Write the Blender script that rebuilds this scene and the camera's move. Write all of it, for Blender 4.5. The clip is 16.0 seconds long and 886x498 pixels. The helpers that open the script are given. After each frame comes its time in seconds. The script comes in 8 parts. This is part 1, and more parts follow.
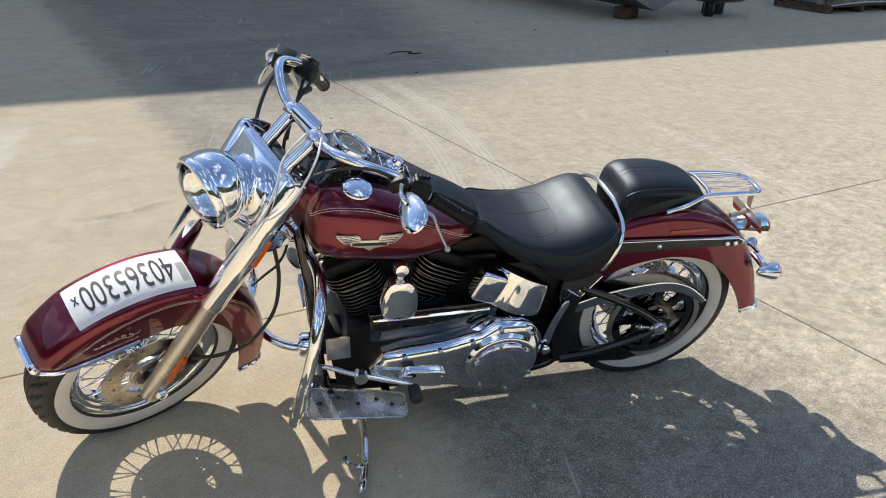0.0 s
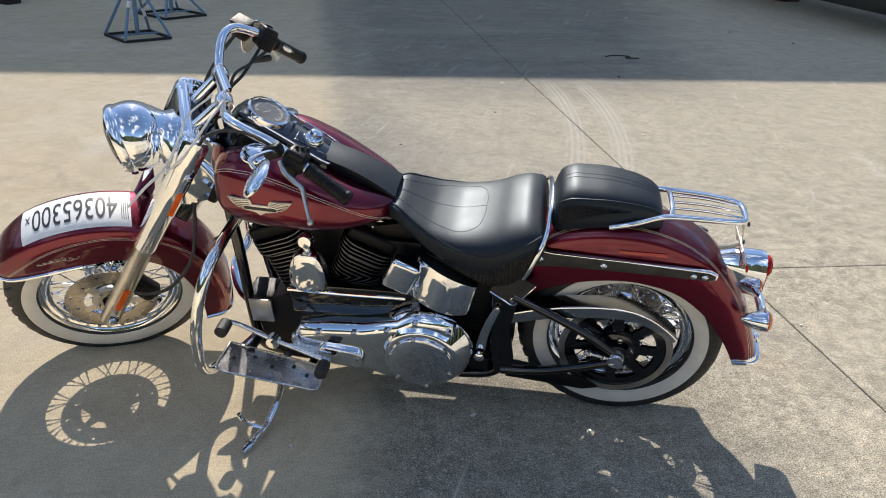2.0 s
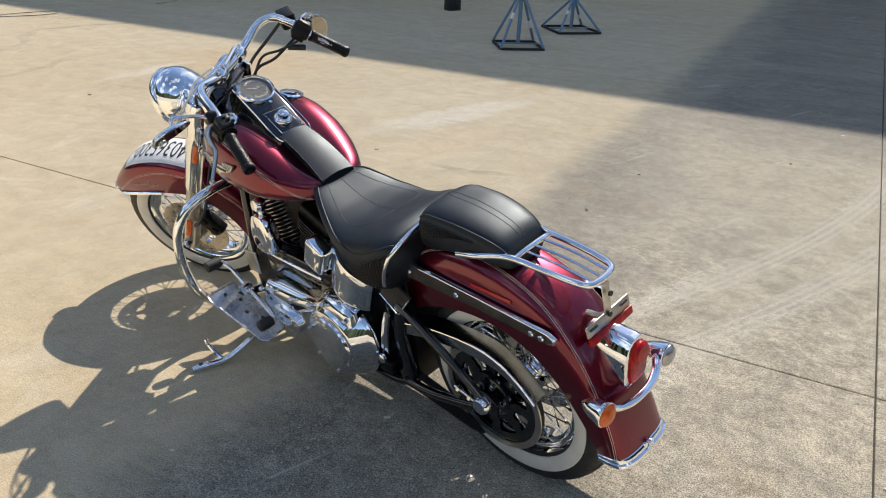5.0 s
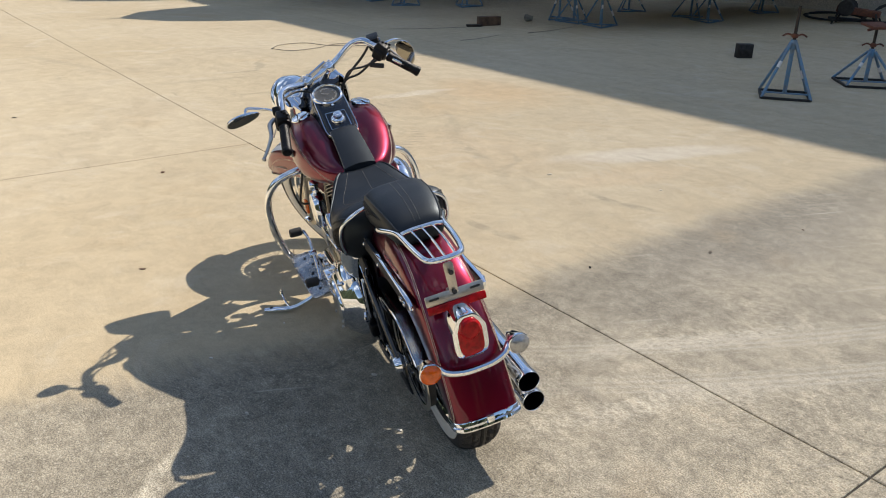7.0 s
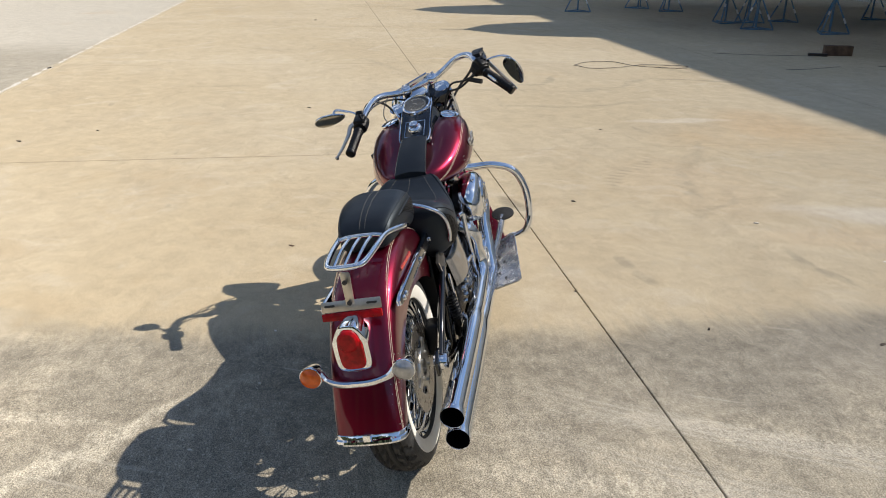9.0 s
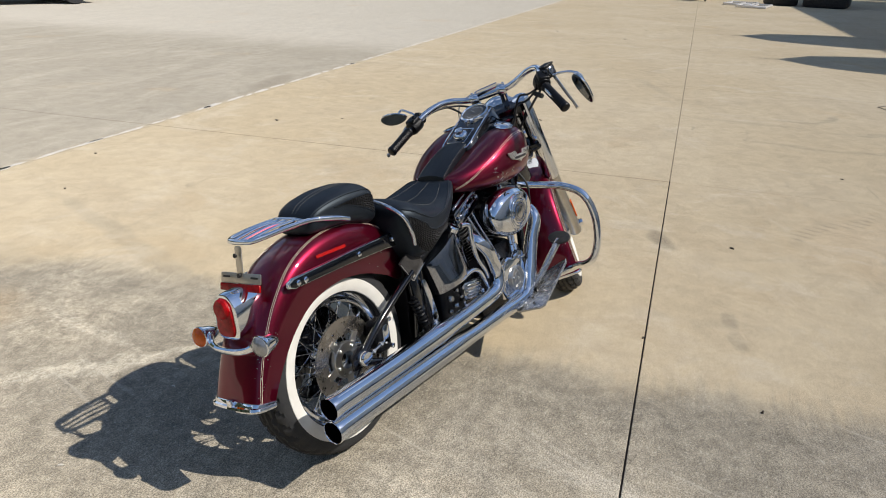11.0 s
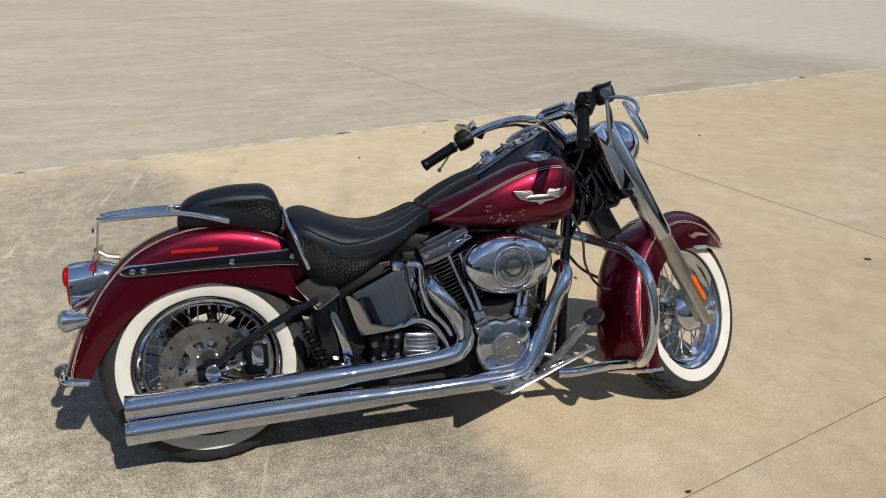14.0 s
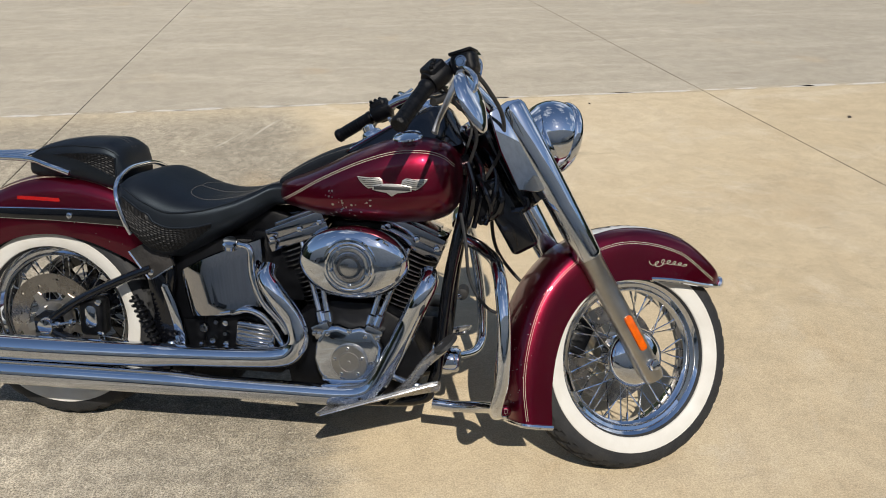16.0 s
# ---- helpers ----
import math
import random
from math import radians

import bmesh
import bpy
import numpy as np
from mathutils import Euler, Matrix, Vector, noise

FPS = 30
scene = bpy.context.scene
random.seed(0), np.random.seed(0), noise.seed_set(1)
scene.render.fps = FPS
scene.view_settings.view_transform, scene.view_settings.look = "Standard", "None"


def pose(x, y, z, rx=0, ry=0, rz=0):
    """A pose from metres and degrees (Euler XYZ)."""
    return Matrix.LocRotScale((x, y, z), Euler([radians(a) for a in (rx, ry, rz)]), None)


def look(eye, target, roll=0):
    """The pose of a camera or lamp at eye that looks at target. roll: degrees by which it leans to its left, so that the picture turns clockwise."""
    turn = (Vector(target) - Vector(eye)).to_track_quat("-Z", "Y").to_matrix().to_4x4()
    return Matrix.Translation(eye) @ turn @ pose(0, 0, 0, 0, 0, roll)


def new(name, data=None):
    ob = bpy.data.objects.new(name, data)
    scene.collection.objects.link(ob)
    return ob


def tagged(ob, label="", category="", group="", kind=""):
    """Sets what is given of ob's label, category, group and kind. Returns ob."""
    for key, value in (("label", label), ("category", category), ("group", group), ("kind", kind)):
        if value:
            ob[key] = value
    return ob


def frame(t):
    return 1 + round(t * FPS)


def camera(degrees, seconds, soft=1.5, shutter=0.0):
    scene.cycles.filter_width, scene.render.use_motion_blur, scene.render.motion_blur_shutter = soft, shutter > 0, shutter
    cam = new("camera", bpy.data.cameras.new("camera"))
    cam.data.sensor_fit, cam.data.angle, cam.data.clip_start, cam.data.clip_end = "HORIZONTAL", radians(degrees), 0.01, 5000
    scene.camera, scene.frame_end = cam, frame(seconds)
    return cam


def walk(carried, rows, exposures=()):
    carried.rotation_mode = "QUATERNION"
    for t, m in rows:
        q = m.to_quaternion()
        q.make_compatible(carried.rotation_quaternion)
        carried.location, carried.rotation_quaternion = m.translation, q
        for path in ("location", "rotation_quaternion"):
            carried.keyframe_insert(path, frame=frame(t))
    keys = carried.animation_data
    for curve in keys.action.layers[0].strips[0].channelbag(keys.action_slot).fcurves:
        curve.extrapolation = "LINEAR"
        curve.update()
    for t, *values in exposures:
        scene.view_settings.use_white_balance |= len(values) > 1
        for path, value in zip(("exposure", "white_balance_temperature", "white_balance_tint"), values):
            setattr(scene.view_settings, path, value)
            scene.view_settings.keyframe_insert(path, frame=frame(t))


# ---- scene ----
cam = camera(59.5, 16.0, 1.0)
PATH = [
    (0, (0.259, 0.051, 1.563), (0.136, 1.869, 0.74), 3.3),
    (0.5, (0.527, 0.024, 1.542), (0.253, 1.832, 0.731), 3.3),
    (1, (0.726, 0.125, 1.534), (0.27, 1.89, 0.713), 3.3),
    (1.5, (0.941, 0.32, 1.537), (0.312, 2.027, 0.706), 3.4),
    (2, (1.245, 0.393, 1.535), (0.437, 2.015, 0.688), 3.1),
    (2.5, (1.459, 0.504, 1.552), (0.477, 2.021, 0.696), 2.8),
    (3, (1.614, 0.724, 1.56), (0.463, 2.115, 0.699), 2.5),
    (3.5, (1.913, 0.87, 1.552), (0.62, 2.128, 0.69), 2.5),
    (4, (2.133, 1.007, 1.563), (0.712, 2.123, 0.707), 2.4),
    (4.2, (2.166, 1.108, 1.543), (0.701, 2.168, 0.687), 2.5),
    (6.3, (2.802, 2.148, 1.573), (0.994, 2.471, 0.781), 1.5),
    (6.5, (2.885, 2.266, 1.566), (1.06, 2.501, 0.783), 1.3),
    (7, (2.991, 2.52, 1.582), (1.145, 2.522, 0.814), 1.1),
    (7.5, (2.906, 2.798, 1.589), (1.07, 2.567, 0.83), 0.9),
    (8, (2.907, 3.118, 1.583), (1.108, 2.664, 0.836), 0.7),
    (8.5, (2.858, 3.414, 1.582), (1.124, 2.749, 0.838), 0.7),
    (9, (2.653, 3.656, 1.585), (1.011, 2.787, 0.844), 0.8),
    (9.2, (2.585, 3.771, 1.585), (0.988, 2.822, 0.843), 0.8),
    (11.3, (1.684, 4.584, 1.554), (0.665, 3.019, 0.838), 2.1),
    (11.5, (1.557, 4.587, 1.546), (0.602, 2.982, 0.829), 2.1),
    (12, (1.223, 4.593, 1.563), (0.438, 2.898, 0.848), 2.4),
    (12.5, (0.898, 4.695, 1.55), (0.308, 2.926, 0.828), 2.5),
    (13, (0.576, 4.633, 1.536), (0.218, 2.807, 0.804), 2.4),
    (13.5, (0.294, 4.562, 1.553), (0.175, 2.709, 0.81), 2.1),
    (14, (-0.045, 4.584, 1.561), (0.072, 2.735, 0.807), 1.5),
    (14.5, (-0.304, 4.424, 1.536), (0.027, 2.606, 0.769), 1.0),
    (15, (-0.602, 4.232, 1.524), (-0.075, 2.472, 0.734), 0.4),
    (15.5, (-0.93, 4.11, 1.507), (-0.247, 2.419, 0.687), 0.3),
    (16, (-1.16, 3.838, 1.496), (-0.321, 2.233, 0.648), 0.2),
]
walk(cam, [(t, look(eye, target, roll)) for t, eye, target, roll in PATH], exposures=[(0.0, 0.82, 6600, 10), (4.0, 0.80, 6800, 10), (7.0, 0.66, 7000, 10), (9.0, 0.43, 6850, 10), (11.5, 0.07, 6550, 10), (12.6, -0.12, 6580, 10), (14.0, -0.16, 6650, 10), (16.0, -0.14, 6700, 10)])

# ---- world, sun, exposure ----
SUN_AZ, SUN_EL = radians(130.3), radians(47.0)      # direction towards the sun
world = bpy.data.worlds.new("sky")
scene.world = world
world.use_nodes = True
wn, wl = world.node_tree.nodes, world.node_tree.links
sky = wn.new("ShaderNodeTexSky")
sky.sky_type, sky.sun_disc, sky.sun_elevation, sky.sun_rotation = "NISHITA", False, SUN_EL, radians(90) - SUN_AZ
sky.air_density, sky.dust_density, sky.ozone_density = 1.0, 0.25, 2.4
cl = wn.new("ShaderNodeTexNoise")
cl.inputs["Scale"].default_value, cl.inputs["Detail"].default_value, cl.inputs["Roughness"].default_value = 2.6, 7.0, 0.58
cr = wn.new("ShaderNodeValToRGB")
cr.color_ramp.elements[0].position, cr.color_ramp.elements[1].position = 0.53, 0.72
cm = wn.new("ShaderNodeMixRGB")
cm.inputs[2].default_value = (9.5, 10.0, 10.8, 1)
wl.new(cl.outputs["Fac"], cr.inputs["Fac"])
wl.new(cr.outputs["Color"], cm.inputs[0])
wl.new(sky.outputs["Color"], cm.inputs[1])
bg = wn["Background"]
bg.inputs["Strength"].default_value = 0.108
wl.new(cm.outputs["Color"], bg.inputs["Color"])
sun = new("sun", bpy.data.lights.new("sun", "SUN"))
sun.data.energy, sun.data.angle, sun.data.color = 4.15, radians(0.53), (1.0, 0.94, 0.86)
sun.matrix_world = look((math.cos(SUN_AZ) * 60, math.sin(SUN_AZ) * 60, 60 * math.tan(SUN_EL)), (0, 0, 0))


# ---- materials ----
def material(name, color, rough=0.5, metal=0.0, var=0.12, scale=18.0, bump=0.0, bscale=250.0, coat=0.0, rvar=0.0, spec=0.5, second=None, depth=0.002):
    """A principled surface with colour variation at two scales, roughness wear and fine relief."""
    m = bpy.data.materials.new(name)
    m.use_nodes = True
    n, l = m.node_tree.nodes, m.node_tree.links
    b = n["Principled BSDF"]
    tc = n.new("ShaderNodeTexCoord")
    a = n.new("ShaderNodeTexNoise")
    a.inputs["Scale"].default_value, a.inputs["Detail"].default_value = scale, 6
    f = n.new("ShaderNodeTexNoise")
    f.inputs["Scale"].default_value, f.inputs["Detail"].default_value = bscale, 3
    l.new(tc.outputs["Object"], a.inputs["Vector"])
    l.new(tc.outputs["Object"], f.inputs["Vector"])
    ramp = n.new("ShaderNodeValToRGB")
    ramp.color_ramp.elements[0].position, ramp.color_ramp.elements[1].position = 0.32, 0.68
    c2 = second or tuple(c * (1 - 2 * var) for c in color)
    ramp.color_ramp.elements[0].color, ramp.color_ramp.elements[1].color = (*c2, 1), (*color, 1)
    mix = n.new("ShaderNodeMixRGB")
    mix.blend_type, mix.inputs[0].default_value = "OVERLAY", min(1, var * 1.2)
    l.new(a.outputs["Fac"], ramp.inputs["Fac"])
    l.new(ramp.outputs["Color"], mix.inputs[1])
    l.new(f.outputs["Fac"], mix.inputs[2])
    l.new(mix.outputs["Color"], b.inputs["Base Color"])
    mr = n.new("ShaderNodeMapRange")
    mr.inputs["To Min"].default_value, mr.inputs["To Max"].default_value = max(0.0, rough - rvar), min(1, rough + rvar)
    l.new(a.outputs["Fac"], mr.inputs["Value"])
    l.new(mr.outputs["Result"], b.inputs["Roughness"])
    b.inputs["Metallic"].default_value = metal
    b.inputs["Coat Weight"].default_value, b.inputs["Coat Roughness"].default_value = coat, 0.03
    b.inputs["Specular IOR Level"].default_value = spec
    if bump:
        bp = n.new("ShaderNodeBump")
        bp.inputs["Strength"].default_value, bp.inputs["Distance"].default_value = bump, depth
        l.new(f.outputs["Fac"], bp.inputs["Height"])
        l.new(bp.outputs["Normal"], b.inputs["Normal"])
    return m


CHROME = material("chrome", (0.845, 0.875, 0.92), 0.025, 1.0, 0.04, 6, rvar=0.02)
CHROME_WORN = material("worn chrome", (0.64, 0.65, 0.66), 0.14, 1.0, 0.10, 25, 0.1, 300, rvar=0.08)
STEEL = material("brushed steel", (0.60, 0.56, 0.50), 0.36, 1.0, 0.12, 30, 0.12, 400, rvar=0.1)
ALLOY = material("satin aluminium", (0.62, 0.60, 0.56), 0.30, 1.0, 0.08, 20, 0.08, 500, rvar=0.06)
RED = material("burgundy metallic paint", (0.156, 0.0021, 0.0195), 0.35, 0.90, 0.10, 5, 0.03, 1500, coat=0.9, second=(0.125, 0.0017, 0.0158), depth=0.0004)
BLACK_GLOSS = material("gloss black paint", (0.0036, 0.0041, 0.0060), 0.12, 0.0, 0.2, 12, coat=0.6, rvar=0.06)
BLACK_SATIN = material("wrinkle black paint", (0.0040, 0.0046, 0.0064), 0.36, 0.0, 0.3, 40, 0.4, 700, rvar=0.1, spec=0.26)
LEATHER = material("black leather", (0.0060, 0.0076, 0.0115), 0.50, 0.0, 0.25, 16, 0.3, 380, rvar=0.06, depth=0.001, spec=0.48)
RUBBER = material("black rubber", (0.016, 0.0175, 0.020), 0.62, 0.0, 0.35, 25, 0.5, 300, rvar=0.1, second=(0.028, 0.028, 0.028))
WHITEWALL = material("white rubber", (0.74, 0.73, 0.68), 0.5, 0.0, 0.05, 14, 0.1, 200, second=(0.66, 0.64, 0.58))
FIN_EDGE = material("machined fin edge", (0.34, 0.34, 0.345), 0.30, 1.0, 0.1, 60)
AMBER = material("amber lens", (0.80, 0.125, 0.002), 0.16, 0.0, 0.15, 60, 0.4, 260, coat=0.4)
DISC_STEEL = material("brown-filmed disc steel", (0.54, 0.50, 0.45), 0.27, 1.0, 0.15, 30, 0.12, 400, rvar=0.1)
SIDE_LENS = material("bright red reflector", (0.42, 0.008, 0.006), 0.22, 0.0, 0.1, 60, 0.3, 260, coat=0.6)
RED_LENS = material("red lens", (0.46, 0.003, 0.006), 0.24, 0.0, 0.25, 60, 0.6, 260, coat=0.05, spec=0.25)
CLEAR_LENS = material("clear ribbed lens", (0.40, 0.41, 0.42), 0.18, 0.6, 0.15, 60, 0.6, 160, coat=0.8)
GOLD = material("gold pinstripe", (0.74, 0.62, 0.50), 0.4, 0.0, 0.1, 40)
DARK_CHROME = material("dark chrome", (0.50, 0.50, 0.52), 0.045, 1.0, 0.05, 6, rvar=0.02)
BADGE = material("ivory and silver enamel", (0.66, 0.64, 0.59), 0.28, 0.75, 0.06, 40)
BOARD = material("scuffed bare alloy", (0.58, 0.58, 0.58), 0.26, 0.85, 0.15, 25, 0.2, 200, rvar=0.1)
TICK = material("pale dial print", (0.42, 0.42, 0.41), 0.5, 0.0, 0.05, 40)
# cool sky sheen on the leather, put into its specular tint
LEATHER.node_tree.nodes["Principled BSDF"].inputs["Specular Tint"].default_value = (0.70, 0.86, 1.0, 1.0)
WEAVE = material("woven black leather", (0.010, 0.010, 0.011), 0.50, 0.0, 0.25, 30, spec=0.3)
STITCH = material("grey stitching thread", (0.13, 0.13, 0.125), 0.7, 0.0, 0.1, 60)
PAPER = material("white sticker paper", (0.78, 0.78, 0.77), 0.5, 0.0, 0.03, 20)
SOOT = material("soot", (0.003, 0.003, 0.003), 0.95, 0.0, 0.1, 20, spec=0.05)
INK = material("black ink", (0.02, 0.02, 0.022), 0.5, 0.0, 0.1, 20)
DIAL = material("grey dial face", (0.055, 0.057, 0.06), 0.4, 0.1, 0.1, 40)
# mirror glass with lowered reflectance
MIRROR = material("dim mirror glass", (0.30, 0.30, 0.29), 0.03, 1.0, 0.01, 4)
STRING = material("white tie string", (0.75, 0.75, 0.74), 0.6, 0.0, 0.05, 80)
BLUE_PAINT = material("chipped blue paint", (0.10, 0.26, 0.44), 0.5, 0.1, 0.3, 14, 0.3, 120, second=(0.20, 0.24, 0.27))
RUST = material("rusty steel", (0.22, 0.075, 0.04), 0.75, 0.2, 0.35, 30, 0.5, 150, second=(0.10, 0.045, 0.03))
DARK_STEEL = material("dark oily steel", (0.05, 0.047, 0.045), 0.6, 0.3, 0.3, 22, 0.4, 160)
WOOD = material("weathered timber", (0.20, 0.12, 0.075), 0.8, 0.0, 0.3, 9, 0.5, 90)
HULL_GREY = material("grey hull paint", (0.19, 0.20, 0.22), 0.35, 0.0, 0.15, 1.2, 0.1, 20)
HULL_WHITE = material("white gelcoat", (0.72, 0.71, 0.69), 0.25, 0.0, 0.06, 1.0, coat=0.3)
ANTIFOUL = material("dark antifouling paint", (0.035, 0.037, 0.045), 0.75, 0.0, 0.3, 2.5, 0.2, 30)
WALL_WHITE = material("white wall cladding", (0.66, 0.67, 0.68), 0.6, 0.0, 0.1, 0.7, 0.1, 15)
STRAW = material("stacked grey planks", (0.30, 0.28, 0.23), 0.85, 0.0, 0.3, 8, 0.4, 60)
CAR_PAINT = material("dark car paint", (0.03, 0.012, 0.014), 0.2, 0.2, 0.1, 4, coat=1.0)
BACKDROP = material("dark green backdrop", (0.05, 0.07, 0.03), 0.9, 0.0, 0.4, 0.8, 0.5, 3.0)
LEAD = material("dark rusty scrap", (0.06, 0.045, 0.035), 0.7, 0.3, 0.3, 30, 0.4, 100)

# yard axes: along the joints, and across them towards the shed
JA = radians(37.2)
UX, UY = math.cos(JA), math.sin(JA)


def yard(u, v, z=0.0):
    """World place of a point given along (u) and across (v) the concrete joints."""
    return Vector((u * UX - v * UY, u * UY + v * UX, z))


def concrete():
    m = bpy.data.materials.new("worn yard concrete")
    m.use_nodes = True
    n, l = m.node_tree.nodes, m.node_tree.links
    b = n["Principled BSDF"]

    def math_node(op, a, c=None):
        k = n.new("ShaderNodeMath")
        k.operation = op
        for i, v in enumerate((a, c)):
            if v is None:
                continue
            if isinstance(v, (int, float)):
                k.inputs[i].default_value = v
            else:
                l.new(v, k.inputs[i])
        return k.outputs[0]

    def noise_node(scale, detail=5, rough=0.55, stretch=None, dist=0.0):
        t = n.new("ShaderNodeTexNoise")
        t.inputs["Scale"].default_value, t.inputs["Detail"].default_value = scale, detail
        t.inputs["Roughness"].default_value, t.inputs["Distortion"].default_value = rough, dist
        src = uvw
        if stretch:
            mp = n.new("ShaderNodeMapping")
            mp.inputs["Scale"].default_value = stretch
            l.new(uvw, mp.inputs["Vector"])
            src = mp.outputs["Vector"]
        l.new(src, t.inputs["Vector"])
        return t.outputs["Fac"]

    def step(v, lo, hi):
        r = n.new("ShaderNodeMapRange")
        r.interpolation_type = "SMOOTHSTEP"
        r.inputs["From Min"].default_value, r.inputs["From Max"].default_value = lo, hi
        l.new(v, r.inputs["Value"])
        return r.outputs["Result"]

    def blend(fac, c1, c2, mode="MIX"):
        k = n.new("ShaderNodeMixRGB")
        k.blend_type = mode
        for i, v in enumerate((fac, c1, c2)):
            if isinstance(v, tuple):
                k.inputs[i].default_value = (*v, 1)
            elif isinstance(v, (int, float)):
                k.inputs[i].default_value = v
            else:
                l.new(v, k.inputs[i])
        return k.outputs["Color"]

    geo = n.new("ShaderNodeNewGeometry")
    rot = n.new("ShaderNodeMapping")
    rot.inputs["Rotation"].default_value = (0, 0, -JA)
    l.new(geo.outputs["Position"], rot.inputs["Vector"])
    uvw = rot.outputs["Vector"]
    sep = n.new("ShaderNodeSeparateXYZ")
    l.new(uvw, sep.inputs[0])
    u, v = sep.outputs[0], sep.outputs[1]
    big, mid, fine = noise_node(0.35, 4), noise_node(2.2, 6, 0.6), noise_node(190, 4, 0.75)
    speck = noise_node(60, 5, 0.75)
    broom = noise_node(1.0, 4, 0.65, (22.0, 150.0, 1.0))
    streak = noise_node(1.0, 6, 0.62, (0.55, 1.7, 1.0), 1.0)
    wob = math_node("MULTIPLY", math_node("SUBTRACT", mid, 0.5), 1.3)
    wob2 = math_node("MULTIPLY", math_node("SUBTRACT", big, 0.5), 1.8)
    uu = math_node("ADD", u, math_node("ADD", wob, math_node("MULTIPLY", wob2, 0.35)))
    # the scoured slabs begin on a brushed line that swings a little along its length
    swing = math_node("ADD", 1.16, math_node("MULTIPLY", step(v, 0.3, 1.8), 0.28))
    swing = math_node("ADD", swing, math_node("MULTIPLY", math_node("SUBTRACT", 1.0, step(v, -1.1, -0.2)), 0.34))
    brush = math_node("SUBTRACT", noise_node(1.0, 4, 0.6, (1.6, 26.0, 1.0)), 0.5)
    edge = math_node("SUBTRACT", u, swing)
    edge = math_node("ADD", edge, math_node("ADD", math_node("MULTIPLY", wob, 0.20), math_node("MULTIPLY", brush, 0.30)))
    grey = math_node("MULTIPLY", step(edge, -0.17, 0.20), step(v, -2.4, -1.5))                                   # scoured grey slabs behind the sandy ones
    far_grey = math_node("SUBTRACT", 1.0, step(math_node("ADD", v, math_node("MULTIPLY", wob, 0.06)), -2.15, -1.98))
    sandy = blend(step(big, 0.35, 0.7), (0.50, 0.412, 0.275), (0.545, 0.462, 0.325))
    sandy = blend(math_node("MULTIPLY", step(streak, 0.48, 0.72), 0.55), sandy, (0.455, 0.372, 0.250))
    cloud = noise_node(0.95, 5, 0.6, None, 0.8)
    sandy = blend(math_node("MULTIPLY", step(noise_node(0.75, 6, 0.62, None, 0.6), 0.50, 0.68), 0.40), sandy, (0.415, 0.340, 0.235))
    sandy = blend(math_node("MULTIPLY", step(noise_node(1.3, 5, 0.6, None, 1.2), 0.54, 0.70), 0.35), sandy, (0.60, 0.535, 0.415))
    worn = blend(step(mid, 0.35, 0.7), (0.365, 0.322, 0.244), (0.440, 0.390, 0.298))
    worn = blend(math_node("MULTIPLY", step(cloud, 0.47, 0.60), 0.25), worn, (0.445, 0.390, 0.295))
    worn = blend(math_node("MULTIPLY", step(noise_node(1.6, 5, 0.62, (0.8, 1.4, 1.0), 0.7), 0.52, 0.66), 0.22), worn, (0.225, 0.200, 0.160))
    worn = blend(math_node("MULTIPLY", step(math_node("ADD", v, wob), 2.8, 5.0), 0.50), worn, (0.430, 0.368, 0.262))
    worn = blend(math_node("MULTIPLY", step(streak, 0.5, 0.75), 0.4), worn, (0.43, 0.395, 0.325))
    # darker towards the old joint, dusty further back
    worn = blend(math_node("MULTIPLY", math_node("SUBTRACT", 1.0, step(math_node("ADD", v, wob), -0.5, 0.5)), 0.42), worn, (0.245, 0.220, 0.172))
    worn = blend(math_node("MULTIPLY", math_node("MULTIPLY", step(uu, 2.4, 3.3), step(v, 0.3, 1.4)), 0.45), worn, (0.480, 0.415, 0.300))
    base = blend(grey, sandy, worn)
    pale = blend(step(streak, 0.42, 0.7), (0.338, 0.314, 0.262), (0.425, 0.396, 0.330))
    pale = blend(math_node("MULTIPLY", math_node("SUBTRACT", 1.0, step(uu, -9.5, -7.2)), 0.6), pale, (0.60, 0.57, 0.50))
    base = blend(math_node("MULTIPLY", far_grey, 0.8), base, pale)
    mott = noise_node(42.0, 6, 0.75)
    grit = math_node("ADD", 0.30, math_node("MULTIPLY", step(mott, 0.40, 0.60), 0.70))
    # oily drive band in front of the shed
    slant = math_node("SUBTRACT", uu, math_node("MULTIPLY", math_node("SUBTRACT", v, 6.8), 0.30))
    oil = math_node("MULTIPLY", math_node("MULTIPLY", step(uu, 1.45, 2.05), math_node("SUBTRACT", 1.0, step(slant, 4.2, 5.8))), step(math_node("ADD", v, wob), 5.0, 6.6))
    base = blend(math_node("MULTIPLY", oil, math_node("ADD", 0.25, math_node("MULTIPLY", streak, 0.65))), base, (0.075, 0.072, 0.07))
    def spot(u0, v0, ru, rv, turn=0.0):
        """A soft-edged patch, for stains and for painted shade."""
        a = math_node("ADD", math_node("SUBTRACT", u, u0), math_node("MULTIPLY", wob, 0.25))
        c = math_node("ADD", math_node("SUBTRACT", v, v0), math_node("MULTIPLY", wob, 0.15))
        ct, st_ = math.cos(turn), math.sin(turn)
        p = math_node("ADD", math_node("MULTIPLY", a, ct), math_node("MULTIPLY", c, st_))
        q = math_node("SUBTRACT", math_node("MULTIPLY", c, ct), math_node("MULTIPLY", a, st_))
        d = math_node("ADD", math_node("POWER", math_node("DIVIDE", p, ru), 2.0), math_node("POWER", math_node("DIVIDE", q, rv), 2.0))
        return math_node("SUBTRACT", 1.0, step(d, 0.15, 1.3))

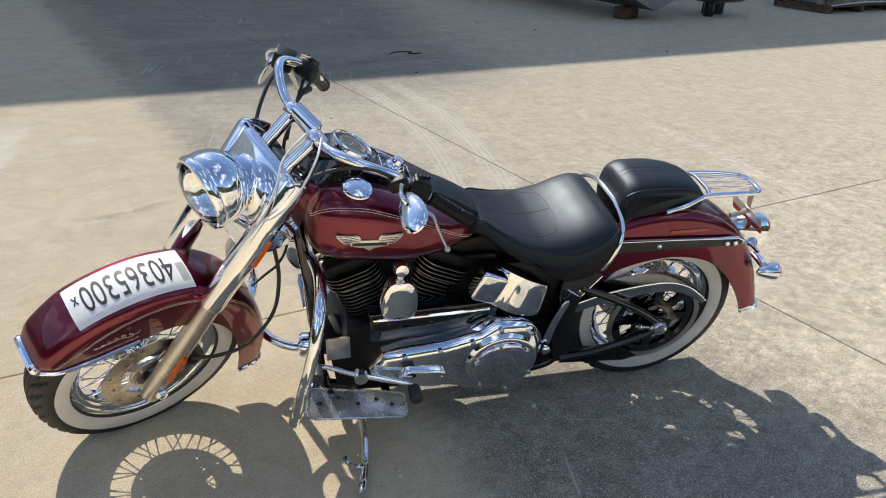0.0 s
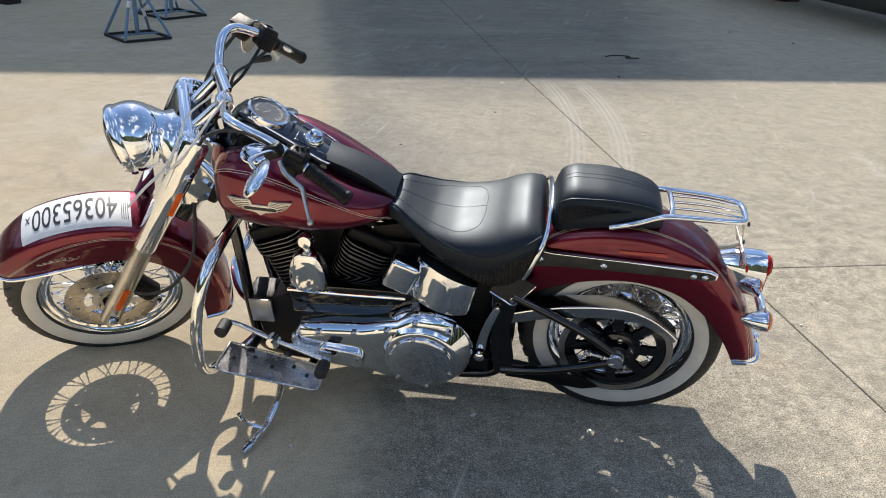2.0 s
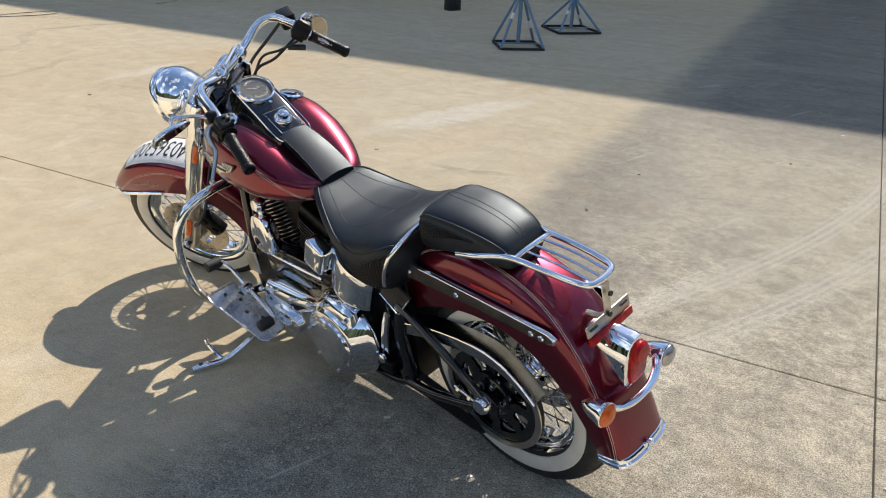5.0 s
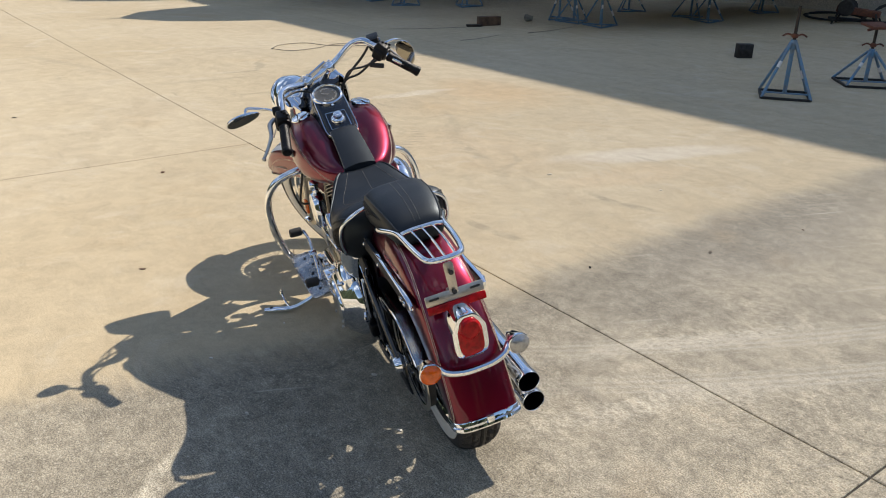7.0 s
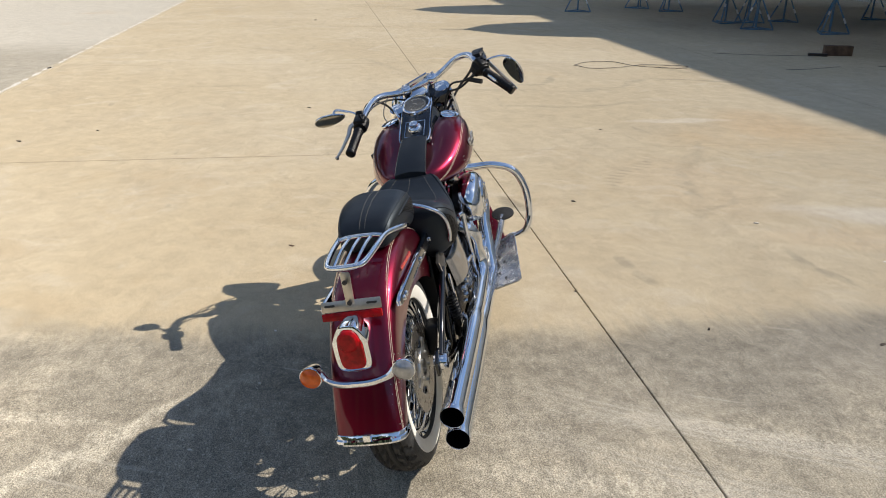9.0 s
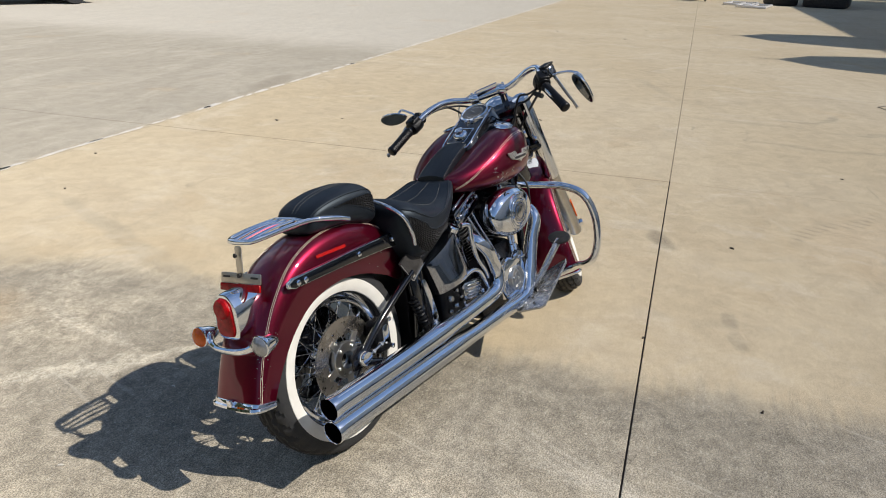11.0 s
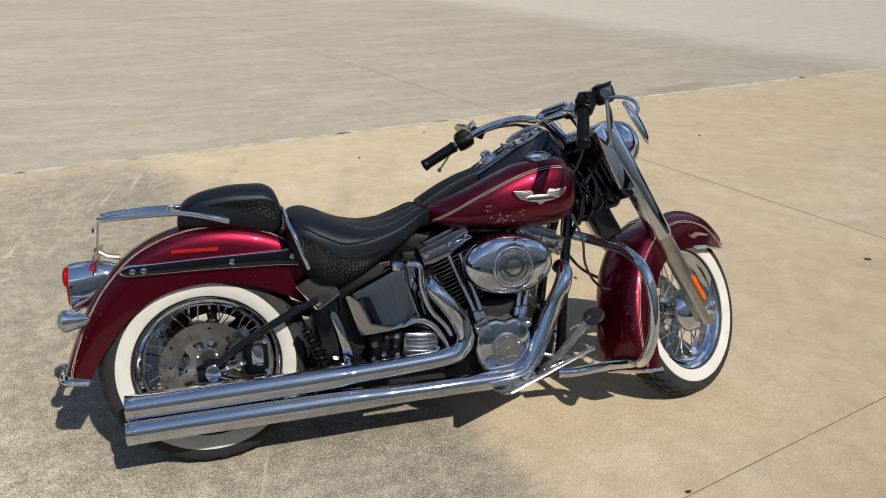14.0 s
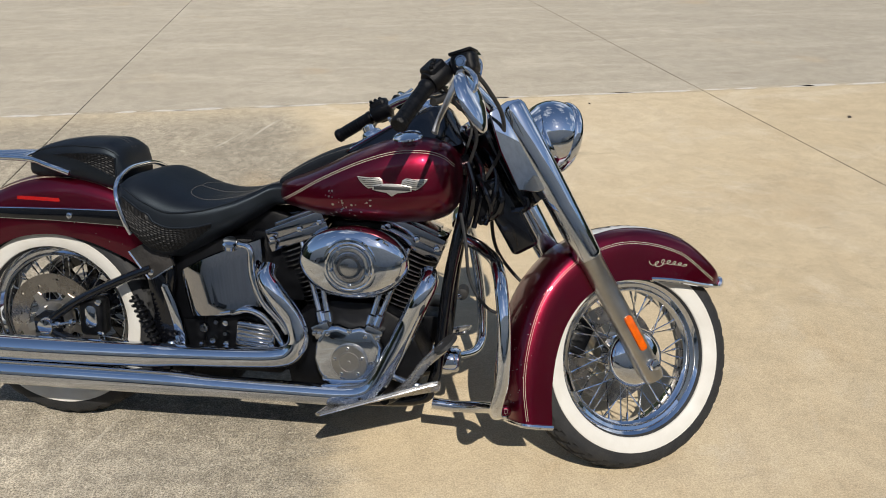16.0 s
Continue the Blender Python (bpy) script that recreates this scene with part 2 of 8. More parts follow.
    stain = spot(0.27, 4.98, 0.95, 0.20, 1.22)
    base = blend(math_node("MULTIPLY", stain, math_node("ADD", 0.35, math_node("MULTIPLY", cloud, 0.45))), base, (0.62, 0.57, 0.48))
    # first patch deepens the motorcycle's shadow in the colour, over dark worn concrete
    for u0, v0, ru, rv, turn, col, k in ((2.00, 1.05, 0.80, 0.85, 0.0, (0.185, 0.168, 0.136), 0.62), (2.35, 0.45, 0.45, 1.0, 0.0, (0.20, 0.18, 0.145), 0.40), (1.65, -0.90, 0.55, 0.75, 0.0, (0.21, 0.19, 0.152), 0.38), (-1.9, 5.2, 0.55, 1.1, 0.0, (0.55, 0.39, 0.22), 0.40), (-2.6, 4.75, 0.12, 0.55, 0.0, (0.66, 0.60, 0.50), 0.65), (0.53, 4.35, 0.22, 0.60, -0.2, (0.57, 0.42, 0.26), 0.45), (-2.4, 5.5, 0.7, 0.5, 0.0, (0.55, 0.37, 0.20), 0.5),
                                         # next patch, the widest: shade under the boats painted into the ground colour
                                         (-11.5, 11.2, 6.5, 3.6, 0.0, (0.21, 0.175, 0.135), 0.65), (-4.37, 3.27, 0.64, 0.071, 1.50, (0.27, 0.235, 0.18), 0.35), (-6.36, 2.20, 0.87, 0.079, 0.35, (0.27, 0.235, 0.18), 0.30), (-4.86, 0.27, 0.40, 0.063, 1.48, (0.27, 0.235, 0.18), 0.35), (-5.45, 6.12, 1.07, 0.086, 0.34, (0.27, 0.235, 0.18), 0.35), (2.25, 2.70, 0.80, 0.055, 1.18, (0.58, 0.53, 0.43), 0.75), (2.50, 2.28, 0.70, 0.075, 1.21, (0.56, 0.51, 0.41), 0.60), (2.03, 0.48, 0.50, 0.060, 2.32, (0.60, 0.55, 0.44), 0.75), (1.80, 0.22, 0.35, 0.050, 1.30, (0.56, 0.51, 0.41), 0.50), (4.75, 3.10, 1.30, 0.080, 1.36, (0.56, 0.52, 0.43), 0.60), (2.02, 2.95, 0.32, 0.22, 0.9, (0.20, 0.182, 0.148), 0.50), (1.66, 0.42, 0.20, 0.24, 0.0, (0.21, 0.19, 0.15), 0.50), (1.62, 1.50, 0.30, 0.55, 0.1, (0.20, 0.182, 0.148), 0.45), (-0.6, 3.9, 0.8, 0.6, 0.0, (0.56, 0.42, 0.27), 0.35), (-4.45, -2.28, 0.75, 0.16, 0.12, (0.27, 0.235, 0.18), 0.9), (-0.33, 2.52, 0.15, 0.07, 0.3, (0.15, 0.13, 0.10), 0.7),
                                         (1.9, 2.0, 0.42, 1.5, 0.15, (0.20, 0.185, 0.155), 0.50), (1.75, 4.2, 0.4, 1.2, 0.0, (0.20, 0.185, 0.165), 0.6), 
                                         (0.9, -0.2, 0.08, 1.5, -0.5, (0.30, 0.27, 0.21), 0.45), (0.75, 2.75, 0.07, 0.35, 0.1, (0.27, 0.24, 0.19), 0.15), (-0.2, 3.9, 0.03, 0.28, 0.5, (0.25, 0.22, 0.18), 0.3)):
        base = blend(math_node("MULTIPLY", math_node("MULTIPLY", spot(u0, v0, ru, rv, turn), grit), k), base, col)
    # rubbed arcs and drag marks left by tyres
    rub = math_node("ADD", 0.25, math_node("MULTIPLY", step(noise_node(9.0, 5, 0.7), 0.35, 0.65), 0.75))
    for u0, v0, ru, rv, turn, k in ((0.81, 3.86, 0.17, 0.040, 0.08, 0.55), (1.03, 3.90, 0.12, 0.045, 0.32, 0.60), (0.71, 2.87, 0.15, 0.045, 0.08, 0.50), (0.91, 2.90, 0.12, 0.045, 0.24, 0.45),
                                    (-4.69, 3.77, 0.25, 0.06, 1.49, 0.5), (-5.03, 4.15, 0.49, 0.06, 2.63, 0.5), (-3.40, 3.60, 0.42, 0.06, 1.36, 0.4), (-3.44, 4.35, 0.52, 0.06, 1.83, 0.4), (-4.29, 4.42, 0.44, 0.07, 1.89, 0.4), (-4.69, 5.09, 0.51, 0.07, 2.27, 0.45),
                                    (-4.87, 5.76, 0.33, 0.06, 1.25, 0.6), (-4.69, 6.21, 0.25, 0.06, 1.11, 0.7), (-0.32, 3.77, 0.64, 0.07, 2.83, 0.3), (-1.27, 4.21, 0.62, 0.07, 2.59, 0.3),
                                    (1.04, -1.54, 0.33, 0.06, 1.03, 0.40), (1.29, -1.16, 0.25, 0.06, 0.95, 0.42), (1.50, -0.89, 0.20, 0.06, 0.83, 0.42), (1.67, -1.27, 0.26, 0.12, 1.46, 0.28), (2.04, -0.42, 0.20, 0.10, 0.89, 0.35), (1.84, -0.61, 0.16, 0.10, 0.61, 0.35)):
        base = blend(math_node("MULTIPLY", math_node("MULTIPLY", spot(u0, v0, ru, rv, turn), rub), k), base, (0.255, 0.222, 0.168))
    tread = math_node("MULTIPLY", spot(-0.98, 3.56, 0.62, 0.075, 2.42), step(math_node("SINE", math_node("MULTIPLY", math_node("ADD", math_node("MULTIPLY", u, 0.9), math_node("MULTIPLY", v, -0.5)), 75.0)), 0.25, 0.75))
    base = blend(math_node("MULTIPLY", math_node("MULTIPLY", tread, rub), 0.60), base, (0.24, 0.21, 0.16))
    # dark weathered rim where the scoured slabs begin
    rimf = math_node("MULTIPLY", math_node("MULTIPLY", grey, step(v, -0.6, 0.8)), math_node("SUBTRACT", 1.0, step(math_node("ADD", edge, math_node("MULTIPLY", wob, 0.3)), 0.10, 0.55)))
    base = blend(math_node("MULTIPLY", math_node("MULTIPLY", rimf, grit), 0.66), base, (0.170, 0.154, 0.122))
    rough = math_node("MULTIPLY", grey, math_node("SUBTRACT", 1.0, math_node("MULTIPLY", step(math_node("ADD", v, wob), 2.4, 4.4), 0.55)))      # the back slabs are rubbed smoother
    # lumpy wear a hand's width across, and blotches of pale and rusty dust
    lump = noise_node(7.0, 8, 0.72, None, 0.5)
    base = blend(math_node("ADD", 0.10, math_node("MULTIPLY", grey, 0.02)), base, step(lump, 0.30, 0.70), "OVERLAY")
    knob = noise_node(16.0, 6, 0.7, None, 0.3)
    base = blend(math_node("MULTIPLY", rough, 0.22), base, step(knob, 0.32, 0.68), "OVERLAY")
    near = math_node("MULTIPLY", math_node("MULTIPLY", step(u, -2.6, -1.2), step(v, -1.9, -0.6)), math_node("SUBTRACT", 1.0, grey))
    blot = math_node("MULTIPLY", step(noise_node(1.9, 7, 0.68, None, 0.8), 0.50, 0.64), near)
    base = blend(math_node("MULTIPLY", blot, 0.28), base, (0.43, 0.325, 0.195))
    blot2 = math_node("MULTIPLY", step(noise_node(2.7, 7, 0.7, None, 0.6), 0.53, 0.66), near)
    base = blend(math_node("MULTIPLY", blot2, 0.28), base, (0.60, 0.545, 0.435))
    # mottling of the worn face
    base = blend(math_node("ADD", 0.07, math_node("MULTIPLY", math_node("MULTIPLY", rough, step(cloud, 0.35, 0.65)), 0.20)), base, step(mott, 0.32, 0.68), "OVERLAY")
    # pale dusty bands left by tyres
    for c0, c1, c2, w in ((0.155, 0.9935, -0.0773, 0.075), (0.473, 1.0046, -0.0797, 0.085)):
        mid_u = math_node("ADD", c0, math_node("MULTIPLY", v, math_node("ADD", c1, math_node("MULTIPLY", v, c2))))
        off = math_node("DIVIDE", math_node("ABSOLUTE", math_node("SUBTRACT", u, mid_u)), w)
        lines = math_node("ADD", 0.62, math_node("MULTIPLY", math_node("SINE", math_node("MULTIPLY", math_node("SUBTRACT", u, mid_u), 150.0)), 0.38))
        fac = math_node("MULTIPLY", math_node("MULTIPLY", math_node("SUBTRACT", 1.0, step(off, 0.4, 1.4)), lines), math_node("MULTIPLY", step(v, 1.8, 2.5), math_node("SUBTRACT", 1.0, step(v, 5.6, 6.6))))
        base = blend(math_node("MULTIPLY", fac, math_node("ADD", 0.32, math_node("MULTIPLY", cloud, 0.65))), base, (0.55, 0.505, 0.415))
    # faint dark scuffs on the sandy slabs
    scuff = math_node("MULTIPLY", step(noise_node(1.0, 4, 0.6, (1.3, 9.0, 1.0), 0.9), 0.60, 0.74), step(noise_node(0.6, 3), 0.46, 0.62))
    base = blend(math_node("MULTIPLY", scuff, 0.5), base, (0.27, 0.235, 0.18))
    # rusty wash and small dark stains
    base = blend(math_node("MULTIPLY", step(noise_node(0.8, 3), 0.62, 0.78), 0.28), base, (0.50, 0.33, 0.15))
    base = blend(math_node("MULTIPLY", step(noise_node(3.1, 4, 0.7), 0.66, 0.78), 0.35), base, (0.20, 0.17, 0.13))
    base = blend(math_node("MULTIPLY", step(speck, 0.55, 0.8), math_node("ADD", 0.12, math_node("MULTIPLY", rough, 0.3))), base, (0.60, 0.56, 0.48))
    base = blend(math_node("ADD", 0.20, math_node("MULTIPLY", rough, 0.34)), base, step(fine, 0.36, 0.64), "OVERLAY")
    pit = math_node("MULTIPLY", step(noise_node(74, 4, 0.75), 0.54, 0.66), math_node("ADD", math_node("MULTIPLY", rough, math_node("ADD", 0.30, math_node("MULTIPLY", step(cloud, 0.35, 0.65), 0.50))), 0.06))
    base = blend(pit, base, (0.13, 0.115, 0.09))
    sandg = math_node("MULTIPLY", step(noise_node(88, 4, 0.75), 0.55, 0.66), math_node("ADD", math_node("MULTIPLY", rough, 0.62), 0.05))
    base = blend(sandg, base, (0.66, 0.61, 0.51))
    base = blend(math_node("ADD", 0.03, math_node("MULTIPLY", grey, 0.05)), base, step(broom, 0.28, 0.72), "OVERLAY")
    # thin pale scrape lines across the slabs
    tn = n.new("ShaderNodeMapping")
    tn.inputs["Rotation"].default_value = (0, 0, 0.42)
    l.new(uvw, tn.inputs["Vector"])
    keep, uvw = uvw, tn.outputs["Vector"]
    scrape = math_node("MULTIPLY", step(noise_node(1.0, 3, 0.6, (24.0, 0.9, 1.0), 0.25), 0.60, 0.72), step(noise_node(1.3, 3), 0.45, 0.65))
    uvw = keep
    base = blend(math_node("MULTIPLY", scrape, math_node("ADD", 0.10, math_node("MULTIPLY", grey, 0.45))), base, (0.62, 0.575, 0.485))
    smear = math_node("MULTIPLY", step(noise_node(1.1, 7, 0.72, (1.0, 2.2, 1.0), 1.6), 0.50, 0.70), oil)
    base = blend(math_node("MULTIPLY", smear, 0.45), base, (0.33, 0.31, 0.28))
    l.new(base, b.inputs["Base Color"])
    b.inputs["Roughness"].default_value = 0.86
    b.inputs["Diffuse Roughness"].default_value = 0.75
    b.inputs["Specular IOR Level"].default_value = 0.3
    bp = n.new("ShaderNodeBump")
    bp.inputs["Strength"].default_value, bp.inputs["Distance"].default_value = 0.35, 0.003
    hsum = math_node("ADD", math_node("MULTIPLY", fine, math_node("ADD", 0.12, math_node("MULTIPLY", grey, 0.5))), math_node("MULTIPLY", speck, 0.3))
    l.new(hsum, bp.inputs["Height"])
    l.new(bp.outputs["Normal"], b.inputs["Normal"])
    return m


CONCRETE = concrete()
JOINT = material("dark joint dirt", (0.045, 0.038, 0.03), 0.9, 0.0, 0.3, 12, 0.3, 80)


# ---- mesh tools ----
def catmull(pts, n=8, closed=False):
    P = [Vector(p) for p in pts]
    if len(P) < 3 and not closed:
        return P
    out, k = [], len(P)
    for i in range(k if closed else k - 1):
        p1, p2 = P[i], P[(i + 1) % k]
        p0 = P[i - 1] if closed or i else p1 * 2 - p2
        p3 = P[(i + 2) % k] if closed or i + 2 < k else p2 * 2 - p1
        for j in range(n):
            t = j / n
            out.append(0.5 * (2 * p1 + (p2 - p0) * t + (2 * p0 - 5 * p1 + 4 * p2 - p3) * t * t + (3 * p1 - p0 - 3 * p2 + p3) * t ** 3))
    if not closed:
        out.append(P[-1])
    return out


def smooth_list(xs, ys, x):
    """Monotone cubic through the points, so that lofted skins carry no creases."""
    x = min(max(x, xs[0]), xs[-1])
    i = min(max(int(np.searchsorted(xs, x)) - 1, 0), len(xs) - 2)
    d = [(ys[k + 1] - ys[k]) / (xs[k + 1] - xs[k]) for k in range(len(xs) - 1)]

    def slope(k):
        if k == 0 or k == len(xs) - 1:
            return d[min(k, len(d) - 1)]
        return 0.0 if d[k - 1] * d[k] <= 0 else 2 * d[k - 1] * d[k] / (d[k - 1] + d[k])
    h = xs[i + 1] - xs[i]
    t = (x - xs[i]) / h
    return ((2 * t ** 3 - 3 * t * t + 1) * ys[i] + (t ** 3 - 2 * t * t + t) * h * slope(i) + (3 * t * t - 2 * t ** 3) * ys[i + 1] + (t ** 3 - t * t) * h * slope(i + 1))


def loft(rings, bm=None, cap=True, closed=True, loop=False):
    """Skin a row of point rings. closed: each ring is a loop; loop: the row of rings closes on itself."""
    bm = bm or bmesh.new()
    V = [[bm.verts.new(p) for p in r] for r in rings]
    m = len(rings[0])
    for i in range(len(V) if loop else len(V) - 1):
        a, b = V[i], V[(i + 1) % len(V)]
        for j in range(m if closed else m - 1):
            k = (j + 1) % m
            bm.faces.new((a[j], a[k], b[k], b[j]))
    if cap and closed and not loop:
        bm.faces.new(V[0][::-1])
        bm.faces.new(V[-1])
    return bm


def tube(path, r, bm=None, seg=12, smooth=6, closed=False, flat=1.0):
    """A pipe along a smoothed path; r is one radius or one for each point given."""
    bm = bm or bmesh.new()
    rs = list(r) if isinstance(r, (list, tuple)) else [r] * len(path)
    pts = catmull(path, smooth, closed) if smooth > 1 else [Vector(p) for p in path]
    n = len(pts)
    rr = np.interp(np.linspace(0, len(path) - (0 if closed else 1), n, endpoint=not closed), range(len(rs) + (1 if closed else 0)), rs + ([rs[0]] if closed else []))
    rings, up = [], None
    for i, p in enumerate(pts):
        a, b = (pts[i - 1] if i or closed else p), (pts[(i + 1) % n] if i < n - 1 or closed else p)
        t = (b - a).normalized()
        if up is None:
            up = t.orthogonal().normalized()
        up = (up - t * up.dot(t)).normalized()
        side = t.cross(up)
        rings.append([p + (up * math.cos(2 * math.pi * j / seg) + side * math.sin(2 * math.pi * j / seg) * flat) * float(rr[i]) for j in range(seg)])
    return loft(rings, bm, loop=closed)


def axis(p, d, up=(0, 0, 1)):
    """A frame at p whose z runs along d."""
    z = Vector(d).normalized()
    x = Vector(up).cross(z)
    x = x.normalized() if x.length > 1e-4 else z.orthogonal().normalized()
    y = z.cross(x)
    m = Matrix((x, y, z)).transposed().to_4x4()
    m.translation = p
    return m


def lathe(profile, m=None, bm=None, seg=40, cap=True, closed=False):
    """Turn (radius, height) about z, then place by m. closed: the profile is a loop."""
    bm = bm or bmesh.new()
    m = m or Matrix()
    rings = [[m @ Vector((r * math.cos(2 * math.pi * j / seg), r * math.sin(2 * math.pi * j / seg), h)) for j in range(seg)] for r, h in profile]
    return loft(rings, bm, cap=cap and not closed, loop=closed)


def slab(outline, thick, m=None, bm=None, bevel=0.0, seg=2):
    """A plate from a 2D outline in the frame m, from z 0 to thick, with softened rims."""
    own = bmesh.new()
    m = m or Matrix()
    a = [own.verts.new(Vector((x, y, 0))) for x, y in outline]
    f = own.faces.new(a)
    r = bmesh.ops.extrude_face_region(own, geom=[f])
    bmesh.ops.translate(own, verts=[e for e in r["geom"] if isinstance(e, bmesh.types.BMVert)], vec=(0, 0, thick))
    bmesh.ops.recalc_face_normals(own, faces=own.faces)
    if bevel:
        rim = [e for e in own.edges if abs(e.verts[0].co.z - e.verts[1].co.z) < 1e-6 and e.verts[0].co.z > thick / 2]
        bmesh.ops.bevel(own, geom=rim, offset=bevel, segments=seg, affect="EDGES", profile=0.5)
    own.transform(m)
    return join(bm, own)


def join(bm, own):
    if bm is None:
        return own
    me = bpy.data.meshes.new("tmp")
    own.to_mesh(me)
    own.free()
    bm.from_mesh(me)
    bpy.data.meshes.remove(me)
    return bm


def box(size, m=None, bm=None, bevel=0.004, seg=2):
    own = bmesh.new()
    bmesh.ops.create_cube(own, size=1.0)
    bmesh.ops.scale(own, vec=size, verts=own.verts)
    if bevel:
        bmesh.ops.bevel(own, geom=list(own.edges), offset=bevel, segments=seg, affect="EDGES", profile=0.5)
    own.transform(m or Matrix())
    return join(bm, own)


def ball(r, m=None, bm=None, scale=(1, 1, 1), u=20, v=12):
    own = bmesh.new()
    bmesh.ops.create_uvsphere(own, u_segments=u, v_segments=v, radius=r)
    bmesh.ops.scale(own, vec=scale, verts=own.verts)
    own.transform(m or Matrix())
    return join(bm, own)


def rounded(w, h, r, n=5):
    """Outline of a rounded rectangle, w by h."""
    out = []
    for cx, cy, a0 in ((w / 2 - r, h / 2 - r, 0), (-w / 2 + r, h / 2 - r, 90), (-w / 2 + r, -h / 2 + r, 180), (w / 2 - r, -h / 2 + r, 270)):
        for k in range(n + 1):
            a = radians(a0 + 90 * k / n)
            out.append((cx + r * math.cos(a), cy + r * math.sin(a)))
    return out


def ellipse(a, b, n=40):
    return [(a * math.cos(2 * math.pi * k / n), b * math.sin(2 * math.pi * k / n)) for k in range(n)]


def mesh_of(name, bm, mat, angle=38):
    bmesh.ops.recalc_face_normals(bm, faces=bm.faces)
    me = bpy.data.meshes.new(name)
    bm.to_mesh(me)
    bm.free()
    me.materials.append(mat)
    me.shade_smooth()
    me.set_sharp_from_angle(angle=radians(angle))
    return me


def part(name, bm, mat, parent, label="", move=None, angle=38):
    if move is not None:
        bm.transform(move)
    ob = new(name, mesh_of(name, bm, mat, angle))
    ob.parent = parent
    return tagged(ob, label)


def thing(name, label, category, m=None, group="", kind=""):
    ob = new(name)
    ob.empty_display_size = 0.1
    ob.matrix_world = m or Matrix()
    return tagged(ob, label, category, group, kind)


def solid(name, bm, mat, label, category, group="", kind="", m=None, angle=38):
    ob = new(name, mesh_of(name, bm, mat, angle))
    ob.matrix_world = m or Matrix()
    return tagged(ob, label, category, group, kind)


def ribbon(pts, normals, width, bm=None, lift=0.0008):
    """A thin raised band along points lying on a surface with those normals."""
    bm = bm or bmesh.new()
    rows = []
    for i, p in enumerate(pts):
        t = (pts[min(i + 1, len(pts) - 1)] - pts[max(i - 1, 0)]).normalized()
        s = t.cross(normals[i]).normalized() * width / 2
        q = p + normals[i] * lift
        rows.append([q - s - normals[i] * lift * 2, q - s, q + s, q + s - normals[i] * lift * 2])
    return loft(rows, bm, closed=False)


# ---- the motorcycle: x ahead, y to its left, z up; it leans on its stand ----
BIKE = pose(0.0029, 2.2994, 0.0026) @ pose(0, 0, 0, 0, 0, 200) @ pose(0, 0, 0, -11.5, 0, 0)
bike = thing("motorcycle", "burgundy cruiser motorcycle with whitewall tyres and chrome leaning on its kickstand", "motorcycle", BIKE)
REAR = Vector((-0.82, 0, 0.318))
FRONT = Vector((0.838, 0, 0.288))
RAKE, STEER = radians(31), radians(29)
SA = Vector((-math.sin(RAKE), 0, math.cos(RAKE)))          # steering axis, upwards
SN = Vector((math.cos(RAKE), 0, math.sin(RAKE)))           # square to it, ahead
PIVOT = FRONT - SN * 0.05
ST = Matrix.Translation(PIVOT) @ Matrix.Rotation(STEER, 4, SA) @ Matrix.Translation(-PIVOT)
UP_Y = pose(0, 0, 0, -90, 0, 0)                            # turns z into +y


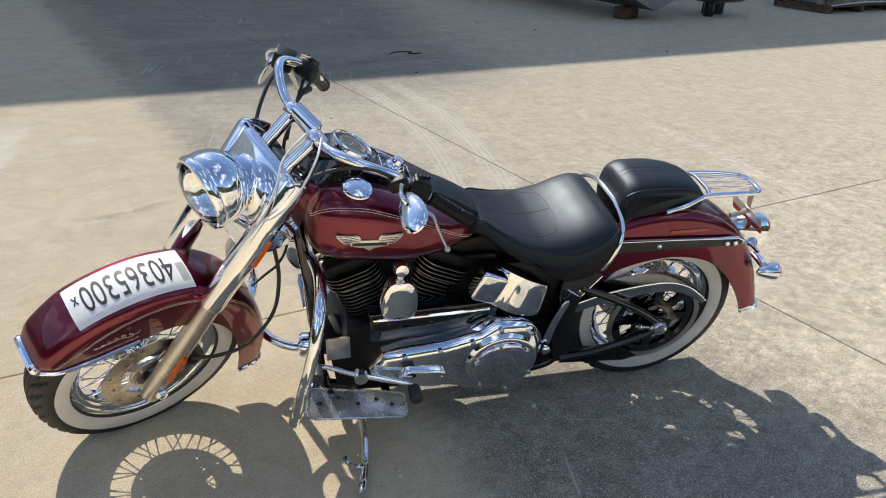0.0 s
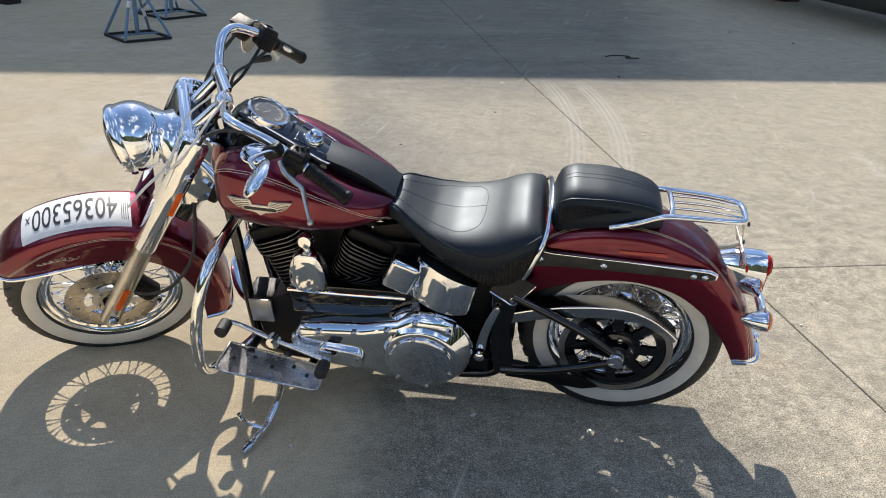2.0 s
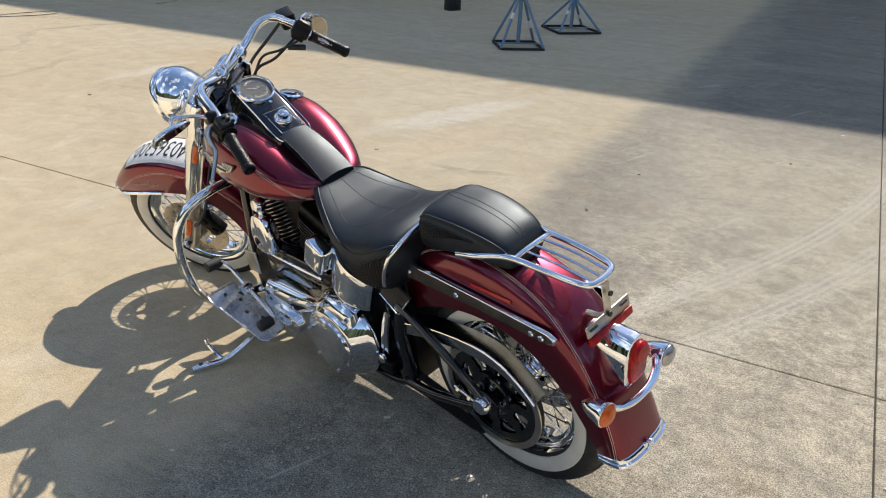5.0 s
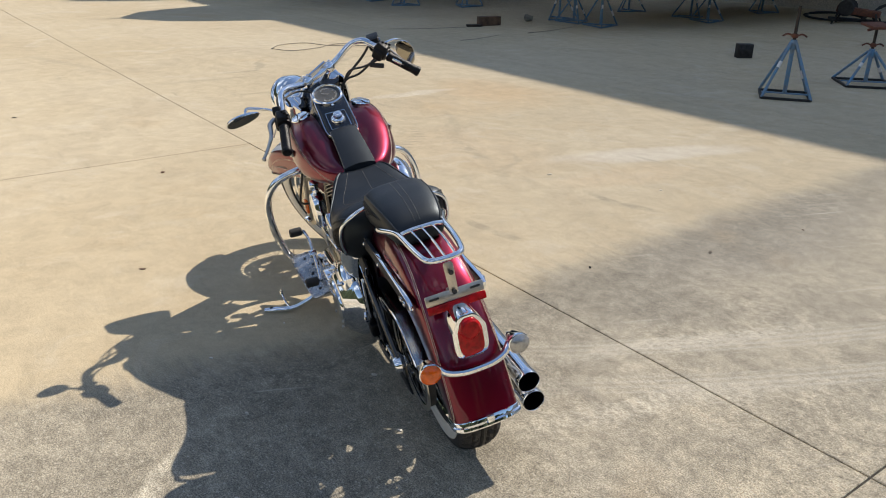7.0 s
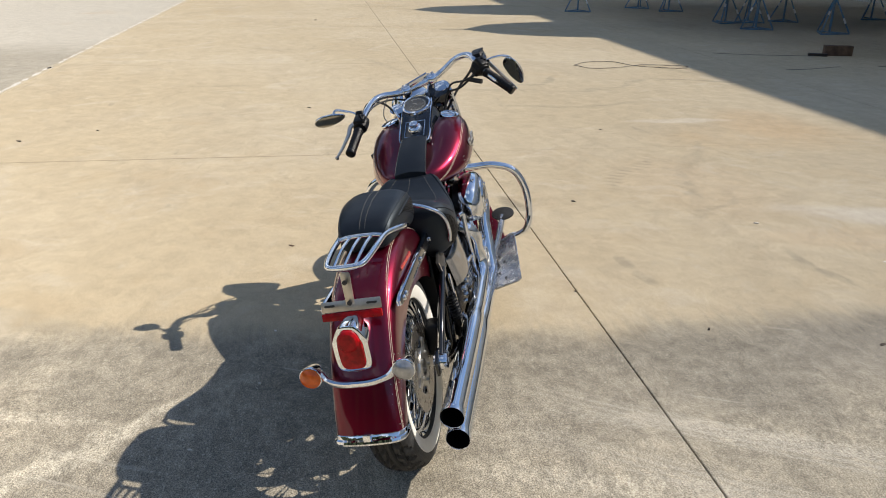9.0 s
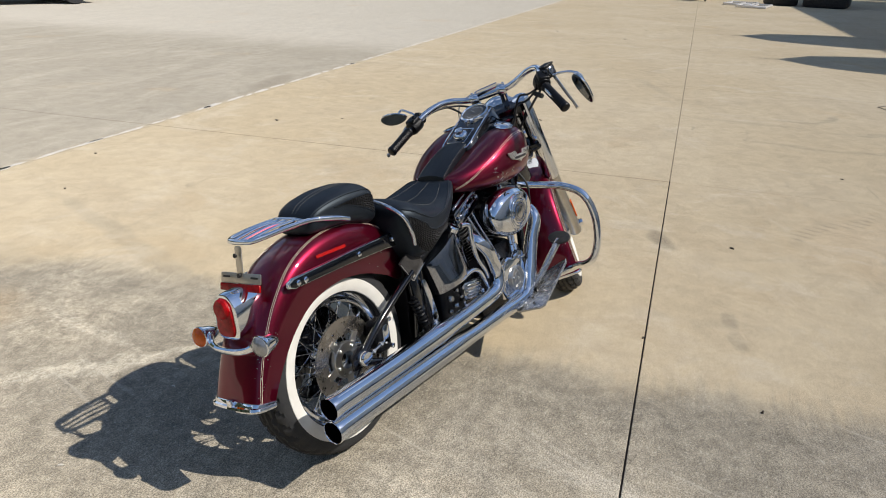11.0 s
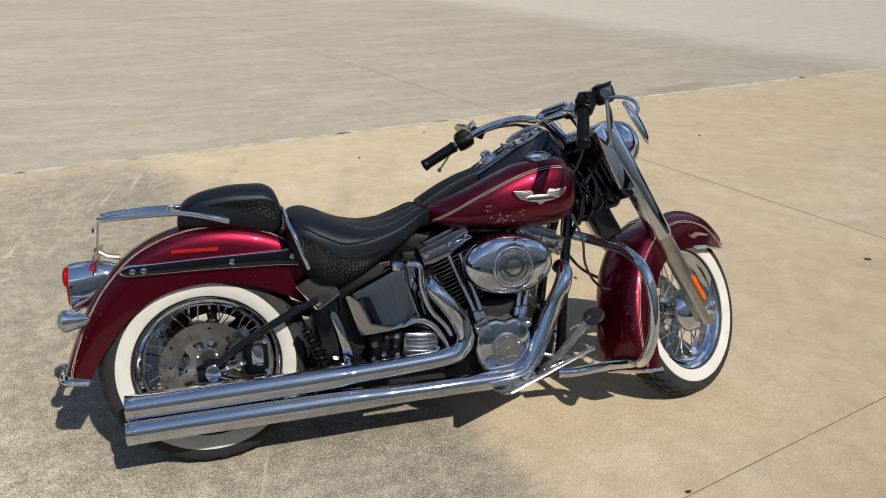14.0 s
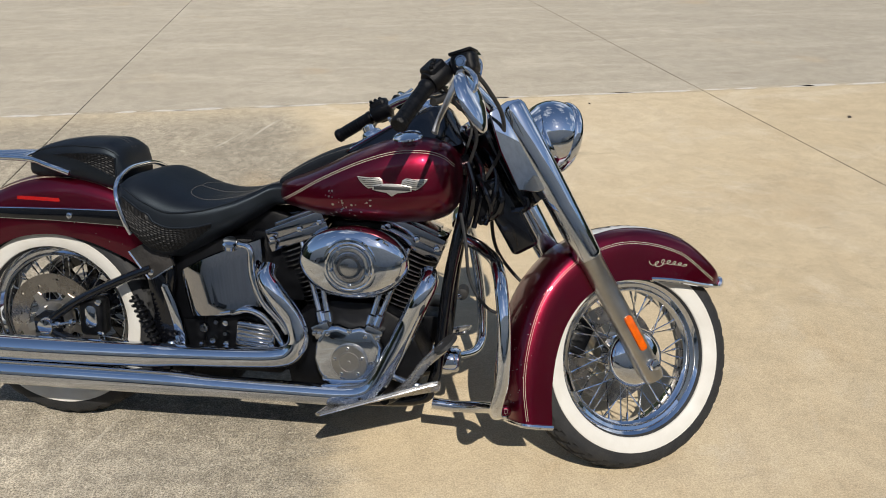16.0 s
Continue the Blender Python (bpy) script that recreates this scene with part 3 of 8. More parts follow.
def wheel(kind, c, width, move, domed):
    """A laced chrome wheel with a whitewall tyre about y, centred at c."""
    k = width / 0.13
    place = move @ Matrix.Translation(c) @ UP_Y @ Matrix.Scale(0.968, 4)
    rim_profile = [(0.190, -0.020), (0.188, 0.0), (0.190, 0.020), (0.199, 0.026), (0.203, 0.034), (0.212, 0.037), (0.216, 0.044), (0.227, 0.050 * k), (0.2325, 0.0555 * k), (0.227, 0.048 * k),
                   (0.217, 0.036), (0.209, 0.0), (0.217, -0.036), (0.227, -0.048 * k), (0.2325, -0.0555 * k), (0.227, -0.050 * k), (0.216, -0.044), (0.212, -0.037), (0.203, -0.034), (0.199, -0.026)]
    w = part(kind, lathe(rim_profile, place, seg=72, closed=True), CHROME, bike, "chrome laced wheel with wire spokes")
    side = [(0.222, 0.046), (0.227, 0.055), (0.240, 0.0630), (0.258, 0.0655), (0.276, 0.0655), (0.293, 0.0635), (0.303, 0.0595), (0.3105, 0.0535)]
    crown = [(0.3155, 0.047), (0.3185, 0.040), (0.3205, 0.034), (0.3225, 0.0285), (0.324, 0.022), (0.325, 0.016), (0.3257, 0.0095), (0.326, 0.004)]
    half = side + crown
    prof = [(r, y * k) for r, y in half] + [(r, -y * k) for r, y in half[::-1]]
    n, rings = 288, []
    for i in range(n):
        th = 2 * math.pi * i / n
        ring = []
        for r, y in prof:
            a = abs(y) / k
            if r > 0.309:
                ph = (i / n * 36 + a * 24 + (0.5 if y > 0 else 0)) % 1.0
                if (ph < 0.26 and a > 0.011) or 0.009 < a < 0.010 or 0.033 < a < 0.035:
                    r -= 0.009
            ring.append(place @ Vector((r * math.cos(th), r * math.sin(th), y)))
        rings.append(ring)
    part("tyre", loft(rings, closed=False, cap=False, loop=True), RUBBER, w, "black tyre with worn tread blocks")
    for s in (1, -1):
        ww = [(0.2285, 0.0570), (0.2300, 0.0605), (0.243, 0.0655), (0.258, 0.0675), (0.2715, 0.0674), (0.2730, 0.0640), (0.245, 0.060)]
        part("whitewall", lathe([(r, s * y * k) for r, y in ww], place, seg=96, closed=True), WHITEWALL, w, "cream white sidewall band")
    hub = [(0.0, -0.06), (0.020, -0.06), (0.022, -0.045), (0.055, -0.043), (0.057, -0.036), (0.035, -0.030), (0.028, 0.0), (0.035, 0.030), (0.057, 0.036), (0.055, 0.043), (0.022, 0.045), (0.020, 0.06), (0.0, 0.06)]
    part("hub", lathe([(max(r, 0.001), h) for r, h in hub], place, seg=36), CHROME, w)
    sp = bmesh.new()
    lathe([(0.0021, 0), (0.0021, 0.86), (0.0036, 0.87), (0.0036, 1.0)], None, sp, seg=7)
    spoke_mesh = mesh_of("spoke", sp, CHROME)
    for i in range(40):
        th = 2 * math.pi * (i + 0.5) / 40
        s = 1 if i % 2 else -1
        lead = radians(38) * (1 if (i // 2) % 2 else -1)
        p = Vector((0.053 * math.cos(th + lead), 0.053 * math.sin(th + lead), 0.039 * s))
        q = Vector((0.192 * math.cos(th), 0.192 * math.sin(th), 0.008 * s))
        ob = new("spoke", spoke_mesh)
        ob.parent = w
        ob.matrix_local = place @ axis(p, q - p) @ Matrix.Diagonal((1, 1, (q - p).length, 1))
    for s, kind_d in ((1, "front"), (-1, "rear")):
        if (kind_d == "front") != (kind == "front_wheel"):
            continue
        d = bmesh.new()
        nseg, rows = 84, (0.088, 0.100, 0.108, 0.116, 0.124, 0.132, 0.146)
        t0, t1 = 0.070 * s, 0.0745 * s
        for z in (t0, t1):
            vv = [[d.verts.new(place @ Vector((r * math.cos(2 * math.pi * j / nseg), r * math.sin(2 * math.pi * j / nseg), z))) for j in range(nseg)] for r in rows]
            for a in range(len(rows) - 1):
                for j in range(nseg):
                    if (a == 2 and j % 14 == 1) or (a == 4 and j % 14 == 8):
                        continue
                    d.faces.new((vv[a][j], vv[a][(j + 1) % nseg], vv[a + 1][(j + 1) % nseg], vv[a + 1][j]))
        lathe([(0.146, t0), (0.146, t1)], place, d, seg=nseg, cap=False)
        lathe([(0.088, t0), (0.088, t1)], place, d, seg=nseg, cap=False)
        part("brake_disc", d, DISC_STEEL, w, "drilled steel brake disc with rusty film")
        car = bmesh.new()
        lathe([(0.030, 0.045 * s), (0.030, 0.078 * s), (0.060, 0.079 * s), (0.063, 0.0745 * s), (0.063, 0.066 * s), (0.052, 0.050 * s)], place, car, seg=40, cap=False)
        for j in range(5):
            a = 2 * math.pi * j / 5 + 0.3
            e = Vector((math.cos(a), math.sin(a), 0))
            slab([(0.055, -0.016), (0.098, -0.011), (0.098, 0.011), (0.055, 0.016)], 0.005, place @ Matrix.Translation((0, 0, (0.0725 if s > 0 else -0.0775))) @ Matrix.Rotation(a, 4, "Z"), car, 0.001, 1)
            lathe([(0.006, 0), (0.006, 0.006), (0.003, 0.008)], place @ Matrix.Translation(e * 0.048 + Vector((0, 0, 0.079 * s))) @ (Matrix() if s > 0 else pose(0, 0, 0, 180)), car, seg=10)
        part("disc_carrier", car, ALLOY, w, "polished disc carrier with bolts")
    if domed:
        part("hub_cap", lathe([(0.085, -0.052), (0.0865, -0.058), (0.083, -0.066), (0.073, -0.080), (0.055, -0.092), (0.03, -0.099), (0.002, -0.101)], place, seg=56), CHROME, w, "domed chrome hub cover")
    return w, place


front_wheel, FW = wheel("front_wheel", FRONT + Vector((0, 0, 0.009)), 0.13, ST, True)
rear_wheel, RW = wheel("rear_wheel", REAR + Vector((-0.016, -0.010, -0.005)), 0.14, Matrix(), False)

# axle ends
for s in (1, -1):
    part("axle_nut", lathe([(0.017, 0), (0.017, 0.02), (0.013, 0.026), (0.004, 0.028)], axis(FRONT + Vector((0, 0.135 * s, 0)), (0, s, 0)), seg=6), CHROME, bike, move=ST)
    part("axle_cover", lathe([(0.024, 0), (0.026, 0.01), (0.026, 0.035), (0.022, 0.042), (0.004, 0.044)], axis(REAR + Vector((0, 0.118 * s, 0)), (0, s, 0)), seg=28), CHROME, bike, "short chrome axle cover")


# fenders: each is swept between a crown line and a lower side line
def fender_surface(crown, edge, wide):
    cs, es = catmull([(x, 0, z) for x, z in crown], 6), catmull([(x, 0, z) for x, z in edge], 6)
    shape = ((0, 0), (0.006, 0.22), (0.02, 0.43), (0.05, 0.63), (0.10, 0.79), (0.17, 0.90), (0.27, 0.965), (0.42, 1.0), (0.7, 1.0), (1.0, 0.985))
    fr, yf = [a for a, b in shape], [b for a, b in shape]
    sides = np.linspace(0, 1, len(shape))

    def at(s, t):
        """Point at s along (0 to 1) and t across (-1 right edge, 1 left edge)."""
        i = min(max(s, 0), 1) * (len(cs) - 1)
        a, f = min(int(i), len(cs) - 2), i - min(int(i), len(cs) - 2)
        p, q = cs[a].lerp(cs[a + 1], f), es[a].lerp(es[a + 1], f)
        k = np.interp(abs(t), sides, fr)
        r = p.lerp(q, float(k))
        r.y = math.copysign(float(np.interp(abs(t), sides, yf)) * np.interp(s, *wide), t)
        return r

    def normal(s, t, e=0.004):
        n = (at(s + e, t) - at(s - e, t)).cross(at(s, t + e) - at(s, t - e))
        c = at(s, 0).lerp(at(s, 0.999), 0.9)
        n.normalize()
        return n if n.dot(at(s, t) - Vector((c.x, 0, c.z))) > 0 else -n
    return at, normal, len(cs)


def fender_shell(at, normal, n, thick=0.004):
    ts = [math.copysign(abs(t) ** 1.0, t) for t in np.linspace(-1, 1, 37)]
    outer = [[at(i / (n - 1), t) for t in ts] for i in range(n)]
    inner = [[at(i / (n - 1), t) - normal(i / (n - 1), t) * thick for t in ts] for i in range(n)]
    return loft([o + q[::-1] for o, q in zip(outer, inner)])


def stripe(at, normal, path, width=0.0010, gap=0.0048, move=None, name="pinstripe", parent=None):
    """A pair of thin painted lines along a path of (s, t)."""
    b = bmesh.new()
    st = catmull([(s, t, 0) for s, t in path], 10)
    base = [at(q.x, q.y) for q in st]
    nor = [normal(q.x, q.y) for q in st]
    for off in (-gap / 2, gap / 2):
        pts = []
        for i, p in enumerate(base):
            d = (base[min(i + 1, len(base) - 1)] - base[max(i - 1, 0)]).normalized().cross(nor[i]).normalized()
            pts.append(p + d * off)
        ribbon(pts, nor, width, b, 0.0007)
    part(name, b, GOLD, parent, "fine gold double pinstripe", move)


RF_CROWN = [(-0.47, 0.60), (-0.53, 0.675), (-0.63, 0.728), (-0.76, 0.752), (-0.89, 0.740), (-1.01, 0.692), (-1.10, 0.612), (-1.165, 0.515), (-1.21, 0.415), (-1.245, 0.322)]
RF_EDGE = [(-0.47, 0.52), (-0.53, 0.49), (-0.60, 0.525), (-0.71, 0.565), (-0.83, 0.578), (-0.95, 0.552), (-1.04, 0.490), (-1.10, 0.420), (-1.14, 0.360), (-1.165, 0.313)]
rf_at, rf_n, rf_k = fender_surface(RF_CROWN, RF_EDGE, ([0, 0.15, 0.4, 1.0], [0.085, 0.098, 0.101, 0.096]))
rear_fender = part("rear_fender", fender_shell(rf_at, rf_n, rf_k), RED, bike, "deep burgundy rear fender")
for s in (1, -1):
    stripe(rf_at, rf_n, [(0.10, s * 0.62), (0.2, s * 0.42), (0.35, s * 0.36), (0.5, s * 0.40), (0.65, s * 0.50), (0.8, s * 0.58), (0.9, s * 0.64), (0.985, s * 0.72)], parent=rear_fender)
tip = bmesh.new()
edge_pts = [rf_at(0.995, t) + Vector((-0.003, 0, -0.002)) for t in np.linspace(-1, 1, 25)]
tube(edge_pts, 0.009, tip, seg=8, smooth=1)
band = [[rf_at(q, t) + rf_n(q, t) * h for q, h in ((0.975, 0.0005), (0.977, 0.0030), (0.988, 0.0048), (0.999, 0.0045), (0.9995, 0.0))] for t in np.linspace(-1, 1, 41)]
loft(band, tip, closed=False)
box((0.014, 0.022, 0.030), Matrix.Translation(rf_at(0.99, 0) + Vector((-0.004, 0, 0.004))), tip, 0.003, 2)
part("trim", tip, CHROME, rear_fender, "chrome trim along the fender tip")
for s in (1, -1):
    mark = bmesh.new()
    pts, nn = [], []
    for a in np.linspace(0.36, 0.60, 40):
        t = next((q for q in np.linspace(0.2, 0.9, 141) if rf_at(a, s * q).z < 0.681), 0.9)
        if -0.915 < rf_at(a, s * t).x < -0.775:
            pts.append(rf_at(a, s * t))
            nn.append(rf_n(a, s * t))
    ribbon(pts, nn, 0.010, mark, 0.003)
    part("side_reflector", mark, SIDE_LENS, rear_fender, "long narrow red side reflector")
    # strut bar over the fender side
    st = bmesh.new()
    out = [(-0.535, 0.672), (-0.60, 0.664), (-0.80, 0.660), (-1.03, 0.652), (-1.052, 0.642), (-1.05, 0.627), (-1.03, 0.620), (-0.80, 0.622), (-0.60, 0.618), (-0.54, 0.612)]
    place = Matrix(((1, 0, 0, 0), (0, 0, -1 if s < 0 else 1, s * 0.106 - (0 if s > 0 else 0)), (0, 1, 0, 0), (0, 0, 0, 1)))
    slab([(x, z) for x, z in out], 0.012, place, st, 0.005)
    strut = part("fender_strut", st, CHROME, bike, "long polished fender strut bar")
    # dark reflection in the polished bar, painted as a panel, blacker on the right
    pan = bmesh.new()
    inner = [(-0.545, 0.669), (-0.60, 0.661), (-0.80, 0.657), (-1.025, 0.649), (-1.045, 0.641), (-1.044, 0.630), (-1.028, 0.623), (-0.80, 0.625), (-0.60, 0.621), (-0.548, 0.616)]
    slab(inner, 0.0128, place, pan, 0.0005)
    part("painted_reflection", pan, BLACK_GLOSS if s < 0 else DARK_STEEL, strut, "dark reflection painted on the strut face")
    for x, z in ((-0.565, 0.643), (-0.74, 0.641), (-1.015, 0.636), (-0.985, 0.636)):
        part("bolt", lathe([(0.009, 0), (0.009, 0.005), (0.006, 0.008), (0.001, 0.0085)], axis((x, s * 0.118, z), (0, s, 0)), seg=14), CHROME, strut)
    # triangular bracket below the seat
    br = bmesh.new()
    slab([(-0.562, 0.552), (-0.506, 0.476), (-0.496, 0.476), (-0.432, 0.518), (-0.450, 0.560), (-0.520, 0.575)], 0.008, Matrix(((1, 0, 0, 0), (0, 0, s, s * 0.125), (0, 1, 0, 0), (0, 0, 0, 1))), br, 0.002)
    sbk = part("seat_bracket", br, DARK_STEEL, bike, "triangular dark chrome bracket with a bright edge under the seat")
    part("bright_edge", tube([(-0.562, 0.134 * s, 0.552), (-0.506, 0.134 * s, 0.476), (-0.496, 0.134 * s, 0.476), (-0.432, 0.134 * s, 0.518)], 0.0028, seg=6, smooth=1), CHROME, sbk)
    part("bolt", lathe([(0.009, 0), (0.009, 0.004), (0.004, 0.006)], axis((-0.500, 0.132 * s, 0.495), (0, s, 0)), seg=10), CHROME, sbk)

FF_CROWN = [(0.284, 0.226), (0.241, 0.284), (0.152, 0.348), (0.038, 0.376), (-0.08, 0.370), (-0.20, 0.324), (-0.30, 0.224), (-0.355, 0.10), (-0.378, -0.03), (-0.366, -0.155)]
FF_EDGE = [(0.276, 0.210), (0.20, 0.212), (0.11, 0.222), (0.02, 0.226), (-0.08, 0.222), (-0.165, 0.185), (-0.225, 0.115), (-0.258, 0.03), (-0.272, -0.07), (-0.270, -0.165)]
ff_at, ff_n, ff_k = fender_surface([(FRONT.x + x, FRONT.z + z) for x, z in FF_CROWN], [(FRONT.x + x, FRONT.z + z) for x, z in FF_EDGE], ([0, 0.06, 0.2, 0.5, 1.0], [0.055, 0.080, 0.094, 0.098, 0.096]))
front_fender = part("front_fender", fender_shell(ff_at, ff_n, ff_k), RED, bike, "full burgundy front fender with auction sticker", ST)
for s in (1, -1):
    stripe(ff_at, ff_n, [(0.07, s * 0.89), (0.12, s * 0.845), (0.19, s * 0.80), (0.26, s * 0.76), (0.34, s * 0.725), (0.43, s * 0.705), (0.52, s * 0.705), (0.61, s * 0.68), (0.70, s * 0.64), (0.80, s * 0.65), (0.90, s * 0.66), (0.985, s * 0.67)], parent=front_fender, move=ST)
    rail = bmesh.new()
    pts = [ff_at(a, s * 0.985) + Vector((0, s * 0.004, -0.004)) for a in np.linspace(0.0, 0.33, 14)]
    tube(pts, 0.0065, rail, seg=8, smooth=1)
    part("side_trim", rail, CHROME, front_fender, "chrome strip along the lower fender edge", ST)
    # flowing script drawn as one plain looping line
    sc = bmesh.new()
    line = []
    for i in range(120):
        a = i / 119
        line.append((0.205 + 0.125 * (1 - a) + 0.010 * math.sin(a * 38 + 1.2), 0.872 - 0.012 * a + 0.020 * math.sin(a * 38) * (1.0 - 0.5 * a) + (0.020 * math.sin(a * 9) if a < 0.25 else 0.0)))
    pts = [ff_at(p, s * t) + ff_n(p, s * t) * 0.0012 for p, t in line]
    tube(pts, 0.0008, sc, seg=5, smooth=1)
    part("script_line", sc, GOLD, front_fender, "silver flourish on the fender side", ST)
tipb = bmesh.new()
tube([ff_at(0.004, t) + Vector((0.002, 0, -0.001)) for t in np.linspace(-1, 1, 21)], 0.011, tipb, seg=8, smooth=1)
part("tip_trim", tipb, CHROME, front_fender, "chrome trim on the front tip", ST)
tipb = bmesh.new()
tube([ff_at(0.996, t) + Vector((0, 0, -0.001)) for t in np.linspace(-1, 1, 21)], 0.007, tipb, seg=8, smooth=1)
part("rear_trim", tipb, CHROME, front_fender, "chrome trim on the rear fender edge", ST)

# stone chips in the fender paint
rng = random.Random(19)
chip_b = {}
for key, at_, nor_, s_rng, t_rng, count in (("front", ff_at, ff_n, (0.55, 0.95), (-0.75, -0.25), 34), ("rear", rf_at, rf_n, (0.70, 0.97), (-0.80, -0.42), 26), ("rear", rf_at, rf_n, (0.12, 0.45), (-0.95, -0.80), 10)):
    for _ in range(count):
        a, t = rng.uniform(*s_rng), rng.uniform(*t_rng)
        r = rng.uniform(0.0006, 0.0018)
        own = [(r * rng.uniform(0.5, 1.4) * math.cos(k), r * rng.uniform(0.5, 1.4) * math.sin(k)) for k in np.linspace(0, 5.2, 5)]
        chip_b[key] = slab(own, 0.0006, axis(at_(a, t) - nor_(a, t) * 0.0001, nor_(a, t)), chip_b.setdefault(key, bmesh.new()))
tagged(part("paint_chips", chip_b["front"], ALLOY, front_fender, "", ST), "pale stone chips in the paint", kind="stuff")
tagged(part("paint_chips", chip_b["rear"], ALLOY, rear_fender), "pale stone chips in the paint", kind="stuff")

# sticker with its number, lying on the crown and read from the right
stick = bmesh.new()
S0, S1, T0, T1 = 0.508, 0.212, -0.34, 0.42
rows = [[ff_at(s, t) + ff_n(s, t) * 0.0012 for t in np.linspace(T0, T1, 15)] for s in np.linspace(S0, S1, 26)]
loft(rows, stick, closed=False)
sticker = part("sticker", stick, PAPER, front_fender, "white paper sticker with a large black lot number", ST)


def lettering(text, s0, s1, t0, t1, parent, ink):
    """Built-in font text laid over the front fender: it runs from s0 to s1, its height from t0 to t1."""
    cu = bpy.data.curves.new("number", "FONT")
    cu.body, cu.size, cu.resolution_u = text, 1.0, 3
    ob = bpy.data.objects.new("number", cu)
    scene.collection.objects.link(ob)
    me = bpy.data.meshes.new_from_object(ob.evaluated_get(bpy.context.evaluated_depsgraph_get()))
    bpy.data.objects.remove(ob)
    b = bmesh.new()
    b.from_mesh(me)
    bmesh.ops.triangulate(b, faces=b.faces)
    for _ in range(2):
        bmesh.ops.subdivide_edges(b, edges=[e for e in b.edges if e.calc_length() > 0.16], cuts=1)
    xs, ys = [v.co.x for v in b.verts], [v.co.y for v in b.verts]
    x0, x1, y0, y1 = min(xs), max(xs), min(ys), max(ys)
    for v in b.verts:
        s, t = s0 + (v.co.x - x0) / (x1 - x0) * (s1 - s0), t0 + (v.co.y - y0) / (y1 - y0) * (t1 - t0)
        v.co = ff_at(s, t) + ff_n(s, t) * 0.0022
    part("number", b, ink, parent, "black printed digits", ST)


bpy.context.view_layer.update()
lettering("40365300", 0.477, 0.250, -0.20, 0.25, sticker, INK)
lettering("x", 0.243, 0.227, -0.10, 0.04, sticker, INK)
bars = bmesh.new()
for k in range(4):
    a = 0.501 - 0.005 * k
    pts = [ff_at(a, t) for t in np.linspace(-0.05, 0.28, 6)]
    ribbon(pts, [ff_n(a, t) for t in np.linspace(-0.05, 0.28, 6)], 0.0016, bars, 0.0024)
part("small_print", bars, INK, sticker, "rows of tiny grey print", ST)

# forks
for s in (1, -1):
    y = 0.112 * s
    base = FRONT + Vector((0, y, 0))
    low = lathe([(0.018, -0.052), (0.027, -0.048), (0.031, -0.035), (0.031, 0.03), (0.0305, 0.20), (0.031, 0.325), (0.033, 0.330), (0.033, 0.340)], axis(base, SA), seg=32)
    lathe([(0.022, 0), (0.024, 0.006), (0.024, 0.026), (0.018, 0.03)], axis(base + Vector((0, -0.012 * s, -0.004)), (0, s, 0)), low, seg=24)
    leg = part("fork_slider", low, ALLOY, bike, "satin aluminium lower fork leg", ST)
    upb = lathe([(0.0345, 0.335), (0.037, 0.345), (0.038, 0.50), (0.039, 0.56), (0.040, 0.774), (0.034, 0.787), (0.012, 0.791)], axis(base, SA), seg=32)
    part("fork_cover", upb, CHROME, bike, "chrome upper fork cover", ST)
    rb = bmesh.new()
    slab(rounded(0.022, 0.105, 0.008), 0.007, axis(base + SA * 0.10 + Vector((0, 0.029 * s, 0)), (0, s, 0), SA) @ pose(0, 0, 0, 0, 0, 0), rb, 0.002)
    part("reflector", rb, AMBER, leg, "amber side reflector on the fork", ST)
    rb = bmesh.new()
    slab(rounded(0.018, 0.095, 0.007), 0.007, axis(base + SA * 0.56 + Vector((0, 0.033 * s, 0)) - SN * 0.012, (0, s, 0), SA), rb, 0.002)
    if s > 0:
        part("marker_light", rb, AMBER, bike, "amber strip light on the upper fork", ST)
    else:
        rb.free()
# front caliper and its hose
cal = box((0.062, 0.05, 0.11), Matrix.Translation(FRONT + Vector((-0.108, 0.078, 0.055))) @ pose(0, 0, 0, 0, 28, 0), None, 0.012, 3)
for k in (-0.025, 0.025):
    lathe([(0.017, 0), (0.017, 0.006), (0.012, 0.010), (0.002, 0.011)], axis(FRONT + Vector((-0.108 + k * 0.5, 0.103, 0.055 + k)), (0, 1, 0)), cal, seg=20)
part("brake_caliper", cal, BLACK_SATIN, bike, "black front brake caliper", ST)
part("brake_hose", tube([(0.44, 0.10, 0.72), (0.43, 0.145, 0.64), (0.45, 0.175, 0.54), (0.52, 0.19, 0.45), (0.60, 0.175, 0.40), (0.68, 0.135, 0.36)], 0.0055, seg=8), RUBBER, bike, "black rubber brake hose")

# headlamp with its nacelle between the forks
HEAD = Vector((0.606, 0.006, 0.912))
HF = Vector((0.985, 0.10, -0.126)).normalized()
hm = axis(HEAD, HF)
bowl = lathe([(0.012, -0.0930)] + [(0.0985 * math.sqrt(1 - q * q), -0.092 * q) for q in (0.985, 0.95, 0.90, 0.83, 0.75, 0.65, 0.54, 0.42, 0.30, 0.18, 0.08, 0.0)]
             + [(0.0985, 0.014), (0.0965, 0.019), (0.0995, 0.022), (0.1015, 0.028), (0.1010, 0.036), (0.0970, 0.044), (0.0915, 0.046), (0.0885, 0.038)], hm, seg=56, cap=False)
lamp = part("headlamp", bowl, CHROME, bike, "round chrome headlamp", ST)
part("reflector_bowl", lathe([(0.088, 0.036), (0.075, 0.0), (0.05, -0.03), (0.02, -0.045), (0.001, -0.046)], hm, seg=40, cap=False), CHROME, lamp, "silvered reflector behind the lens", ST)
glass = bpy.data.materials.new("lens glass")
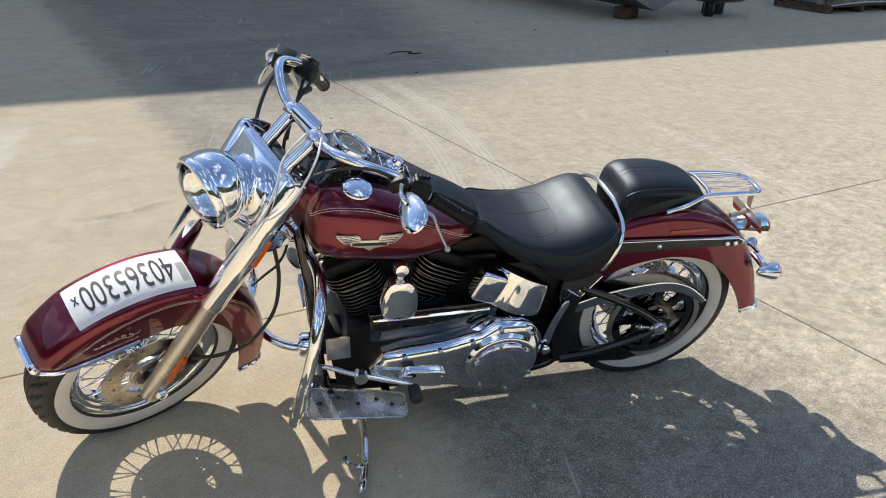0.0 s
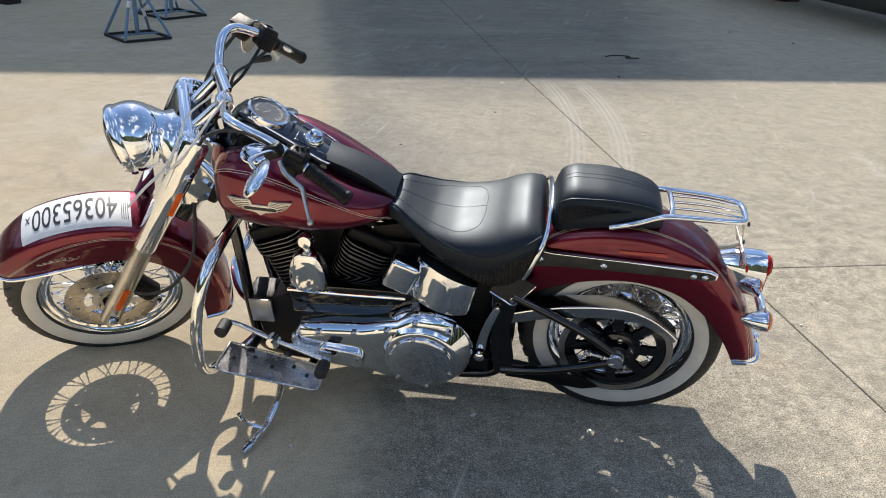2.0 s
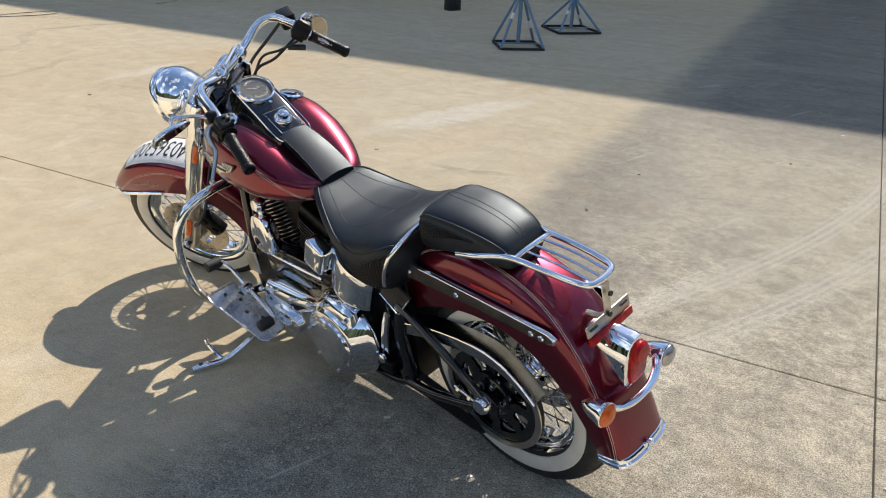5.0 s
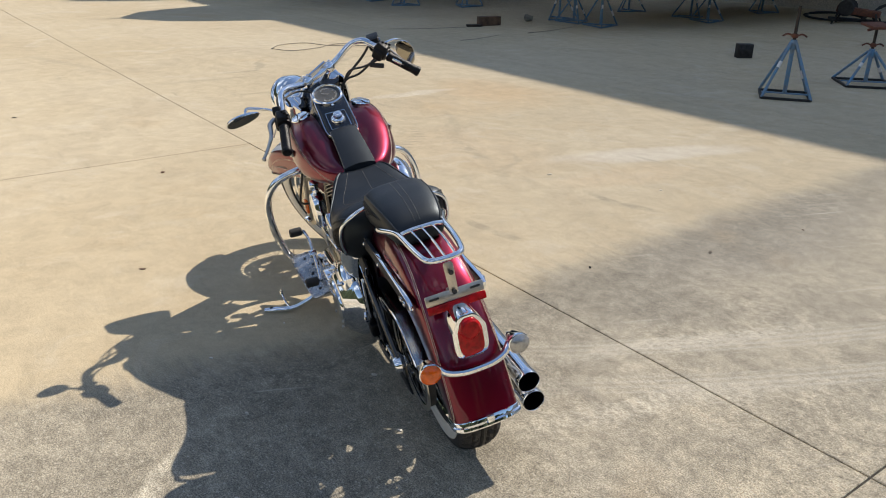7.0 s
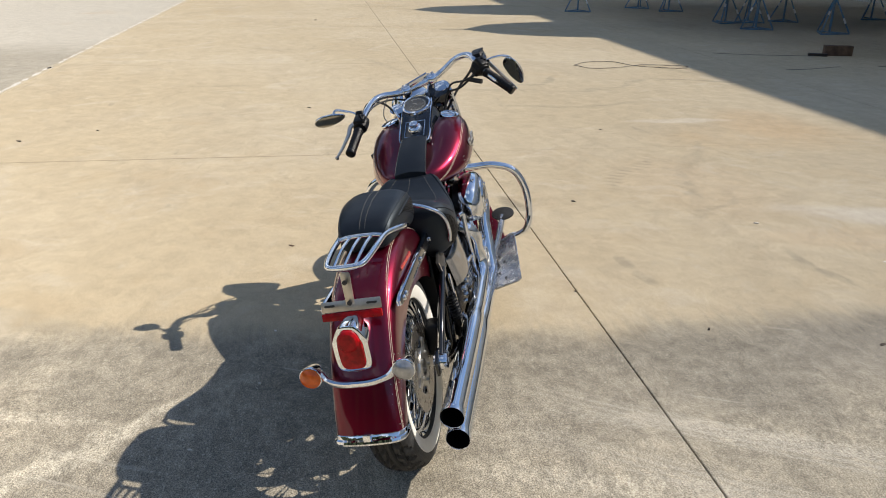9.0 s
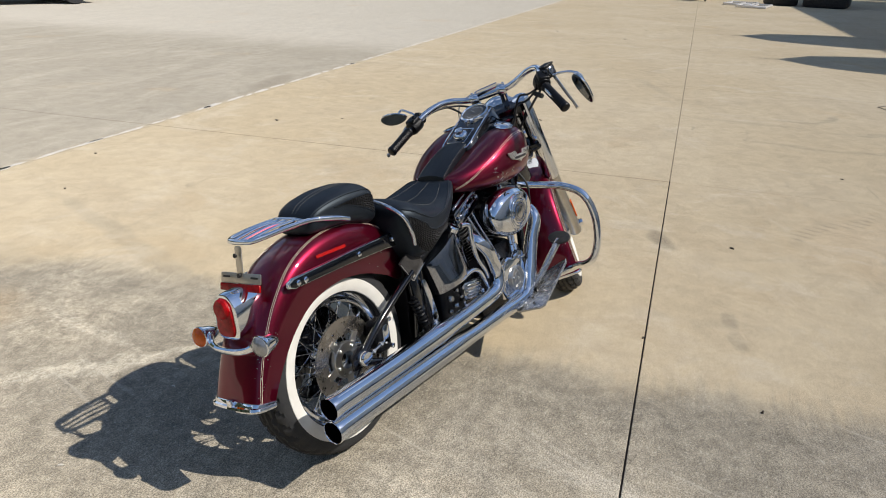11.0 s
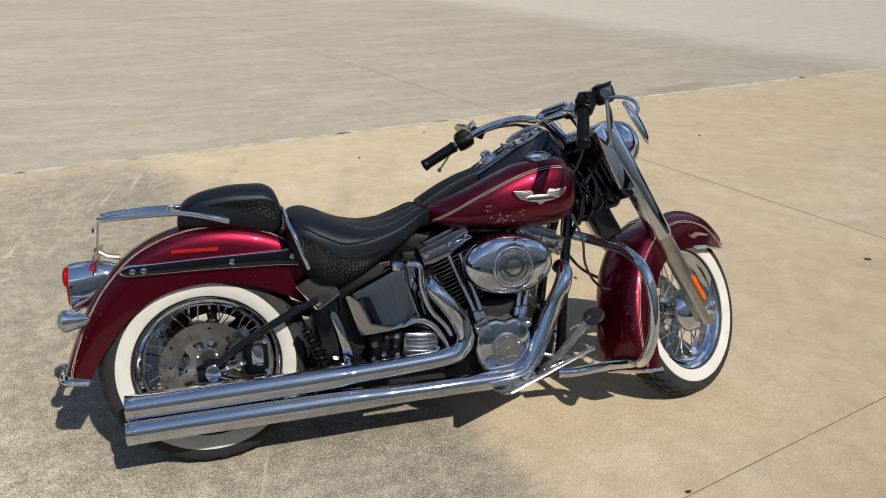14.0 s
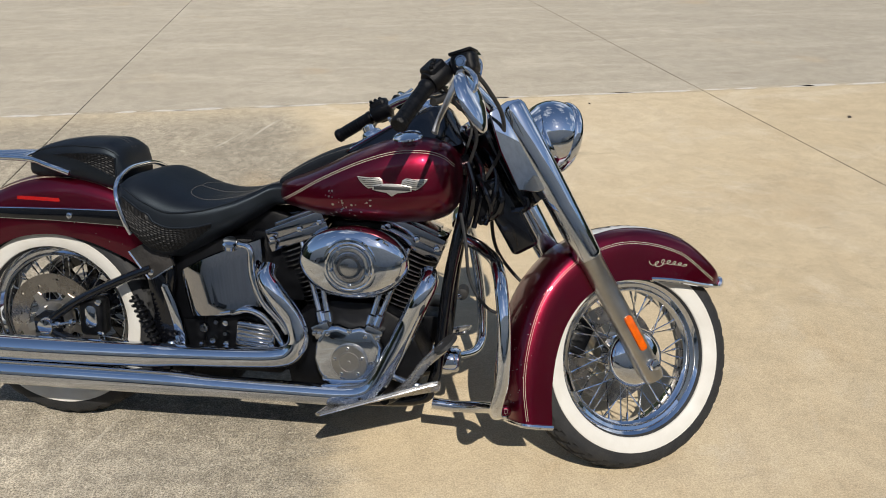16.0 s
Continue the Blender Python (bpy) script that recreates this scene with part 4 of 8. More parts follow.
glass.use_nodes = True
gb = glass.node_tree.nodes["Principled BSDF"]
gb.inputs["Transmission Weight"].default_value, gb.inputs["Roughness"].default_value, gb.inputs["IOR"].default_value = 1.0, 0.02, 1.45
gb.inputs["Base Color"].default_value = (0.95, 0.97, 0.97, 1)
gp = part("lens", lathe([(0.0895, 0.040), (0.080, 0.052), (0.060, 0.061), (0.03, 0.066), (0.001, 0.067)], hm, seg=48, cap=False), glass, lamp, "clear glass headlamp lens", ST)
gp.visible_shadow = False
part("bulb", lathe([(0.012, -0.04), (0.014, -0.01), (0.010, 0.0), (0.001, 0.002)], hm, seg=16), CLEAR_LENS, lamp, "", ST)
nf = Matrix.Translation(FRONT + SA * 0.662 + SN * 0.006) @ Matrix(((SN.x, 0, SA.x, 0), (0, 1, 0, 0), (SN.z, 0, SA.z, 0), (0, 0, 0, 1)))
nacelle = part("nacelle", box((0.062, 0.250, 0.246), nf, None, 0.012, 3), CHROME, bike, "boxy chrome headlamp nacelle between the forks", ST)
neck = []
for f in np.linspace(0, 1, 7):
    c = (HEAD - HF * 0.060).lerp(nf @ Vector((0.026, 0.0, -0.005)), f)
    upv = Vector((0, 0, 1)).lerp(SA, f).normalized()
    r_ = 0.066 + 0.004 * f + 0.024 * f ** 4
    neck.append([c + Vector((0, math.cos(a) * r_ * 1.08, 0)) + upv * math.sin(a) * r_ for a in np.linspace(0, 2 * math.pi, 40, endpoint=False)])
part("lamp_neck", loft(neck, cap=False), CHROME, nacelle, "rounded chrome neck behind the headlamp", ST)
rim = tube([FRONT + SA * 0.782 + SN * 0.015 + Vector((0, y, 0)) for y in (-0.13, -0.06, 0.06, 0.13)], 0.010, seg=10, smooth=2)
part("nacelle_cap", rim, CHROME, bike, "", ST)
for s in (1, -1):
    shape_ = [(0.012, 0.545), (-0.055, 0.560), (-0.096, 0.590), (-0.088, 0.70), (-0.066, 0.795), (-0.010, 0.800), (0.024, 0.79)]
    pm_ = Matrix.Translation(FRONT + Vector((0, 0.130 * s + 0.005, 0))) @ Matrix(((SN.x, SA.x, 0, 0), (0, 0, -1, 0), (SN.z, SA.z, 0, 0), (0, 0, 0, 1)))
    part("nacelle_side", slab(shape_, 0.010, pm_, None, 0.003, 2), CHROME, bike, "flat chrome side panel of the nacelle", ST)
tree = bmesh.new()
for d in (0.535, 0.750):
    slab(rounded(0.075, 0.25, 0.03), 0.035, axis(FRONT + SA * d - SN * 0.022, SA, (0, 1, 0)), tree, 0.006)
box((0.07, 0.15, 0.24), axis(FRONT + SA * 0.64 - SN * 0.05, SA, (0, 1, 0)) @ pose(0, 0, 0), tree, 0.02, 2)
part("triple_tree", tree, BLACK_GLOSS, bike, "black fork clamps", ST)

# handlebar with risers, grips, controls and mirrors
BAR = [(0.248, -0.400, 0.955), (0.283, -0.312, 1.026), (0.335, -0.262, 1.082), (0.383, -0.222, 1.108), (0.398, -0.168, 1.098), (0.390, -0.105, 1.058), (0.369, -0.054, 1.036),
       (0.321, 0.054, 1.010), (0.302, 0.098, 1.008), (0.275, 0.148, 1.012), (0.225, 0.180, 1.004), (0.135, 0.199, 0.974), (0.040, 0.220, 0.918), (-0.060, 0.240, 0.858)]
part("handlebar", tube(BAR, 0.0135, seg=16, smooth=8), CHROME, bike, "wide swept chrome handlebar turned to the left")
for s, top, low in ((-1, (0.369, -0.054, 1.036), (0.468, -0.020, 0.938)), (1, (0.321, 0.054, 1.010), (0.428, 0.082, 0.918))):
    t, lo = Vector(top), Vector(low)
    rb = tube([lo, lo.lerp(t, 0.1), lo.lerp(t, 0.85), t], [0.020, 0.0175, 0.0175, 0.021], seg=16, smooth=3)
    bd = (Vector(BAR[7]) - Vector(BAR[6])).normalized()
    lathe([(0.022, -0.018), (0.024, -0.014), (0.024, 0.014), (0.022, 0.018)], axis(t, bd), rb, seg=20)
    r = part("riser", rb, CHROME, bike, "chrome handlebar riser post")
    for k in (-0.009, 0.009):
        part("bolt", lathe([(0.006, 0), (0.006, 0.005), (0.003, 0.007)], axis(t + bd * k + Vector((-0.004, 0, 0.022)), (-0.2, 0, 1)), seg=10), CHROME, r)
clamp = tube([Vector(BAR[6]) + Vector((-0.004, 0.016, 0.018)), Vector(BAR[7]) + Vector((-0.004, -0.016, 0.018))], 0.010, seg=10, smooth=1, flat=2.0)
part("bar_clamp", clamp, CHROME, bike, "polished upper bar clamp")


def grip(a, b, name_label):
    a, b = Vector(a), Vector(b)
    L = (b - a).length
    prof = [(0.0155, 0), (0.0200, 0.004), (0.0208, 0.012)]
    n = 9
    for i in range(n):
        h = 0.016 + (L - 0.034) * i / n
        d = (L - 0.034) / n
        prof += [(0.0188, h), (0.0188, h + d * 0.80), (0.0182, h + d * 0.84), (0.0182, h + d * 0.97)]
    prof += [(0.0205, L - 0.014), (0.0205, L - 0.004), (0.0175, L), (0.004, L + 0.002)]
    return part("grip", lathe(prof, axis(a, b - a), seg=28), BLACK_SATIN, bike, name_label)


grip((0.296, -0.296, 1.040), (0.246, -0.405, 0.951), "ribbed black throttle grip")
grip((0.052, 0.2175, 0.925), (-0.062, 0.2405, 0.857), "ribbed black left grip")


def switch_box(c, d, side):
    c, d = Vector(c), Vector(d).normalized()
    m = axis(c, d)
    b = lathe([(0.016, -0.035), (0.026, -0.033), (0.029, -0.026), (0.029, 0.012), (0.027, 0.022), (0.020, 0.026)], m, seg=24)
    box((0.046, 0.030, 0.050), m @ Matrix.Translation((0, 0.020, -0.004)), b, 0.008, 3)
    box((0.030, 0.040, 0.046), m @ Matrix.Translation((0.018, -0.012, -0.004)), b, 0.008, 3)
    for k in (-1, 0, 1):
        box((0.012, 0.010, 0.010), m @ Matrix.Translation((-0.012 + 0.008 * k, 0.036, -0.006 + 0.012 * k)), b, 0.003, 1)
    return part("switch_housing", b, BLACK_SATIN, bike, "black handlebar switch housing")


switch_box((0.316, -0.276, 1.062), (0.30, 0.30, 0.32), -1)
switch_box((0.086, 0.2095, 0.944), (0.9, -0.12, 0.45), 1)
# front brake reservoir and clutch perch
rx_ = Vector((-0.30, -0.92, 0.14)).normalized()
rz_ = (Vector((-0.30, 0.10, 1)) - rx_ * Vector((-0.30, 0.10, 1)).dot(rx_)).normalized()
ry_ = rz_.cross(rx_)
m = Matrix(((rx_.x, ry_.x, rz_.x, 0.378), (rx_.y, ry_.y, rz_.y, -0.270), (rx_.z, ry_.z, rz_.z, 1.088), (0, 0, 0, 1)))
b = box((0.052, 0.060, 0.054), m, None, 0.014, 4)
box((0.050, 0.058, 0.008), m @ Matrix.Translation((0, 0, 0.027)), b, 0.003, 2)
res = part("brake_reservoir", b, BLACK_SATIN, bike, "square black brake fluid reservoir")
part("sight_glass", lathe([(0.015, 0), (0.015, 0.004), (0.012, 0.005), (0.011, 0.003), (0.008, 0.003), (0.007, 0.005), (0.001, 0.005)], m @ axis((0.025, 0, 0.002), (1, 0, 0)), seg=24), DARK_CHROME, res, "round smoked sight glass")
part("clutch_perch", box((0.05, 0.035, 0.035), Matrix.Translation((0.135, 0.218, 0.968)) @ pose(0, 0, 0, 0, 25, -10), None, 0.008, 3), BLACK_SATIN, bike, "black clutch lever perch")
part("clutch_lever", ball(0.0085, Matrix.Translation((0.020, 0.324, 0.833)), tube([(0.112, 0.238, 0.950), (0.094, 0.262, 0.936), (0.070, 0.268, 0.914), (0.050, 0.274, 0.900), (0.038, 0.294, 0.870), (0.021, 0.323, 0.835)], [0.009, 0.010, 0.009, 0.008, 0.0065, 0.0055], seg=10, flat=0.65), u=12, v=8), ALLOY, bike, "polished clutch lever")
part("brake_lever", tube([(0.372, -0.300, 1.075), (0.360, -0.330, 1.040), (0.345, -0.368, 0.995), (0.335, -0.395, 0.965), (0.330, -0.412, 0.940)], [0.010, 0.009, 0.008, 0.007, 0.009], seg=10, flat=0.6), ALLOY, bike, "polished brake lever")


def mirror(c, normal, upv, stalk, ra, rb_):
    n = Vector(normal).normalized()
    m = axis(Vector(c), n, upv)
    out = []
    for j in range(40):
        a = 2 * math.pi * j / 40
        out.append((ra * math.cos(a) * (1 + 0.10 * math.cos(a)), rb_ * math.sin(a) * (1 - 0.12 * math.cos(a))))
    rings = []
    for f, h in ((0.15, -0.0135), (0.4, -0.0125), (0.65, -0.0098), (0.85, -0.0060), (0.98, -0.0005), (1.0, 0.004), (0.97, 0.006)):
        rings.append([m @ Vector((x * f, y * f, h)) for x, y in out])
    b = loft(rings)
    mm = part("mirror", b, CHROME, bike, "oval chrome rear-view mirror")
    part("mirror_glass", slab([(x * 0.93, y * 0.93) for x, y in out], 0.002, m @ Matrix.Translation((0, 0, 0.0055))), MIRROR, mm, "mirror glass")
    part("stalk", tube(stalk, 0.0055, seg=10), CHROME, mm, "bent chrome mirror stalk")


mirror((0.131, 0.360, 0.972), (-0.653, -0.128, -0.747), (-0.757, 0.077, 0.649), [(0.122, 0.228, 0.970), (0.134, 0.250, 0.984), (0.146, 0.290, 0.996), (0.152, 0.322, 1.003), (0.150, 0.334, 0.998), (0.142, 0.338, 0.986)], 0.0681, 0.0374)
mirror((0.408, -0.407, 1.016), (-0.731, 0.450, -0.513), (-0.538, -0.842, 0.028), [(0.366, -0.300, 1.074), (0.374, -0.330, 1.080), (0.388, -0.362, 1.080), (0.404, -0.388, 1.072), (0.414, -0.400, 1.060), (0.416, -0.405, 1.048), (0.414, -0.407, 1.034)], 0.0723, 0.0400)

# cables
for path, r in (([(0.385, -0.250, 1.085), (0.430, -0.215, 1.030), (0.465, -0.140, 0.955), (0.455, -0.075, 0.860), (0.400, -0.045, 0.760)], 0.0055),
                ([(0.320, -0.262, 1.045), (0.355, -0.180, 0.985), (0.375, -0.115, 0.965), (0.395, -0.085, 0.900), (0.365, -0.050, 0.800)], 0.0050),
                ([(0.305, -0.250, 1.030), (0.340, -0.195, 1.010), (0.365, -0.135, 1.000), (0.385, -0.095, 0.930)], 0.0045),
                ([(0.115, 0.212, 0.962), (0.200, 0.200, 1.000), (0.290, 0.170, 0.985), (0.365, 0.140, 0.930), (0.400, 0.110, 0.830), (0.370, 0.075, 0.720)], 0.0050),
                ([(0.100, 0.205, 0.955), (0.215, 0.172, 0.988), (0.300, 0.095, 0.985), (0.370, 0.020, 0.930), (0.355, 0.010, 0.840)], 0.0042),
                ([(0.360, -0.080, 0.700), (0.381, -0.120, 0.623), (0.391, -0.120, 0.542), (0.418, -0.120, 0.483), (0.456, -0.120, 0.447), (0.500, -0.090, 0.430)], 0.0045)):
    part("cable", tube(path, r, seg=8), RUBBER, bike, "black control cable")
part("cable_sleeve", tube([(0.335, -0.225, 1.012), (0.318, -0.250, 1.006), (0.305, -0.275, 1.000)], 0.010, seg=10), RUBBER, bike, "black rubber cable sleeve")
part("tie_string", tube([(0.308, 0.066, 1.030), (0.332, 0.140, 0.995), (0.388, 0.190, 0.919), (0.440, 0.192, 0.868), (0.473, 0.182, 0.848), (0.520, 0.205, 0.808), (0.570, 0.225, 0.752), (0.520, 0.206, 0.805), (0.470, 0.178, 0.853), (0.430, 0.140, 0.925), (0.408, 0.105, 0.985), (0.345, 0.060, 1.032)], 0.0032, seg=6), STRING, bike, "thin white tag string tied to the bars")

# ---- tank ----
TX = [-0.147, -0.138, -0.115, -0.06, 0.0, 0.08, 0.18, 0.26, 0.315, 0.340, 0.353, 0.359]
TB = [0.722, 0.706, 0.694, 0.682, 0.672, 0.664, 0.661, 0.667, 0.681, 0.700, 0.727, 0.765]
TT = [0.748, 0.760, 0.772, 0.795, 0.823, 0.863, 0.900, 0.909, 0.897, 0.878, 0.852, 0.812]
TW = [0.052, 0.080, 0.112, 0.150, 0.178, 0.199, 0.205, 0.198, 0.180, 0.156, 0.125, 0.076]
EXP, EXP_TOP = 2.5, 3.6


def tank_at(x, a):
    zb, zt, w = (smooth_list(TX, k, x) for k in (TB, TT, TW))
    ca, sa = math.cos(a), math.sin(a)
    e = EXP_TOP if sa > 0 else EXP
    k = (abs(ca) ** e + abs(sa) ** e) ** (-1 / e)
    # the flanks swell below the middle and the crown falls away
    y = ca * k * w * (1.0 - 0.06 * sa)
    dip = 0.022 * max(0.0, 1 - (y / (0.55 * w)) ** 2) if sa > 0 else 0.0
    return Vector((x, y, (zb + zt) / 2 + sa * k * (zt - zb) / 2 - dip))


def tank_side(x, z, s):
    """The point of the tank's flank at height z, and its normal."""
    lo, hi = -math.pi / 2, math.pi / 2
    for _ in range(40):
        mid = (lo + hi) / 2
        lo, hi = (mid, hi) if tank_at(x, mid).z < z else (lo, mid)
    p = tank_at(x, lo)
    n = (tank_at(x + 0.004, lo) - tank_at(x - 0.004, lo)).cross(tank_at(x, lo + 0.02) - tank_at(x, lo - 0.02)).normalized()
    n = n if n.y > 0 else -n
    return Vector((p.x, p.y * s, p.z)), Vector((n.x, n.y * s, n.z))


xs = [Vector((x, 0, 0)) for x in TX]
stations = sorted(set([p.x for p in catmull(xs, 4)]))
tank = part("fuel_tank", loft([[tank_at(x, 2 * math.pi * j / 64) for j in range(64)] for x in stations]), RED, bike, "burgundy teardrop fuel tank with winged badge and chipped paint", angle=60)
for s in (1, -1):
    b = bmesh.new()
    path = catmull([(x, 0, z) for x, z in ((0.345, 0.835), (0.318, 0.858), (0.27, 0.870), (0.19, 0.864), (0.10, 0.834), (0.0, 0.786), (-0.07, 0.745), (-0.125, 0.715))], 12)
    for off in (-0.0026, 0.0026):
        pn = [tank_side(p.x, p.z + off, s) for p in path]
        ribbon([p for p, n in pn], [n for p, n in pn], 0.0011, b, 0.0007)
    part("pinstripe", b, GOLD, tank, "fine gold double pinstripe")
    # winged badge as plain shapes
    c, n = tank_side(0.197, 0.786, s)
    bm_ = axis(c - n * 0.003, n, (0, 0, 1))
    badge = part("badge", slab([(-0.050, -0.001), (-0.050, -0.013), (-0.030, -0.017), (-0.014, -0.019), (0.0, -0.028), (0.014, -0.019), (0.030, -0.017), (0.050, -0.013), (0.050, -0.001), (0.016, 0.004), (-0.016, 0.004)], 0.0068, bm_, None, 0.0012), BADGE, tank, "silver winged emblem")
    for k in (1, -1):
        wing = slab([(0.020 * k, -0.004), (0.060 * k, -0.010), (0.070 * k, -0.004), (0.078 * k, 0.003), (0.084 * k, 0.010), (0.090 * k, 0.020), (0.056 * k, 0.0175), (0.034 * k, 0.0195), (0.026 * k, 0.014)][::k], 0.0062, bm_, None, 0.0012)
        part("wing", wing, BADGE, badge)
        for j in range(5):
            y = -0.005 + 0.0048 * j
            part("feather", tube([bm_ @ Vector(((0.026 + 0.002 * j) * k, y + 0.004, 0.0064)), bm_ @ Vector(((0.050 + 0.004 * j) * k, y, 0.0066)), bm_ @ Vector(((0.064 + 0.0055 * j) * k, y + 0.0005 * j, 0.0064))], 0.0008, seg=5, smooth=3), DARK_STEEL, badge)
    part("bar", slab([(-0.046, -0.012), (0.046, -0.012), (0.046, -0.003), (-0.046, -0.003)], 0.0078, bm_, None, 0.0008), INK, badge, "dark bar across the emblem")
    cap = lathe([(0.036, -0.026), (0.039, -0.003), (0.0405, 0.0), (0.0390, 0.0035), (0.034, 0.0055), (0.032, 0.0045), (0.018, 0.0080), (0.002, 0.0090)], axis((0.222, 0.128 * s, 0.902), (-0.10, 0.24 * s, 0.95)), seg=36)
    part("filler_cap" if s < 0 else "fuel_gauge", cap, CHROME, tank, "round chrome cap on the tank")
# scuffs and chips on the right flank
rng = random.Random(4)
for k in range(34):
    x, z = rng.gauss(0.055, 0.035), rng.gauss(0.725, 0.018)
    z = min(max(z, 0.69), 0.77)
    p, n = tank_side(x, z, -1)
    r = rng.uniform(0.0008, 0.0032)
    own = [(r * rng.uniform(0.5, 1.5) * math.cos(a), r * rng.uniform(0.5, 1.5) * math.sin(a)) for a in np.linspace(0, 5.4, 6)]
    part("paint_chip", slab(own, 0.0007, axis(p - n * 0.0002, n)), ALLOY, tank)

# dash
dash_n = Vector((-0.46, 0, 0.888)).normalized()
dash_t = Vector((0.888, 0, 0.46))


def dash_pt(a, y, h):
    """a metres up the dash from its rear edge."""
    return Vector((0.046, y, 0.838)) + dash_t * a + dash_n * h + Vector((0, 0, 0))


rows = []
for a, w, h, low in ((0.0, 0.056, 0.004, -0.05), (0.006, 0.058, 0.012, -0.05), (0.05, 0.060, 0.016, -0.06), (0.12, 0.062, 0.020, -0.06), (0.20, 0.063, 0.024, -0.07), (0.255, 0.058, 0.022, -0.08), (0.285, 0.044, 0.010, -0.09), (0.300, 0.028, -0.012, -0.09)):
    sec = [(-w - 0.034, low - 0.01), (-w - 0.003, h - 0.012), (-w + 0.004, h - 0.002), (-w + 0.010, h), (w - 0.010, h), (w - 0.004, h - 0.002), (w + 0.003, h - 0.012), (w + 0.034, low - 0.01)]
    rows.append([dash_pt(a, y, k) for y, k in sec])
dash = part("dash", loft(rows), BLACK_GLOSS, bike, "black dash console with chrome trim on the tank")
trimb = bmesh.new()
tube([dash_pt(a, y, h + 0.002) for a, y, h in ((0.25, 0.060, 0.022), (0.12, 0.062, 0.018), (0.004, 0.058, 0.010), (0.0, 0.0, 0.008), (0.004, -0.058, 0.010), (0.12, -0.062, 0.018), (0.25, -0.060, 0.022))], 0.0028, trimb, seg=6, smooth=4)
inner = [dash_pt(a, y, 0.0205) for a, y in ((0.020, 0.040), (0.115, 0.040), (0.115, -0.040), (0.020, -0.040))]
tube(inner, 0.0016, trimb, seg=5, smooth=1, closed=True)
part("trim", trimb, CHROME, dash, "thin chrome trim")
sm = axis(dash_pt(0.212, 0, 0.014), dash_n)
sp = part("speedometer", lathe([(0.060, -0.02), (0.062, 0.012), (0.060, 0.022), (0.055, 0.025), (0.051, 0.021), (0.050, 0.014)], sm, seg=56, cap=False), CHROME, dash, "round chrome speedometer with a pale dial")
part("dial", lathe([(0.0505, 0.012), (0.0505, 0.0145), (0.030, 0.0145), (0.001, 0.0145)], sm, seg=48), DIAL, sp)
tk = bmesh.new()
for j in range(33):
    a = radians(215 - 250 * j / 32)
    L = 0.010 if j % 4 == 0 else 0.006
    slab([(0.040 - L, -0.0009), (0.040, -0.0009), (0.040, 0.0009), (0.040 - L, 0.0009)], 0.0006, sm @ Matrix.Translation((0, 0, 0.0148)) @ Matrix.Rotation(a - math.pi / 2, 4, "Z"), tk)
slab([(-0.004, -0.0010), (0.026, -0.0004), (0.026, 0.0004), (-0.004, 0.0010)], 0.001, sm @ Matrix.Translation((0, 0, 0.017)) @ Matrix.Rotation(radians(150), 4, "Z"), tk)
part("dial_marks", tk, TICK, sp, "pale tick marks and needle")
gl = part("cover_glass", lathe([(0.0512, 0.0205), (0.03, 0.0225), (0.001, 0.023)], sm, seg=40, cap=False), glass, sp, "clear dial glass")
gl.visible_shadow = False
im = axis(dash_pt(0.070, 0, 0.012), dash_n)
part("ignition_switch", lathe([(0.030, 0), (0.030, 0.012), (0.026, 0.020), (0.018, 0.024), (0.017, 0.036), (0.010, 0.040), (0.001, 0.041)], im, seg=32), CHROME, dash, "round chrome ignition switch")
part("dash_plate", slab([(-0.034, -0.026), (0.034, -0.026), (0.034, -0.008), (-0.034, -0.008)], 0.003, axis(dash_pt(0.022, 0, 0.016), dash_n, dash_t), None, 0.001), CHROME, dash)
lv = lathe([(0.005, 0), (0.004, 0.02), (0.006, 0.026), (0.002, 0.03)], axis(dash_pt(0.135, 0, 0.016), dash_n), seg=12)
part("dash_knob", lv, CHROME, dash)

# leather strap down the tank
rows = []
for f in np.linspace(0, 1, 14):
    p = Vector((0.052, 0, 0.846)).lerp(Vector((-0.145, 0, 0.752)), f)
    w = 0.052 + 0.010 * f
    crown = [-1, -0.97, -0.6, 0, 0.6, 0.97, 1]
    rows.append([p + Vector((0, y * w, 0.022 - 0.010 * abs(y) ** 2 - (0.012 if abs(y) == 1 else 0) + 0.010 * math.sin(math.pi * f))) for y in crown] + [p + Vector((0, w * 0.8, -0.03)), p + Vector((0, -w * 0.8, -0.03))])
strap = part("tank_strap", loft(rows), LEATHER, bike, "black leather strap with pale stitching down the tank")


def stitches(pts, nor, parent, step=0.0075, r=0.0008, length=0.005):
    b = bmesh.new()
    acc, i = 0.0, 0
    total = [0.0]
    for a, c in zip(pts, pts[1:]):
        total.append(total[-1] + (c - a).length)
    d = 0.0
    while d + length < total[-1]:
        k = [tuple(np.interp(e, total, [p[j] for p in pts]) for j in range(3)) for e in (d, d + length)]
        n0 = Vector([float(np.interp(d, total, [p[j] for p in nor])) for j in range(3)]).normalized()
        tube([Vector(k[0]) + n0 * 0.0004, Vector(k[1]) + n0 * 0.0004], r, b, seg=5, smooth=1)
        d += step
    part("stitching", b, STITCH, parent, "pale seam stitching")


for s in (1, -1):
    stitches([r[1 if s < 0 else 5] for r in rows], [Vector((0.3, 0.25 * s, 1))] * len(rows), strap)

